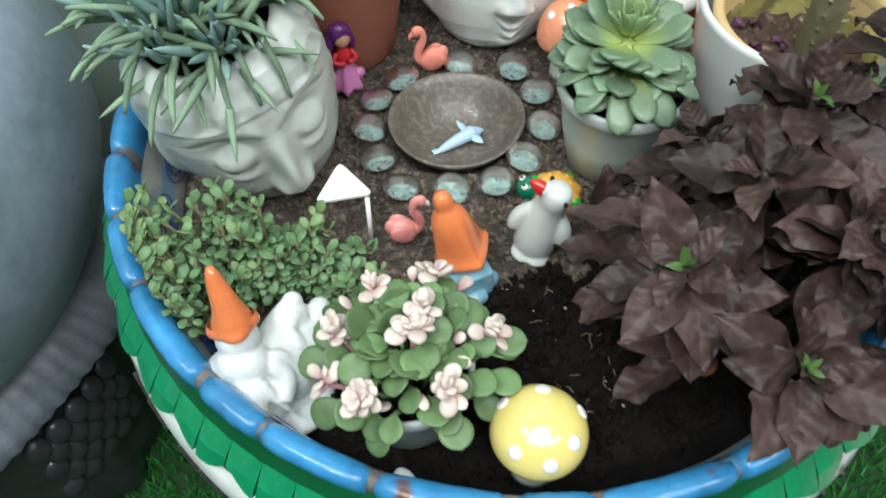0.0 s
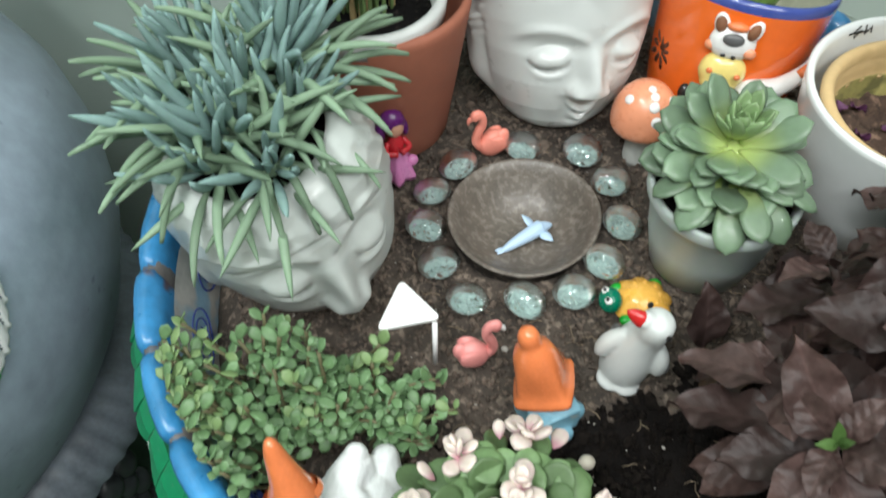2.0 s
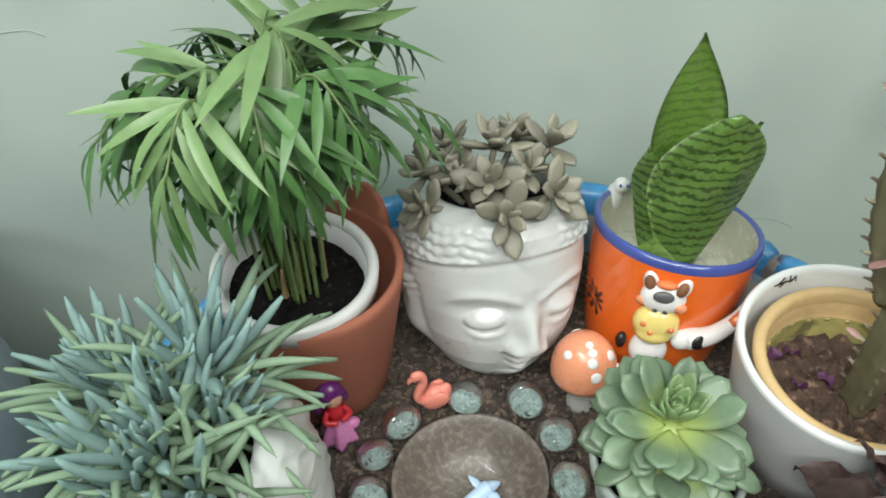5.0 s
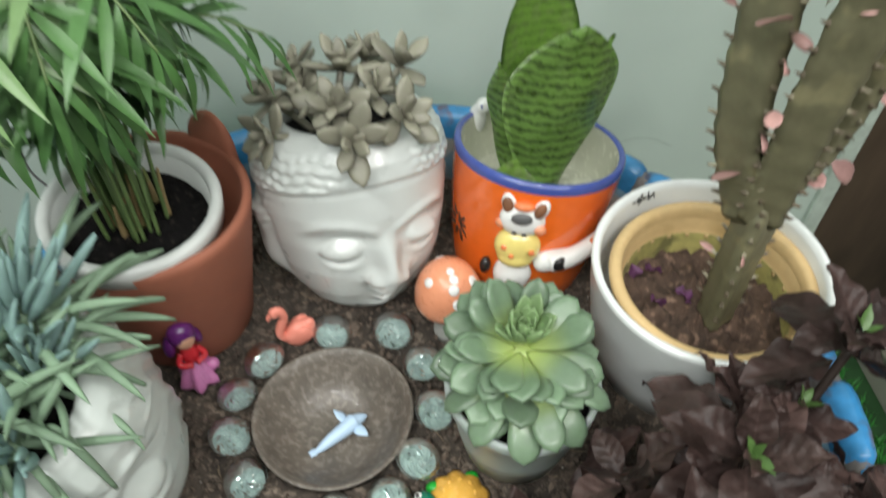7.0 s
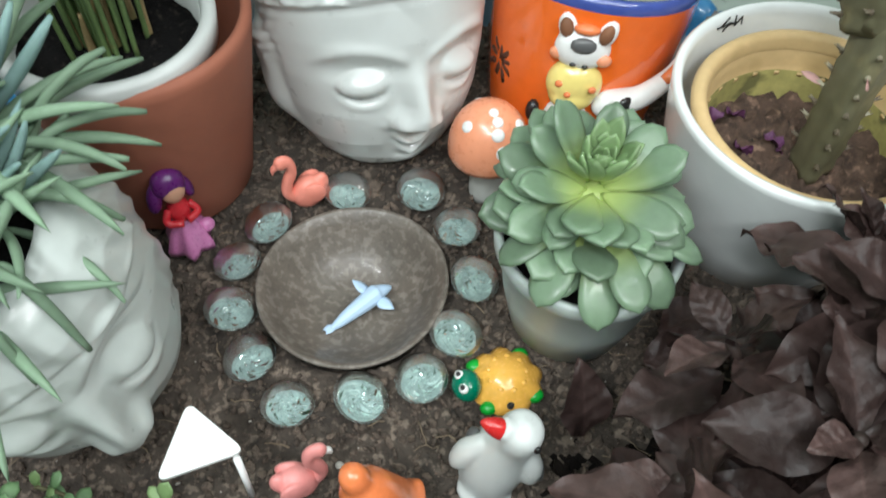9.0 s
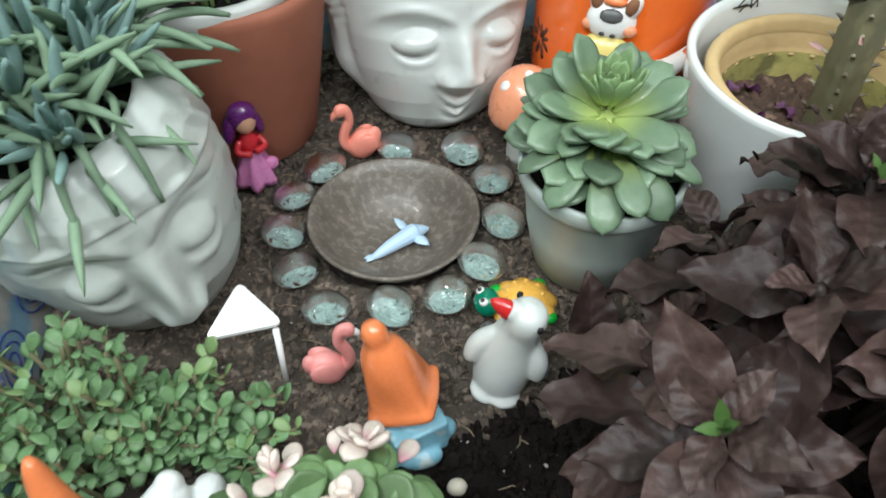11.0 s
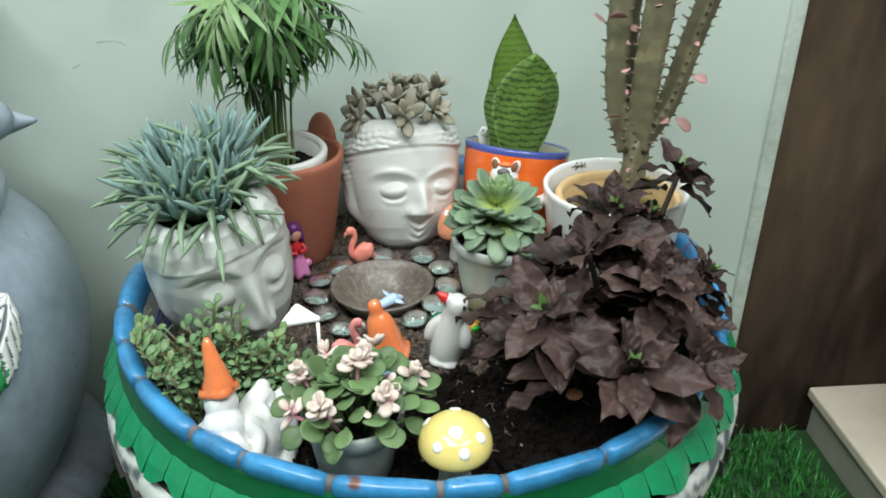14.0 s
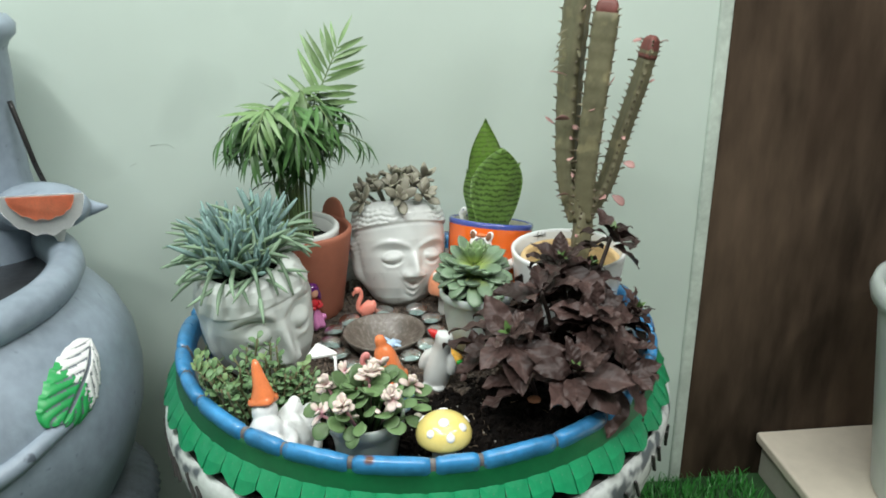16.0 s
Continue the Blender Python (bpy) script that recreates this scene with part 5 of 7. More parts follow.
for spots, count in ((spots1, 12), (spots2, 6), (spots3, 7), (spots4, 3), (spots0, 2)):
    for tip, out, d in rng.sample(spots, min(count, len(spots))):
        az = math.degrees(math.atan2(out.y, out.x))
        leaf("small_leaf", rng.choice(rose_leaf + [green_leaf, green_leaf]), aim(tip, az, rng.uniform(-10, 40), rng.uniform(-60, 60), rng.uniform(0.45, 0.8)), cactus)
for k in range(6):
    leaf("small_leaf", green_leaf if k else rose_leaf[0], aim((-0.018, 0.022, 0.278 + 0.011 * k), 182 + 4 * k, 18 - 3 * k, 0, 1.1 - 0.05 * k), cactus)

broad_leaf = leaf_mesh("small_leaf", M_CACTUS_LEAF, 0.022, 0.0135, 0.0014, 0.35, 0.2, 0.62, 0.5, 0, 21, 8, 4)
for x, y, z, az, lift, roll, s in ((-0.012, 0.020, 0.222, 190, 14, 40, 1.0), (-0.010, 0.014, 0.124, 185, 6, 30, 0.85), (0.050, 0.022, 0.118, -20, -30, 40, 1.0), (0.030, 0.016, 0.118, -80, 20, 30, 0.8),
                                   (0.064, 0.028, 0.160, -10, -10, 50, 0.8), (-0.010, 0.008, 0.175, -120, 10, 20, 0.7), (0.006, 0.010, 0.235, -60, 25, 30, 0.7), (0.040, 0.020, 0.190, -160, 30, 0, 0.6)):
    leaf("small_leaf", broad_leaf, aim((x, y, z), az, lift, roll, s), cactus)

# ---- echeveria in the small plastic pot ----
EPOT = pose(0.0945, 0.0290, 0.501, 0, 0, 0)
epot = root("small_pot", EPOT, "milky grey-white plastic pot holding a green rosette", "plant pot")
part("body", bottomed(lathe([(0.029, 0.0), (0.033, 0.003), (0.0395, 0.035), (0.0435, 0.066), (0.0455, 0.069)], 72)), M_PLASTICPOT, epot)
part("rim", lathe([(0.0455, 0.068), (0.0472, 0.0705), (0.0475, 0.078), (0.0460, 0.080), (0.0435, 0.079), (0.0425, 0.07), (0.040, 0.05)], 72), M_PLASTICPOT, epot)
compost("compost", EPOT @ pose(0, 0, 0.070), 0.042, M_DARKSOIL, "dark compost in the small pot")
eche = root("green_rosette", pose(0.0925, 0.0370, 0.583, 7, 0, 0) @ Matrix.Scale(1.02, 4), "plump green rosette succulent with a yellow-green heart", "succulent")
eche_out = [leaf_mesh("rosette_leaf", M_ECHE, 0.045, 0.0200, 0.0058, b, f, 0.70, 0.52, 0, s, 12, 6) for s, (b, f) in enumerate(((-0.55, 0.16), (-0.2, 0.22), (0.25, 0.12), (-0.4, 0.3)))]
eche_in = [leaf_mesh("rosette_leaf", M_ECHE_IN, 0.038, 0.0150, 0.0046, b, 0.34, 0.66, 0.66, 0, s, 10, 6) for s, b in enumerate((-0.6, -0.35))]
part("stem", tube([(0, 0, -0.02), (0, 0, 0.024)], [0.010, 0.011], 12), M_ECHE, eche)
rng = random.Random(61)
for k in range(84):
    t = k / 83
    az = k * 137.5 + rng.uniform(-15, 15)
    c, s = math.cos(radians(az)), math.sin(radians(az))
    if t < 0.32:
        m = aim((0.002 * c, 0.004 + 0.002 * s, 0.031 - 0.010 * t), az, 78 - 100 * t + rng.uniform(-9, 9), rng.uniform(-15, 15), 0.36 + 1.45 * t)
        leaf("rosette_leaf", rng.choice(eche_in), m, eche)
    else:
        m = aim((0.004 * c, 0.004 * s, 0.032 - 0.022 * t), az, 44 - 62 * t + rng.uniform(-10, 10), rng.uniform(-20, 20), 0.84 + 0.20 * t + rng.uniform(-0.12, 0.08))
        leaf("rosette_leaf", rng.choice(eche_out), m, eche)
for az, lift, roll, size in ((-62, -14, 10, 0.98), (-98, -16, -8, 1.0), (-132, -8, 20, 0.95), (-30, -6, -20, 0.95), (-160, -4, 25, 0.90), (-80, -2, 0, 0.90)):
    c, s = math.cos(radians(az)), math.sin(radians(az))
    leaf("rosette_leaf", eche_out[2], aim((0.012 * c, 0.012 * s - 0.008, 0.0195), az, lift, roll, size), eche)

# ---- dark purple leafy plant ----
dark = root("dark_leaf_plant", pose(0, 0, 0), "bushy plant with wavy dark purple-brown leaves and green shoot tips", "foliage plant")
dark_leaves = [leaf_mesh("dark_leaf", M_DARKLEAF, 0.050, 0.0290, 0.0, b, f, 0.42, 0.97, r * 1.05, s, 18, 8, 0.006, 11) for s, (b, f, r) in
               enumerate(((0.45, 0.22, 0.07), (0.8, 0.18, 0.09), (0.3, 0.30, 0.08), (1.2, 0.12, 0.08), (-0.1, 0.25, 0.10), (0.6, 0.34, 0.06)))]
dark_tip = [leaf_mesh("green_shoot", M_DARKLEAF_NEW, 0.020, 0.008, 0, b, 0.4, 0.45, 1.0, 0.05, s, 6, 2) for s, b in enumerate((0.3, -0.3))]
ROSETTES = [  # x, y, z, lean azimuth, lean, leaves, size
    (0.104, -0.152, 0.606, -130, 24, 11, 1.00), (0.163, -0.202, 0.588, -90, 24, 11, 1.04), (0.178, -0.066, 0.652, -110, 14, 12, 0.95),
    (0.262, -0.090, 0.598, -20, 30, 11, 0.76), (0.222, -0.034, 0.628, 0, 24, 10, 0.76), (0.252, -0.016, 0.664, 30, 14, 8, 0.98),
    (0.094, -0.100, 0.592, 165, 32, 5, 1.00), (0.130, -0.050, 0.604, 120, 30, 7, 0.92), (0.146, -0.108, 0.636, 175, 12, 8, 0.98),
    (0.204, -0.134, 0.624, -60, 22, 8, 0.95), (0.226, -0.186, 0.572, -50, 48, 7, 0.98), (0.200, -0.020, 0.622, 80, 18, 8, 0.85)]
spread = random.Random(7)
for k in range(13):
    a, q = k * 2.399, math.sqrt((k + 0.5) / 13)
    x, y = 0.194 + 0.094 * q * math.cos(a), -0.092 + 0.112 * q * math.sin(a)
    if x + y < 0.020 or (y > -0.040 and x < 0.232) or (y < -0.155 and q > 0.6) or (x < 0.128 and y > -0.100):
        continue
    z = 0.628 - 0.080 * q * q + 0.10 * (y + 0.098) * (1 if y > -0.098 else 0.3) + spread.uniform(-0.026, 0.018)
    ROSETTES.append((x, y, z, math.degrees(a), 12 + 48 * q * q, 8, 0.88 + 0.14 * spread.random()))
rng = random.Random(71)
for k, (x, y, z, laz, lean, n, size) in enumerate(ROSETTES):
    bx, by = 0.180 + (x - 0.180) * 0.45, -0.095 + (y + 0.095) * 0.45
    part("stem", tube(spline([(bx, by, soil_z(bx, by) - 0.004), ((bx + x) / 2 + 0.006 * math.sin(k), (by + y) / 2, (soil_z(bx, by) + z) / 2 + 0.012), (x, y, z)], 5), [0.0026] * 11, 7), M_DARKSTEM, dark)
    turn = Matrix.Translation((x, y, z)) @ Matrix.Rotation(radians(laz), 4, "Z") @ Matrix.Rotation(radians(lean), 4, "Y")
    for i in range(n + 2):
        t = i / (n + 2)
        pair = i // 2
        az = pair * 82 + (i % 2) * 180 + rng.uniform(-16, 16)
        s = size * (0.55 + 0.55 * min(1.0, t * 1.6)) * rng.uniform(0.88, 1.12)
        m = turn @ aim((0, 0, -0.020 * t), az, 50 - 70 * t + rng.uniform(-14, 14), rng.uniform(-26, 26), s)
        leaf("dark_leaf", rng.choice(dark_leaves), m, dark)
    for i in range(4 if k < 6 else 0):
        leaf("green_shoot", rng.choice(dark_tip), turn @ aim((0, 0, 0.002), i * 90 + 40, rng.uniform(35, 75), 0, rng.uniform(0.5, 0.8)), dark)
for x, y, z, az, lift, roll, s in ((0.084, -0.050, 0.505, 92, 70, 8, 0.92), (0.112, -0.180, 0.560, -150, -12, 20, 0.95), (0.122, -0.168, 0.566, -175, -4, -15, 0.90), (0.094, -0.136, 0.592, 164, -14, 15, 1.10), (0.096, -0.152, 0.584, 176, -16, -20, 0.98), (0.090, -0.118, 0.596, 150, -4, 10, 0.95), (0.092, -0.146, 0.590, -165, -30, 10, 0.95), (0.112, -0.024, 0.535, 10, 5, 20, 0.8), (0.130, -0.004, 0.522, 20, 4, -15, 0.85)):
    leaf("dark_leaf", dark_leaves[int(x * 1000) % 6], aim((x, y, z), az, lift, roll, s), dark)
dry = part("dry_leaf", blob(bmesh.new(), (0, 0, 0), (0.010, 0.006, 0.0012), detail=2), M_DRYLEAF)
dry.matrix_world = pose(0.128, -0.175, soil_z(0.128, -0.175) + 0.045, 20, 10, 40)
tagged(dry, "small dry brown leaf caught among the dark leaves", "leaf")

# ---- small-leaved shrub ----
shrub = root("small_shrub", pose(0, 0, 0), "low mounded shrub with tiny fleshy grey-green leaves", "shrub")
tiny = [leaf_mesh("tiny_leaf", M_SHRUB, 0.0135, 0.0082, 0.0013, b, 0.16, 0.64, 0.50, 0, s, 5, 4) for s, b in enumerate((0.3, -0.2, 0.7))]
tiny_light = [leaf_mesh("tiny_leaf", material("pale_shrub_leaf", (0.180, 0.275, 0.110), 0.5, vary=0.2, scale=25.0), 0.0140, 0.0084, 0.0014, 0.2, 0.15, 0.60, 0.55, 0, 4, 5, 4)]
rng = random.Random(81)
joined_v, joined_f = [], []
picked = 0
for k in range(112):
    a = rng.uniform(0, 6.283)
    q = math.sqrt(rng.random())
    ex, ey = -0.172 + 0.104 * q * math.cos(a), -0.100 + 0.060 * q * math.sin(a)
    if ey > -0.066 and k % 3:
        ey = -0.066 - rng.uniform(0.0, 0.04)
    if ex > -0.165 and ey < -0.112:
        ey = -0.112 + rng.uniform(0.0, 0.03)
    crest = 0.078 if ex < -0.150 else 0.078 - 0.62 * (ex + 0.150)
    ez = soil_z(ex, ey) + 0.016 + max(0.012, crest - 0.040 * q * q) * rng.uniform(0.35, 1.18)
    while math.hypot(ex - CX, ey - CY) > 0.284:
        ex, ey = ex * 0.97, ey * 0.97
    if math.hypot(ex - CX, ey - CY) > 0.258:
        ez = max(ez, 0.556)
    bx, by = -0.160 + (ex + 0.160) * 0.55, -0.094 + (ey + 0.094) * 0.55
    pts = spline([(bx, by, soil_z(bx, by) - 0.004), ((bx + ex) / 2 + rng.uniform(-0.008, 0.008), (by + ey) / 2 + rng.uniform(-0.008, 0.008), 0.5 * (soil_z(bx, by) + ez) + 0.006), (ex, ey, ez)], 4)
    part("twig", tube(pts, [0.0012] * len(pts), 5), M_SHRUB_STEM, shrub)
    light = rng.random() < (0.55 if ex < -0.2 else 0.15)
    for i in range(11):
        t = 0.26 + 0.74 * i / 10
        f = t * (len(pts) - 1)
        j = min(int(f), len(pts) - 2)
        p = pts[j].lerp(pts[j + 1], f - j)
        m = aim(p, (i // 2) * 82 + (i % 2) * 180 + rng.uniform(-25, 25), 6 + 42 * (i / 10) ** 3 + rng.uniform(-20, 20), rng.uniform(-40, 40), rng.uniform(0.45, 0.95))
        me = tiny_light[0] if light else rng.choice(tiny)
        if i >= 8 and picked < 290:
            leaf("tiny_leaf", me, m, shrub)
            picked += 1
        else:
            b = len(joined_v)
            joined_v += [tuple(m @ v.co) for v in me.vertices]
            joined_f += [tuple(b + i2 for i2 in f2.vertices) for f2 in me.polygons]
me = bpy.data.meshes.new("foliage")
me.from_pydata(joined_v, [], joined_f)
me.materials.append(M_SHRUB)
for f in me.polygons:
    f.use_smooth = True
foliage = new("foliage", me)
foliage.parent = shrub
tagged(foliage, kind="stuff")

# ---- pink and green plant in a white pot ----
PPOT = pose(-0.050, -0.177, 0.480, 0, 0, 0)
ppot = root("white_plastic_pot", PPOT, "small milky white plastic pot with a banded rim", "plant pot")
part("body", bottomed(lathe([(0.027, 0.0), (0.031, 0.003), (0.0370, 0.044), (0.0376, 0.046)], 64)), M_PLASTICPOT, ppot)
part("rim", lathe([(0.0376, 0.044), (0.0402, 0.045), (0.0410, 0.058), (0.0396, 0.060), (0.0374, 0.059), (0.0364, 0.052), (0.036, 0.04)], 64), M_PLASTICPOT, ppot)
compost("compost", PPOT @ pose(0, 0, 0.050), 0.0362, M_DARKSOIL, "dark compost in the white plastic pot")
jade = root("variegated_succulent", PPOT @ pose(0.004, -0.013, 0.046), "succulent with round green leaves and cream-pink rosettes", "succulent")
round_leaf = [leaf_mesh("round_leaf", M_JADE, 0.0235, 0.0215, 0.0028, b, 0.14, 0.54, 0.52, 0, s, 14, 8) for s, b in enumerate((0.2, -0.25, 0.5))]
petal = [leaf_mesh("pink_leaf", M_PINKLEAF, 0.0150, 0.0096, 0.0042, b, 0.10, 0.64, 0.48, 0, s, 12, 8) for s, b in enumerate((-0.3, 0.1, 0.45))]
rng = random.Random(91)
for k in range(44):
    az = k * 137.5 + rng.uniform(-15, 15)
    t = (k + 0.5) / 44
    r = 0.046 * math.sqrt(t)
    p = (r * math.cos(radians(az)), 0.012 + (0.92 if math.sin(radians(az)) < 0 else 1.0) * r * math.sin(radians(az)), 0.041 - 0.024 * t ** 1.4 + rng.uniform(-0.005, 0.005))
    part("stalk", tube([(p[0] * 0.3, p[1] * 0.3, 0.0), (p[0] * 0.8, p[1] * 0.8, p[2] * 0.7), p], [0.0016] * 3, 5), M_JADE, jade)
    leaf("round_leaf", rng.choice(round_leaf), aim(p, az, 44 - 62 * t + rng.uniform(-22, 22), rng.uniform(-35, 35), rng.uniform(0.65, 1.00)), jade)
for k in range(24):
    az, r = k * 137.5 + 20, 0.002 + 0.022 * ((k * 0.618) % 1.0)
    leaf("round_leaf", rng.choice(round_leaf), aim((r * math.cos(radians(az)), 0.012 + r * math.sin(radians(az)), 0.042 + rng.uniform(-0.008, 0.006)), az, rng.uniform(-5, 30), rng.uniform(-30, 30), rng.uniform(0.75, 1.0)), jade)
PINKS = ((0.011, 0.058, 0.038), (-0.023, 0.044, 0.040), (0.043, 0.020, 0.036), (0.001, 0.010, 0.056), (-0.041, 0.013, 0.044), (-0.024, -0.026, 0.044), (0.021, -0.020, 0.046),
         (-0.048, -0.008, 0.026), (0.006, 0.024, 0.052))
for k, (x, y, z) in enumerate(PINKS):
    n = (10, 10, 10, 16, 11, 20, 11, 5, 9)[k]
    part("stalk", tube([(x * 0.4, y * 0.4, 0.0), (x, y, z)], [0.0018, 0.0016], 6), M_PINKLEAF, jade)
    turn = Matrix.Translation((x, y, z)) @ Matrix.Rotation(math.atan2(y, x), 4, "Z") @ Matrix.Rotation(math.hypot(x, y) * 12, 4, "Y") @ Matrix.Rotation(k * 1.3, 4, "Z")
    for i in range(n):
        t = (i + 0.5) / n
        leaf("pink_leaf", rng.choice(petal), turn @ aim((0.002 * rng.uniform(-1, 1), 0.002 * rng.uniform(-1, 1), 0.005 * (1 - t)), i * 137.5 + rng.uniform(-30, 30), 70 - 66 * t + rng.uniform(-24, 24), rng.uniform(-32, 32), (0.66 + 0.42 * t) * rng.uniform(0.75, 1.15)), jade)
# leaves that hang over the pot's front rim
for x, y, z, az, lift, s in ((-0.040, -0.016, 0.020, -145, -18, 0.90), (-0.018, -0.024, 0.022, -100, -45, 0.75), (0.022, -0.024, 0.026, -70, -22, 0.95),
                             (0.042, 0.000, 0.024, -20, -8, 0.95), (-0.046, 0.008, 0.024, 185, -8, 0.95), (0.046, 0.018, 0.028, 5, 4, 0.90)):
    leaf("round_leaf", rng.choice(round_leaf), aim((x, y, z), az, lift, rng.uniform(-15, 15), s), jade)
for k in range(16):
    az, r = k * 137.5 + 40, 0.020 + 0.034 * ((k * 0.618) % 1.0)
    p = (r * math.cos(radians(az)), 0.012 + r * math.sin(radians(az)), 0.046 - 0.36 * r + rng.uniform(-0.006, 0.006))
    leaf("pink_leaf", rng.choice(petal), aim(p, az, rng.uniform(-20, 55), rng.uniform(-50, 50), rng.uniform(0.7, 1.05)), jade)

# ---- stone bowl, dolphin, glass gems ----
BOWL = pose(-0.0240, 0.0585, 0.474, 0, 0, 0)
bm = lathe([(0.020, 0.0), (0.022, -0.001), (0.036, 0.012), (0.0475, 0.026), (0.0530, 0.0345), (0.0542, 0.0365), (0.0535, 0.0380), (0.0515, 0.0372), (0.0460, 0.0300), (0.0370, 0.0190), (0.0260, 0.0105), (0.012, 0.0075), (0.0005, 0.0070)], 80,
           wobble=lambda a, z: 1 + 0.018 * math.sin(2 * a + 0.6) + 0.008 * math.sin(3 * a))
bowl = part("stone_bowl", capped(bm), M_BOWL)
bowl.matrix_world = BOWL
tagged(bowl, "shallow speckled brown stone bowl set in the soil", "bowl")

dolphin = root("toy_dolphin", pose(-0.0215, 0.0555, 0.4850, 0, 0, 28), "pale blue plastic toy dolphin lying in the stone bowl", "toy dolphin")
bm = tube(spline([(0.0225, 0.001, 0.0035), (0.018, 0.001, 0.0045), (0.012, 0.001, 0.0055), (0.003, 0.0, 0.005), (-0.008, -0.0005, 0.003), (-0.016, -0.001, 0.0012), (-0.021, -0.001, 0.0)], 4),
          [0.0013 + 0.0057 * (1 - 0.42 * i / 24) * math.sin(math.pi * min(1.0, (i / 24) / 0.62) / 2 if i / 24 < 0.31 else math.pi / 2 * (1 - (i / 24 - 0.31) / 0.75)) for i in range(25)], 10)
fused(part("body", bm, M_DOLPHIN, dolphin), 0.0007, 3)
fin = [leaf_mesh("fin", M_DOLPHIN, 0.009, 0.0062, 0.0016, 0.3, 0, 0.3, 0.9, 0, 1, 5, 4)]
for m in (aim((0.0075, 0.0035, 0.0075), 108, 30, 20, 1.3), aim((0.010, -0.003, 0.006), -68, 8, 0, 1.35), aim((0.009, 0.005, 0.004), 100, 0, 0, 0.9), aim((-0.019, -0.001, 0.0012), 168, 8, 0, 0.75), aim((-0.019, -0.001, 0.0012), 196, 8, 0, 0.75)):
    leaf("fin", fin[0], m, dolphin)

gem_mesh = None
GEMS = ((-0.0215, 0.1290), (-0.0715, 0.1130), (-0.0905, 0.0885), (-0.0940, 0.0580), (-0.0845, 0.0255), (-0.0645, -0.0050), (-0.0255, -0.0082), (0.0070, -0.0025), (0.0295, 0.0210),
        (0.0455, 0.0540), (0.0410, 0.0910), (0.0230, 0.1220))
for k, (x, y) in enumerate(GEMS):
    if gem_mesh is None:
        bm = lathe([(0.0003, 0.0068), (0.0045, 0.0064), (0.0088, 0.0050), (0.0118, 0.0028), (0.0134, 0.0002), (0.0136, -0.0018), (0.0124, -0.0038), (0.0095, -0.0052), (0.005, -0.0056), (0.0003, -0.0056)], 40)
        gem = part("glass_gem", bm, M_GLASS)
        gem_mesh = gem.data
        # Base added inside the gem to lighten it; random mirror faces give glints.
        jit = random.Random(3)
        bm = bmesh.new()
        rows = [[bm.verts.new((0, 0, -0.0030))]] + [[bm.verts.new((0.0136 * i / 9 * math.cos(j * 0.2618 + 0.13 * i), 0.0136 * i / 9 * math.sin(j * 0.2618 + 0.13 * i), -0.0024 + 0.0016 * (i / 9) ** 3 + jit.uniform(-0.0006, 0.0006) * (1 - i / 12))) for j in range(24)] for i in range(1, 10)]
        for j in range(24):
            n = (j + 1) % 24
            bm.faces.new((rows[0][0], rows[1][j], rows[1][n]))
            for i in range(1, 9):
                bm.faces.new((rows[i][j], rows[i + 1][j], rows[i + 1][n]))
                bm.faces.new((rows[i][j], rows[i + 1][n], rows[i][n]))
        for f in bm.faces:
            f.material_index = 1 if jit.random() < 0.14 else 0
        gem_fill = part("light_base", bm, [M_GEMLIGHT, M_GLINT], gem, "added pale base, standing in for light caught in the glass", False)
        gem_fill_mesh = gem_fill.data
    else:
        gem = new("glass_gem", gem_mesh)
        new("light_base", gem_fill_mesh).parent = gem
    gem.matrix_world = pose(x, y, soil_z(x, y) + 0.0078, 8 * math.sin(5 * k), 8 * math.cos(3 * k), 50 * k) @ Matrix.Diagonal((1.09 + 0.06 * math.sin(k * 2.3), 1.09 + 0.05 * math.cos(k * 1.7), 0.84 + 0.06 * math.sin(k), 1))
    tagged(gem, "clear glass gem pressed into the soil round the bowl", "glass gem", "gems round the bowl")


# ---- flamingo figures ----
def flamingo(name, m, mat, label, tip):
    fl = root(name, m, label, "flamingo figure", "flamingo figures")
    bm = blob(bmesh.new(), (0.004, 0, 0.0085), (0.0125, 0.0085, 0.0088), (0, -8, 0))
    blob(bm, (0.013, 0, 0.012), (0.0065, 0.0045, 0.0055), (0, -35, 0))
    for s in (-1, 1):
        blob(bm, (0.006, s * 0.0062, 0.0105), (0.0095, 0.0030, 0.0062), (0, -12, s * 8))
    fused(part("body", bm, mat, fl), 0.0008, 3)
    pts = spline([(-0.006, 0, 0.008), (-0.0105, 0, 0.0125), (-0.0085, 0, 0.019), (-0.0050, 0, 0.0245), (-0.0060, 0, 0.0300), (-0.0105, 0, 0.0320), (-0.0140, 0, 0.0300)], 5)
    neck = tube(pts, [0.0042 - 0.0012 * i / 30 for i in range(31)], 10)
    blob(neck, (-0.0115, 0, 0.0312), (0.0046, 0.0036, 0.0037))
    fused(part("neck", neck, mat, fl), 0.0007, 3)
    part("beak", tube(spline([(-0.0140, 0, 0.0300), (-0.0170, 0, 0.0285), (-0.0178, 0, 0.0255)], 4), [0.0022, 0.0021, 0.0020, 0.0019, 0.0018, 0.0016, 0.0014, 0.0010, 0.0006], 8), tip, fl, "beak")
    fl.scale = (0.88, 0.95, 1.36)
    return fl


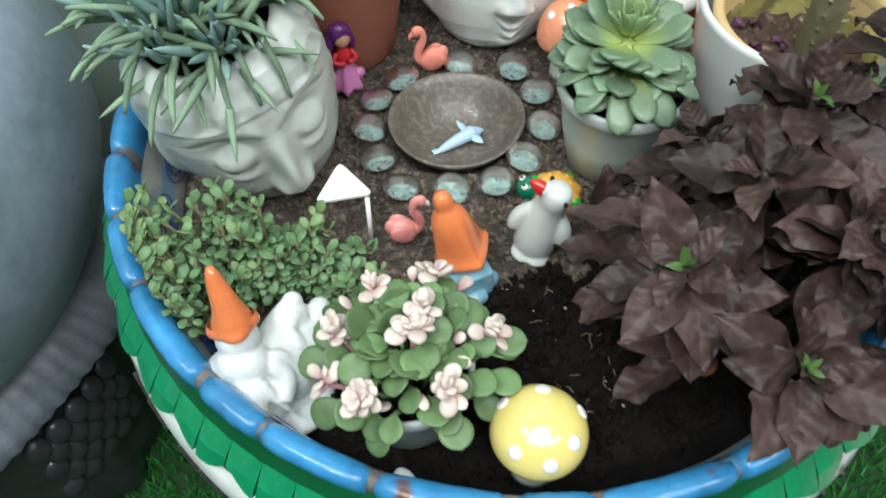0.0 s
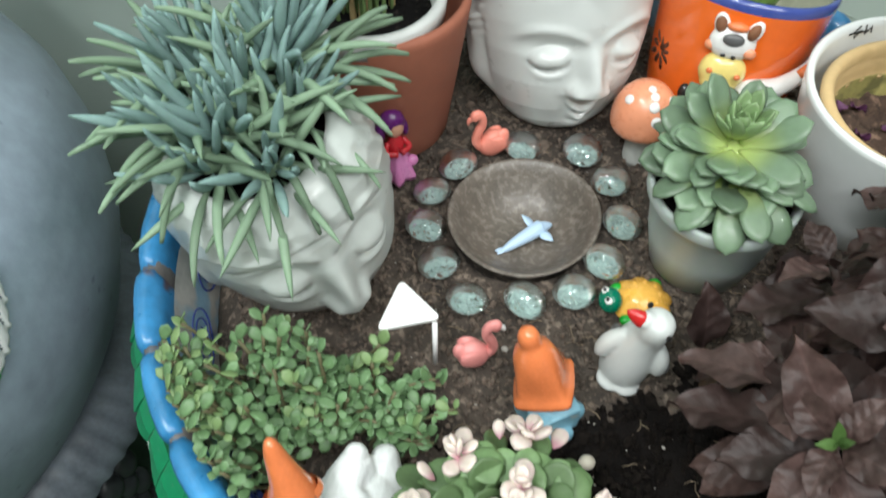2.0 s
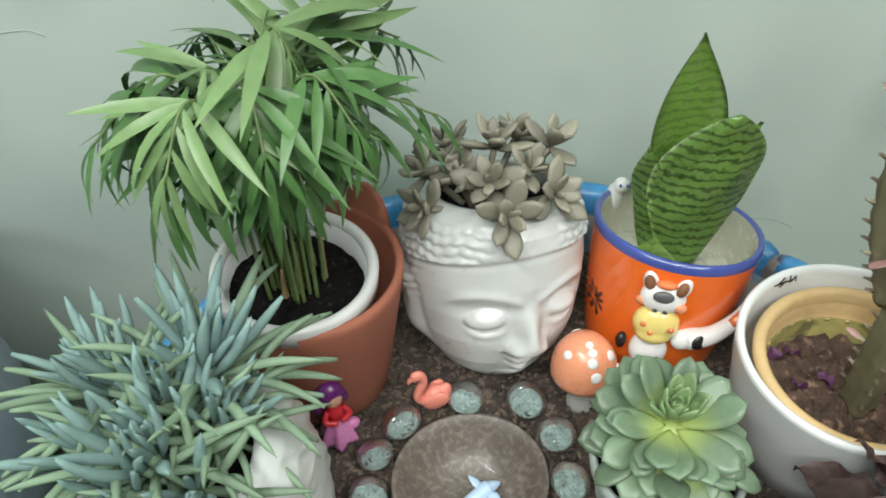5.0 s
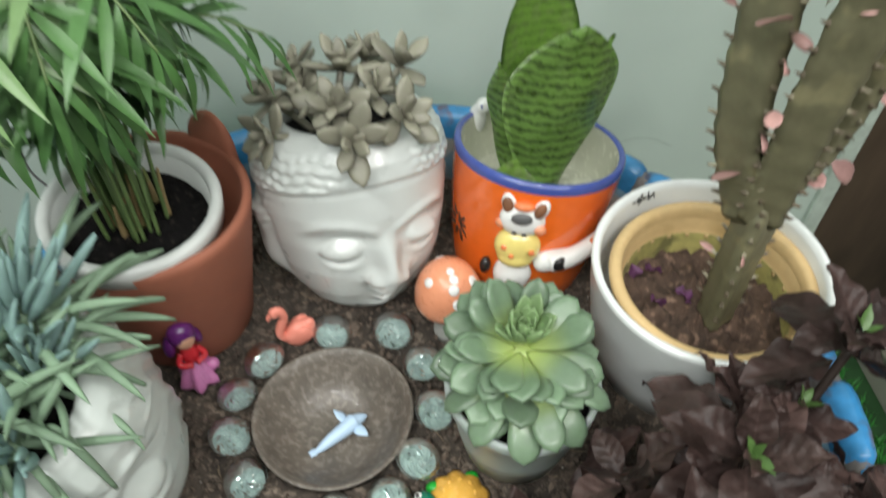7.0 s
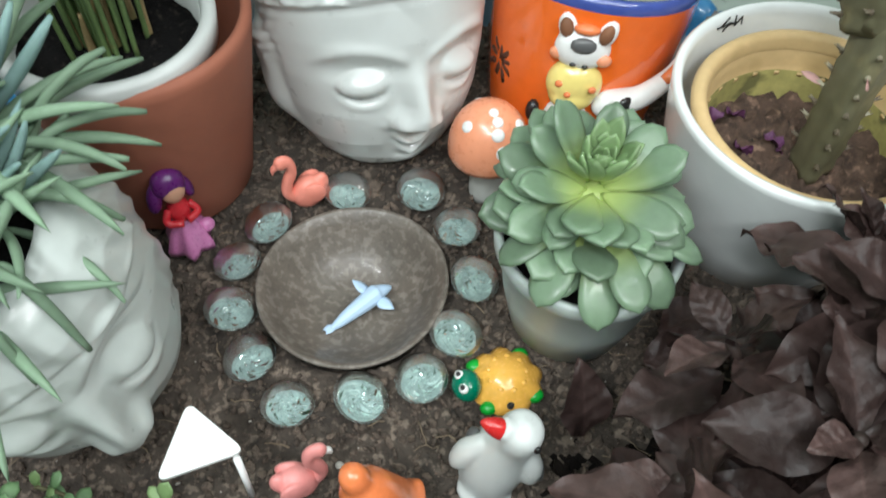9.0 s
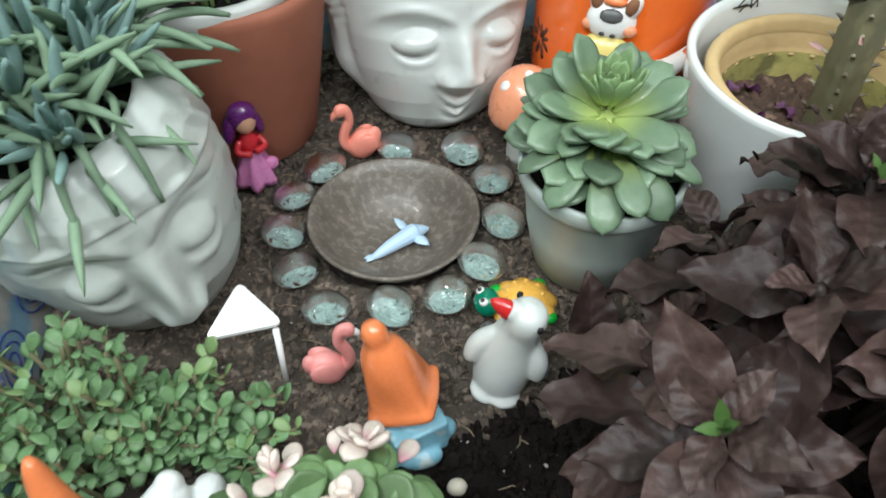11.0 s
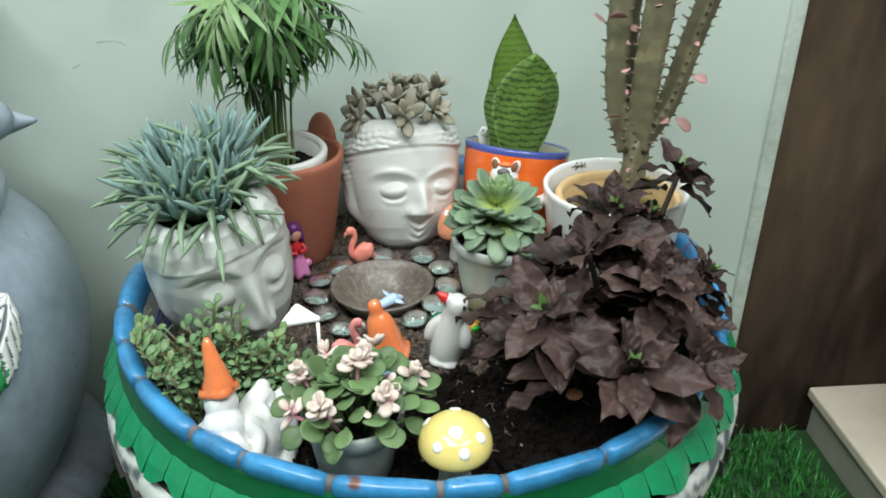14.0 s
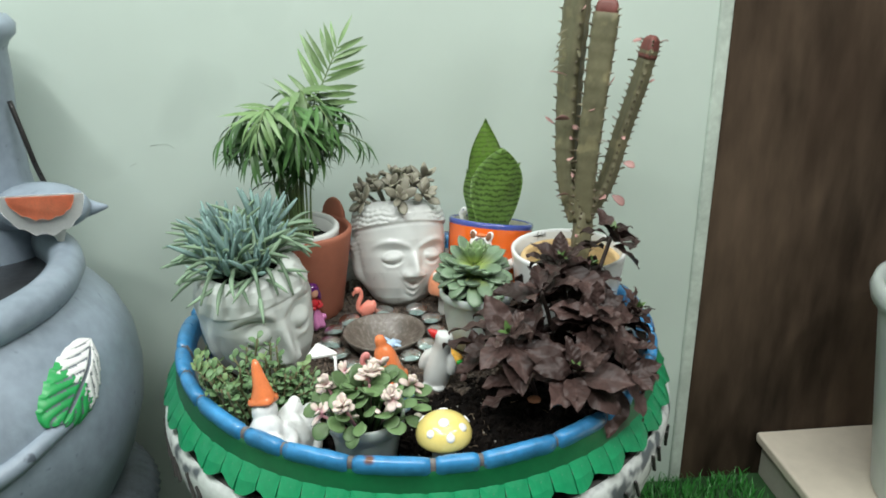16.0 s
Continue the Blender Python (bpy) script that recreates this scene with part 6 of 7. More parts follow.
flamingo("flamingo_figure", pose(-0.0490, 0.1280, soil_z(-0.049, 0.128) + 0.001, 0, 0, 14) @ Matrix.Scale(1.20, 4), M_PINK, "coral-pink swan-necked flamingo figure beside the stone bowl", M_PINK)
flamingo("flamingo_figure", pose(-0.0575, -0.0480, soil_z(-0.0575, -0.048) + 0.001, 0, 0, 190), M_PINK_PALE, "rose-pink flamingo figure with a white beak near the bell-shaped gnome", M_WHITE)

# ---- white triangular plant label ----
sign = root("plant_label", pose(0, 0, 0), "blank white triangular plastic plant label on a stick", "plant label")
bm = bmesh.new()
corners = [Vector((-0.1070, -0.0165, 0.5370)), Vector((-0.0805, -0.0435, 0.5345)), Vector((-0.1205, -0.0535, 0.5355))]
mid = sum(corners, Vector()) / 3
outline = []
for i in range(3):
    c, p, q = corners[i], corners[i - 1], corners[(i + 1) % 3]
    for t in range(7):
        u = t / 6
        a, b = c.lerp(p, 0.15), c.lerp(q, 0.15)
        outline.append(((1 - u) ** 2) * a + 2 * u * (1 - u) * c + u * u * b)
top = [bm.verts.new(v) for v in outline]
bm.faces.new(top)
bmesh.ops.recalc_face_normals(bm, faces=bm.faces)
bmesh.ops.solidify(bm, geom=bm.faces[:], thickness=0.0022)
part("card", bm, M_CARD, sign, smooth=False)
part("stick", tube([(-0.0850, -0.0455, 0.5335), (-0.0855, -0.0480, 0.478)], [0.0018, 0.0016], 8), M_CARD, sign)

# ---- doll ----
bm = bmesh.new()
lathe([(0.0005, 0.0), (0.0045, 0.001), (0.0035, 0.005), (0.0118, 0.006), (0.0122, 0.010), (0.0088, 0.020), (0.0052, 0.029), (0.0062, 0.033), (0.0056, 0.038), (0.0025, 0.041), (0.0022, 0.0425)], 24, bm,
      wobble=lambda a, z: 1 + (0.20 * math.sin(6 * a) if 0.0055 < z < 0.024 else 0.0))
n_skirt = len(bm.faces)
blob(bm, (0.0, 0.0, 0.0490), (0.0068, 0.0066, 0.0078))
n_head = len(bm.faces)
blob(bm, (-0.0005, 0.0022, 0.0515), (0.0090, 0.0078, 0.0088))
blob(bm, (-0.0095, 0.003, 0.0440), (0.0040, 0.0045, 0.0095), (0, 14, 0))
blob(bm, (0.0078, 0.004, 0.0440), (0.0034, 0.0042, 0.0085), (0, -12, 0))
n_hair = len(bm.faces)
tube(spline([(-0.0055, -0.001, 0.0375), (-0.0085, -0.005, 0.0325), (-0.0010, -0.0085, 0.0315)], 4), [0.0021] * 9, 8, bm)
tube(spline([(0.0055, -0.001, 0.0375), (0.0085, -0.005, 0.0330), (0.0015, -0.0085, 0.0325)], 4), [0.0021] * 9, 8, bm)
blob(bm, (0.0105, -0.002, 0.0165), (0.0048, 0.004, 0.0042))
bm.faces.ensure_lookup_table()
for i, f in enumerate(bm.faces):
    z = f.calc_center_median().z
    f.material_index = (0 if z < 0.0275 else 1) if i < n_skirt else 2 if i < n_head else 3 if i < n_hair else (0 if z < 0.024 else 1)
doll = part("toy_doll", bm, [M_DOLLPINK, M_DOLLRED, M_SKIN, M_DOLLPURPLE])
doll.matrix_world = pose(-0.1170, 0.1060, soil_z(-0.112, 0.1) + 0.001, 0, 0, 24) @ Matrix.Diagonal((1.06, 1.06, 1.16, 1))
tagged(doll, "small plastic toy doll with purple hair and pink skirt", "toy doll")


# ---- mushrooms ----
def mushroom(name, m, radius, cap_h, stem_r, stem_h, mat, label, dots):
    mu = root(name, m, label, "mushroom figure", "mushroom figures")
    prof = [(0.0002, stem_h + cap_h)] + [(radius * math.sin(radians(a)), stem_h + cap_h * math.cos(radians(a))) for a in (12, 24, 36, 48, 60, 70, 80, 90)]
    prof += [(radius * 0.99, stem_h - cap_h * 0.14), (radius * 0.92, stem_h - cap_h * 0.26), (radius * 0.75, stem_h - cap_h * 0.32), (stem_r, stem_h - cap_h * 0.30)]
    cap = part("cap", lathe(prof, 56), mat, mu)
    part("stalk", capped(lathe([(stem_r * 1.1, 0.0), (stem_r * 1.05, 0.004), (stem_r * 0.92, stem_h * 0.6), (stem_r, stem_h)], 32)), M_MUSHSTEM, mu, "pale glazed stalk")
    for az, el, s in dots:
        a, e = radians(az), radians(el)
        x, y, z = radius * math.cos(e) * math.cos(a), radius * math.cos(e) * math.sin(a), stem_h + cap_h * math.sin(e)
        nrm = Vector((x / radius ** 2, y / radius ** 2, (z - stem_h) / cap_h ** 2)).normalized()
        dot = part("dot", lathe([(0.00002, 0.0010), (s * 0.6, 0.0009), (s * 0.9, 0.0005), (s, -0.0006)], 20), M_WHITE, cap, "raised white dot")
        dot.matrix_basis = Matrix.Translation((x, y, z)) @ nrm.to_track_quat("Z", "Y").to_matrix().to_4x4()
    return mu


mushroom("mushroom_figure", pose(0.0275, -0.2165, soil_z(0.0275, -0.2165) + 0.004), 0.0285, 0.0225, 0.0130, 0.0515, M_MUSHYELLOW,
         "yellow ceramic toadstool with raised white dots near the front rim", ((-80, 28, 0.0046), (-130, 34, 0.0043), (-35, 40, 0.0046), (-95, 66, 0.0056), (85, 48, 0.0048), (20, 25, 0.0046), (150, 30, 0.0046)))
mushroom("mushroom_figure", pose(0.0640, 0.1210, soil_z(0.062, 0.118) - 0.004, -10, 0, 0), 0.0242, 0.030, 0.0105, 0.038, M_MUSHPEACH,
         "peach-coloured ceramic toadstool with white dots beside the head planter", ((-80, 20, 0.0042), (-85, 42, 0.0040), (-80, 58, 0.0034), (-150, 45, 0.0036), (-30, 40, 0.0040), (-85, 72, 0.0030), (100, 40, 0.004), (-20, 10, 0.004)))

# ---- turtle ----
turtle = root("toy_turtle", pose(0.0520, -0.0085, soil_z(0.052, -0.008), 0, 0, 188), "plastic toy turtle with an amber shell and teal head", "toy turtle")
bm = lathe([(0.0003, 0.0165), (0.006, 0.0158), (0.0115, 0.0125), (0.0155, 0.0075), (0.0180, 0.0040), (0.0175, 0.0025), (0.012, 0.002)], 60, wobble=lambda a, z: 1 + (0.15 * abs(math.sin(4.5 * a)) if z < 0.009 else 0.02 * math.sin(9 * a)))
part("shell", capped(bm), M_SHELL, turtle, "amber scalloped shell")
for a in range(9):
    part("shell_knob", blob(bmesh.new(), (0.0100 * math.cos(a * 0.7 + 0.2), 0.0100 * math.sin(a * 0.7 + 0.2), 0.0132), (0.0017, 0.0017, 0.0009), detail=2), M_SHELL, turtle)
head = part("head", blob(bmesh.new(), (0.0225, 0.0, 0.0105), (0.0080, 0.0090, 0.0084)), M_TURTLEHEAD, turtle, "teal head")
for s in (-1, 1):
    part("eye", blob(bmesh.new(), (0.0255, s * 0.0040, 0.0165), (0.0027, 0.0029, 0.0022), detail=2), M_WHITE, head, "white eye")
    part("pupil", blob(bmesh.new(), (0.0262, s * 0.0040, 0.0182), (0.0014, 0.0015, 0.0011), detail=2), M_BLACK, head, "black pupil")
for x, y in ((0.0135, 0.0125), (0.0135, -0.0125), (-0.012, 0.0125), (-0.012, -0.0125)):
    part("foot", blob(bmesh.new(), (x, y, 0.004), (0.0052, 0.0042, 0.0034), detail=2), M_TURTLEGREEN, turtle, "bright green foot")

# ---- white bird ----
bird = root("bird_figure", pose(0.0330, -0.0560, soil_z(0.033, -0.056) - 0.001, 0, 7, -18), "white glazed ceramic bird figure with a red beak", "bird figure")
spine = spline([(0, -0.002, 0.0), (0, 0.0, 0.004), (0, 0.001, 0.014), (0.0005, 0.002, 0.027), (0.0015, 0.002, 0.040), (0.003, 0.001, 0.051), (0.004, 0.0, 0.060), (0.0045, 0.0, 0.0665), (0.0048, 0.0, 0.0700)], 5)
girth = [0.0135, 0.0158, 0.0172, 0.0166, 0.0138, 0.0112, 0.0114, 0.0090, 0.0008]
bm = tube(spine, [max(0.0006, v.x) for v in spline([(q, 0, 0) for q in girth], 5)], 28)
tube([(0.002, -0.001, 0.061), (-0.0070, -0.003, 0.0665)], [0.0080, 0.0052], 14, bm)
tube(spline([(-0.009, 0.0, 0.042), (-0.0160, -0.002, 0.033), (-0.0190, -0.004, 0.0230), (-0.0192, -0.0045, 0.0190)], 4), [0.0050, 0.0055, 0.0060, 0.0064, 0.0066, 0.0066, 0.0064, 0.0060, 0.0054, 0.0048, 0.0040, 0.0030, 0.0012], 14, bm)
tube(spline([(0.010, 0.0, 0.042), (0.0165, -0.002, 0.032), (0.0188, -0.004, 0.0225), (0.0190, -0.0045, 0.0190)], 4), [0.0050, 0.0055, 0.0060, 0.0064, 0.0066, 0.0066, 0.0064, 0.0060, 0.0054, 0.0048, 0.0040, 0.0030, 0.0012], 14, bm)
blob(bm, (-0.005, -0.009, 0.0030), (0.0105, 0.0100, 0.0042), (0, 0, -15))
blob(bm, (0.005, -0.009, 0.0030), (0.0105, 0.0100, 0.0042), (0, 0, 15))
bird.scale = (0.94, 0.94, 1.07)
fused(part("body", bm, M_PORCELAIN, bird), 0.0011, 8)
part("beak", tube(spline([(-0.0058, -0.0026, 0.0640), (-0.0112, -0.0030, 0.0665), (-0.0170, -0.0034, 0.0690)], 4), [0.0052, 0.0052, 0.0050, 0.0047, 0.0043, 0.0037, 0.0030, 0.0021, 0.0008], 14), M_RED, bird, "red beak")
for x, y in ((0.0122, -0.0082), (-0.0030, 0.0110)):
    part("eye", blob(bmesh.new(), (x, y, 0.0625), (0.0018, 0.0016, 0.0026), detail=2), M_BLACK, bird, "black eye")
part("wing_spot", blob(bmesh.new(), (-0.0150, 0.0040, 0.0370), (0.0036, 0.0050, 0.0046), (0, 30, 0), 2), M_GREY, bird, "dark grey wing spot")
part("wing_spot", blob(bmesh.new(), (0.0236, -0.0030, 0.0260), (0.0020, 0.0034, 0.0060), (0, -10, 0), 2), M_GREY, bird, "dark grey wing spot")

# ---- gnomes ----
bell = root("gnome_figure", pose(-0.0185, -0.0800, soil_z(-0.018, -0.08) - 0.002, 0, 0, 12), "ceramic gnome figure in an orange bell-shaped cloak on a blue base", "gnome figure", "gnome figures")
axis_tip, axis_base = Vector((-0.0110, 0.0090, 0.0800)), Vector((0.0000, 0.0028, 0.0335))
axis = axis_tip - axis_base
axis_z = axis.normalized()
axis_x = (Vector((1, 0, 0)) - axis_z * axis_z.x).normalized()
frame_m = Matrix.Translation(axis_base) @ Matrix((axis_x, axis_z.cross(axis_x), axis_z)).transposed().to_4x4()
bm = lathe([(0.0120, -0.004), (0.0172, -0.0050), (0.0186, -0.0034), (0.0184, -0.0008), (0.0168, 0.0010), (0.0152, 0.0040), (0.0146, 0.012), (0.0140, 0.022), (0.0128, 0.030), (0.0106, 0.0370), (0.0078, 0.0412), (0.0064, 0.0432), (0.0066, 0.0465), (0.0062, 0.0505), (0.0044, 0.0545), (0.0004, 0.0560)], 64,
           wobble=lambda a, z: 1 + (0.72 * smooth_step(0.032 - z, 0.0, 0.026)) * (min(1.32, 1 / max(abs(math.cos(a + 0.35)), abs(math.sin(a + 0.35)))) - 1))
cloak = part("cloak", capped(bm), M_HAT, bell, "orange bell-shaped cloak")
cloak.matrix_basis = frame_m
bm = blob(bmesh.new(), (0.004, -0.004, 0.016), (0.0150, 0.0140, 0.0160))
box(bm, (0.002, -0.005, 0.012), (0.031, 0.029, 0.026), (0, 0, 14))
blob(bm, (0.019, -0.008, 0.008), (0.0070, 0.006, 0.007))
blob(bm, (0.004, -0.020, 0.004), (0.0120, 0.0065, 0.0060))
blob(bm, (-0.010, -0.016, 0.005), (0.0070, 0.0060, 0.0055))
fused(part("base", bm, M_LIGHTBLUE, bell, "chipped light blue base"), 0.0012, 3)

gn = root("gnome_figure", pose(-0.1470, -0.1700, soil_z(-0.147, -0.170) + 0.002, 0, 0, 0), "white unglazed reclining gnome figure with an orange pointed hat", "gnome figure", "gnome figures")
bm = tube(spline([(-0.0088, 0.0122, 0.085), (-0.0098, 0.0147, 0.097), (-0.0133, 0.0197, 0.112), (-0.0158, 0.0242, 0.1255)], 5),
          [0.0136, 0.0128, 0.0120, 0.0112, 0.0104, 0.0096, 0.0088, 0.0081, 0.0074, 0.0068, 0.0062, 0.0057, 0.0051, 0.0044, 0.0034, 0.0016], 24)
hat = part("hat", bm, M_HAT, gn, "orange pointed hat")
part("hat_brim", lathe([(0.0120, 0.0), (0.0146, 0.0004), (0.0152, 0.0020), (0.0146, 0.0044), (0.0132, 0.0072)], 36, wobble=lambda a, z: 1 + 0.10 * math.cos(4 * a)), M_HAT, hat).matrix_basis = Matrix.Translation((-0.0086, 0.0112, 0.0812)) @ Vector((-0.10, 0.22, 0.95)).to_track_quat("Z", "Y").to_matrix().to_4x4()
bm = blob(bmesh.new(), (-0.008, 0.009, 0.072), (0.0138, 0.0138, 0.0150))
blob(bm, (-0.006, 0.000, 0.055), (0.0180, 0.0160, 0.0190), (15, 0, 0))
blob(bm, (-0.010, -0.002, 0.038), (0.0240, 0.0200, 0.0280))
blob(bm, (-0.008, -0.008, 0.016), (0.0280, 0.0230, 0.0220))
tube(spline([(-0.024, -0.002, 0.054), (-0.026, -0.018, 0.038), (-0.008, -0.030, 0.030), (0.010, -0.022, 0.036)], 4), [0.0080] * 5 + [0.0072] * 8, 12, bm)
tube(spline([(0.010, 0.002, 0.056), (0.020, -0.004, 0.046), (0.018, -0.016, 0.038)], 4), [0.0070] * 9, 12, bm)
tube(spline([(-0.004, -0.010, 0.056), (0.002, -0.022, 0.042), (0.006, -0.030, 0.022)], 4), [0.0085, 0.0090, 0.0090, 0.0088, 0.0084, 0.0076, 0.0066, 0.0052, 0.0034], 12, bm)
tube(spline([(0.002, 0.006, 0.034), (0.012, 0.028, 0.048), (0.019, 0.042, 0.056)], 4), [0.0150, 0.0150, 0.0148, 0.0142, 0.0134, 0.0124, 0.0114, 0.0102, 0.0090], 14, bm)
tube(spline([(0.019, 0.042, 0.054), (0.026, 0.022, 0.036), (0.028, -0.004, 0.014)], 4), [0.0096] * 9, 12, bm)
tube(spline([(0.034, 0.046, 0.046), (0.040, 0.024, 0.032), (0.038, 0.000, 0.012)], 4), [0.0092] * 9, 12, bm)
blob(bm, (0.019, 0.044, 0.058), (0.0072, 0.0070, 0.0086))
blob(bm, (0.034, 0.047, 0.044), (0.0085, 0.0090, 0.0110), (0, 25, 0))
blob(bm, (0.026, -0.008, 0.010), (0.0110, 0.0130, 0.0090), (0, 10, 30))
blob(bm, (0.038, -0.004, 0.012), (0.0105, 0.0120, 0.0100))
blob(bm, (0.014, 0.012, 0.032), (0.0260, 0.0250, 0.0240))
blob(bm, (0.012, 0.004, 0.008), (0.0360, 0.0340, 0.0120))
blob(bm, (0.026, 0.028, 0.034), (0.0200, 0.0220, 0.0190))
blob(bm, (0.012, 0.030, 0.036), (0.0150, 0.0180, 0.0160))
for fold in (((-0.020, -0.012, 0.052), (0.000, -0.027, 0.038), (0.016, -0.031, 0.016)), ((-0.012, -0.006, 0.064), (0.008, -0.015, 0.052), (0.022, -0.019, 0.030)),
             ((0.004, 0.002, 0.060), (0.018, 0.006, 0.054), (0.032, 0.000, 0.032)), ((-0.030, -0.014, 0.032), (-0.012, -0.033, 0.021), (0.004, -0.037, 0.008)),
             ((0.012, 0.030, 0.060), (0.026, 0.018, 0.050), (0.036, 0.004, 0.028)), ((-0.034, -0.002, 0.040), (-0.036, -0.014, 0.022), (-0.024, -0.030, 0.008))):
    tube(spline(fold, 4), [0.0022, 0.0032, 0.0040, 0.0044, 0.0044, 0.0042, 0.0036, 0.0030, 0.0020], 10, bm)
fused(part("figure_body", bm, M_BISQUE, gn), 0.0013, 1)

# ---- loose bits ----
def pebble(x, y, s, mat, label, up=0.0):
    bm = blob(bmesh.new(), (0, 0, 0), s, detail=3)
    for v in bm.verts:
        v.co *= 1 + 0.14 * noise.noise(v.co * 130 + Vector((x * 50, y * 50, 0)))
    ob = part("pebble", bm, mat)
    ob.matrix_world = pose(x, y, soil_z(x, y) + s[2] * 0.55 + up, 10, 5, x * 900)
    return tagged(ob, label, "pebble")


pebble(-0.0520, -0.2230, (0.0090, 0.0066, 0.0064), M_WHITEMATT, "white pebble at the foot of the white plastic pot", 0.004)
pebble(0.0075, -0.1155, (0.0055, 0.0048, 0.0042), M_SLAB, "small tan pebble beside the gnome's blue base")
pebble(0.0170, -0.1700, (0.0042, 0.0022, 0.0018), M_PERLITE, "flat pale chip on the soil")
pebble(-0.0300, -0.2270, (0.003, 0.0025, 0.002), M_SLAB, "tiny tan pebble near the rim")
pebble(-0.0060, 0.1330, (0.0062, 0.0050, 0.0042), M_CLOD, "brown soil lump by the glass gems")
pebble(0.0700, 0.1320, (0.0035, 0.0030, 0.0050), M_PERLITE, "pale chip between the mug and the head planter", 0.004)
pebble(-0.040, -0.040, (0.0026, 0.0022, 0.002), M_PERLITE, "pale chip on the soil")

# ---- fountain jar ----
JAR = pose(-0.652, 0.045, 0.0)
jar = root("fountain_jar", JAR, "large blue-grey concrete fountain jar with a painted leaf relief", "fountain")
JAR_SHAPE = [(0.225, 0.265), (0.252, 0.300), (0.283, 0.355), (0.300, 0.410), (0.3045, 0.455), (0.300, 0.500), (0.286, 0.538), (0.264, 0.568), (0.242, 0.588)]


def jar_radius(z):
    for (r0, z0), (r1, z1) in zip(JAR_SHAPE, JAR_SHAPE[1:]):
        if z <= z1:
            return r0 + (r1 - r0) * max(0.0, (z - z0) / (z1 - z0))
    return JAR_SHAPE[-1][0]


part("belly", lathe(JAR_SHAPE, 128, wobble=lambda a, z: 1 + 0.004 * math.sin(5 * a + 11 * z)), M_FOUNT, jar)
part("lip", lathe([(0.238, 0.584), (0.247, 0.589), (0.254, 0.602), (0.252, 0.616), (0.241, 0.627), (0.227, 0.629), (0.215, 0.621), (0.210, 0.606), (0.213, 0.585)], 128), M_FOUNT, jar, "thick rounded jar lip")
# The inside takes the dark rock colour to stand for the shadow there.
part("basin", capped(lathe([(0.2135, 0.586), (0.220, 0.57), (0.250, 0.50), (0.25, 0.44), (0.02, 0.42)], 96)), M_FOUNTDARK, jar, "wet inside of the jar, coloured dark for its shadow")
bm = lathe([(0.255, 0.0), (0.268, 0.02), (0.266, 0.05), (0.262, 0.085), (0.258, 0.12), (0.262, 0.15), (0.255, 0.18), (0.248, 0.21), (0.240, 0.24), (0.226, 0.275)], 128, wobble=lambda a, z: 1 + 0.03 * math.sin(11 * a + 8 * z) + 0.02 * math.sin(27 * a) + 0.035 * noise.noise((3 * math.cos(a), 3 * math.sin(a), z * 22)))
part("rock_base", capped(bm), M_FOUNTDARK, jar, "dark carved rocky base")
bm = lathe([(0.236, 0.290), (0.246, 0.299), (0.258, 0.297), (0.272, 0.288), (0.284, 0.275), (0.293, 0.261), (0.290, 0.257), (0.272, 0.268), (0.22, 0.266)], 576, wobble=lambda a, z: 1 + (0.0042 if z < 0.297 else 0.001) * math.sin(96 * a) + (0.03 if z < 0.29 else 0.006) * math.sin(5 * a + 0.6))
part("fluted_collar", bm, M_FOUNTMID, jar, "fluted skirt under the belly")
for r in range(5):
    for c in range(5 - (r % 2)):
        a = -0.60 + (c + 0.5 * (r % 2)) * 0.098
        part("carved_scale", blob(bmesh.new(), (0.264 * math.cos(a), 0.264 * math.sin(a), 0.205 - 0.0230 * r), (0.0070, 0.0135, 0.0150), (0, -24, math.degrees(a)), 3), M_FOUNTDARK, jar)


def on_jar(az, z, out=0.0):
    r = jar_radius(z) + out
    return Vector((r * math.sin(radians(az)), -r * math.cos(radians(az)), z))


def leaf_relief():
    """Pointed carved leaf that follows the belly, green at its stalk and white towards its tip."""
    bm = bmesh.new()
    rows, cols = 56, 28
    a0, z0, a1, z1 = 61.0, 0.503, 79.5, 0.556
    grid = []
    for i in range(rows + 1):
        t = i / rows
        body_w = 0.063 * (t + 0.012) ** 0.42 * max(0.0, 1 - t) ** 0.72
        row = []
        for k in range(cols + 1):
            s = 2 * k / cols - 1
            w = body_w * (1 + 0.10 * abs(s) ** 3 * ((7 * t) % 1.0 - 0.4))
            back = 0.10 * abs(s) * (1 - t)
            az, z = a0 + (a1 - a0) * (t - back) - s * w / 0.30 * 57.3 * 0.85, z0 + (z1 - z0) * (t - back) + s * w * 0.74
            vein = math.exp(-(((7 * (t + 0.30 * abs(s))) % 1.0 - 0.5) / 0.12) ** 2) * smooth_step(abs(s), 0.1, 0.3)
            d = 0.007 * (1 - s * s) + 0.0045 - 0.0042 * math.exp(-(s / 0.06) ** 2) - 0.0030 * vein
            row.append(bm.verts.new(on_jar(az, z, d if abs(s) < 0.999 else -0.002)))
        grid.append(row)
    for i in range(rows):
        for k in range(cols):
            f = bm.faces.new((grid[i][k], grid[i][k + 1], grid[i + 1][k + 1], grid[i + 1][k]))
            t, q = (i + 0.5) / rows, abs(2 * (k + 0.5) / cols - 1)
            cutline = abs((7 * (t + 0.30 * q)) % 1.0 - 0.5) < 0.10 and 0.16 < q < 0.80 or q < 0.05 and 0.1 < t < 0.9
            f.material_index = 2 if cutline else 1 if i > 24 + (k - 14) * 0.7 + 3 * math.sin(1.7 * k) else 0
    bmesh.ops.recalc_face_normals(bm, faces=bm.faces)
    return bm


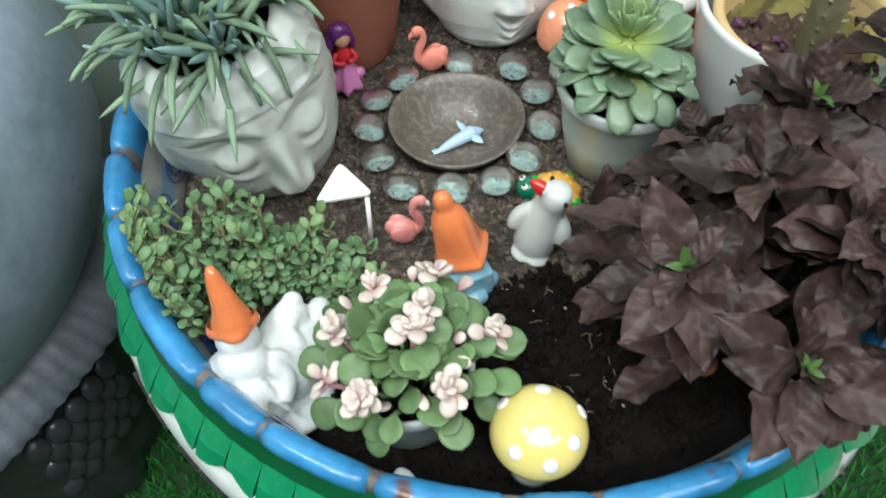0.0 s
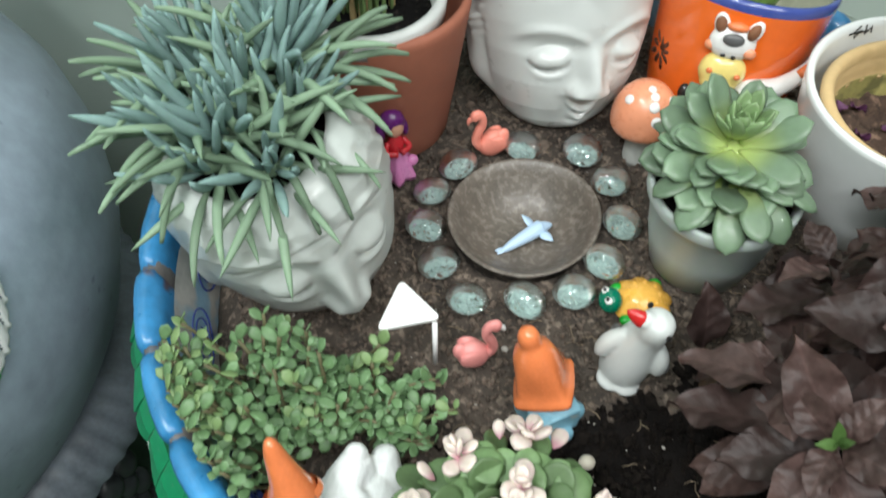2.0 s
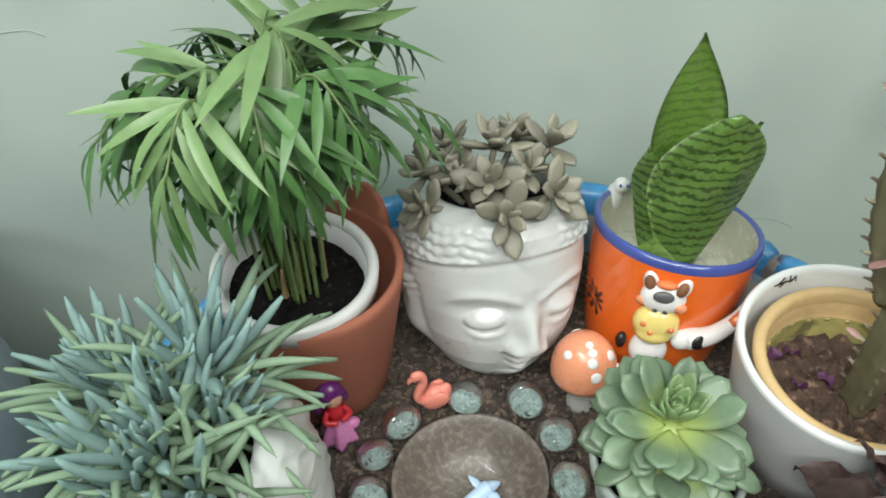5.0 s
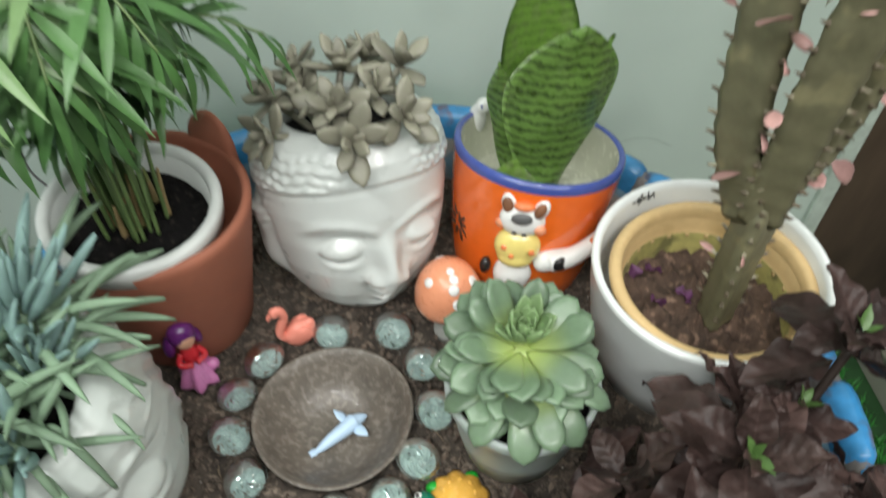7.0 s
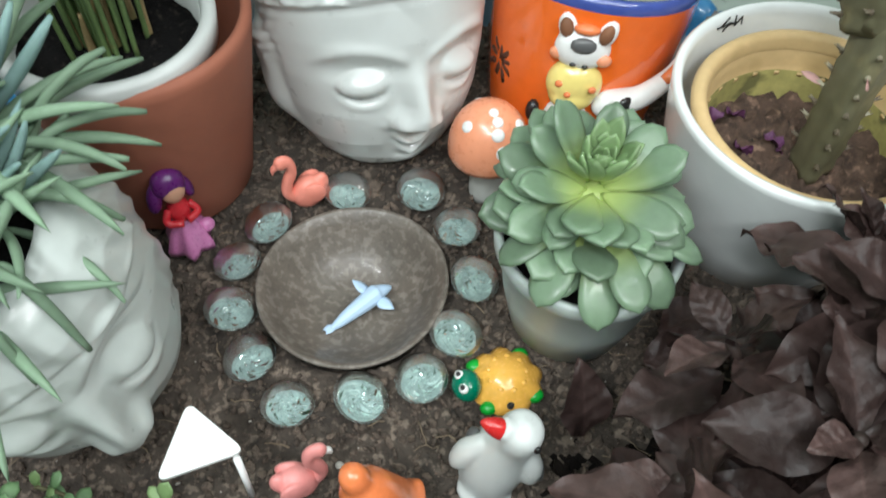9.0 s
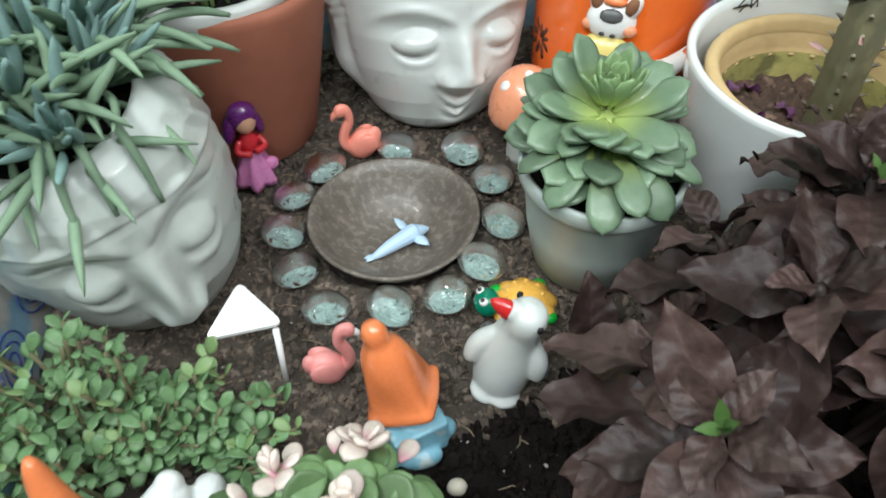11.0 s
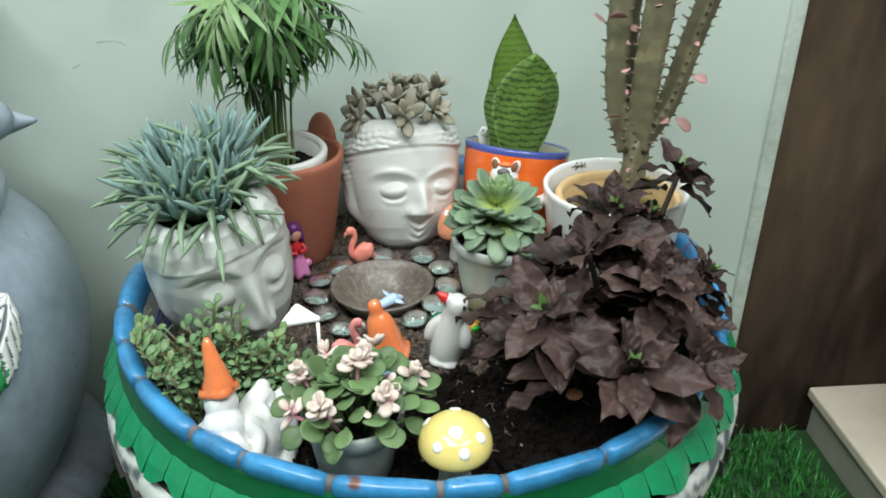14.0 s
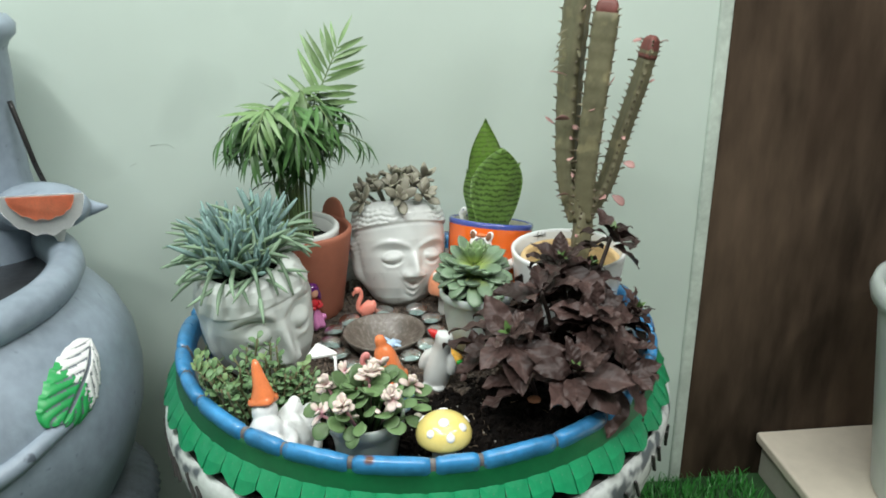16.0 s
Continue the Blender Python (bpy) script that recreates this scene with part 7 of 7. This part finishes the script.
part("carved_leaf", leaf_relief(), [M_FOUNTLEAF, M_WHITEMATT, M_FOUNTMID], jar, "carved leaf painted green and white")
part("vine", tube([on_jar(63 - 3.0 * k, 0.496 - 0.0030 * k + 0.0012 * math.sin(k), 0.001) for k in range(9)], [0.009 + 0.0006 * k for k in range(9)], 10), M_FOUNT, jar, "carved vine stem")
part("berry", blob(bmesh.new(), on_jar(41, 0.448, 0.002), (0.011, 0.011, 0.018)), M_RIMBLUE, jar, "dark blue berry")
# column and spout inside the jar
SX, SY = 0.088, 0.185
column = lathe([(0.085, 0.42), (0.070, 0.60), (0.060, 0.70), (0.058, 0.78), (0.062, 0.83), (0.062, 0.862), (0.066, 0.872), (0.076, 0.882), (0.078, 0.895), (0.070, 0.906), (0.03, 0.912)], 64)
part("column", capped(column), M_FOUNT, jar, "tapered grey column").matrix_basis = pose(SX, SY, 0)
bm = blob(bmesh.new(), (0.098, -0.066, 0.668), (0.060, 0.046, 0.032), (0, 4, 0))
tube(spline([(0.125, -0.054, 0.662), (0.150, -0.044, 0.657), (0.172, -0.038, 0.656)], 5), [0.024, 0.0215, 0.019, 0.0165, 0.014, 0.0115, 0.0095, 0.0075, 0.0055, 0.004, 0.0015], 12, bm)
blob(bm, (0.04, -0.02, 0.655), (0.05, 0.05, 0.030))
part("spout_head", bm, M_FOUNT, jar, "grey bird-like spout").matrix_basis = pose(SX, SY, 0)


def half_disc(rx, ry, thick):
    bm = bmesh.new()
    pts = [(rx * math.cos(math.pi * k / 24), -ry * math.sin(math.pi * k / 24) * (1 + 0.05 * math.sin(k * 1.9))) for k in range(25)]
    bm.faces.new([bm.verts.new((x, 0, z)) for x, z in pts])
    bmesh.ops.solidify(bm, geom=bm.faces[:], thickness=thick)
    bmesh.ops.bevel(bm, geom=bm.edges[:], offset=0.0015, segments=1, affect="EDGES")
    return bm


part("face_plate", half_disc(0.052, 0.056, 0.014), M_WHITEMATT, jar, "white scalloped face plate").matrix_basis = pose(SX + 0.118, SY - 0.121, 0.701, 6, 1, 6)
part("face_patch", half_disc(0.040, 0.032, 0.012), M_FOUNTORANGE, jar, "faded orange patch").matrix_basis = pose(SX + 0.120, SY - 0.126, 0.7005, 6, 1, 6)
part("hose", tube(spline([(0.064, -0.02, 0.80), (0.078, -0.03, 0.75), (0.086, -0.03, 0.71), (0.098, -0.03, 0.67)], 5), [0.0035] * 16, 8), M_BLACK, jar, "thin black hose").matrix_basis = pose(SX, SY, 0)
part("jet_pipe", tube(spline([(0.118, -0.08, 0.645), (0.122, -0.095, 0.620), (0.108, -0.10, 0.560)], 5), [0.010, 0.010, 0.008, 0.006, 0.004, 0.0028, 0.0022, 0.0020, 0.0018, 0.0016, 0.0014], 8), M_NURSERY, jar, "thin pale pipe").matrix_basis = pose(SX, SY, 0)
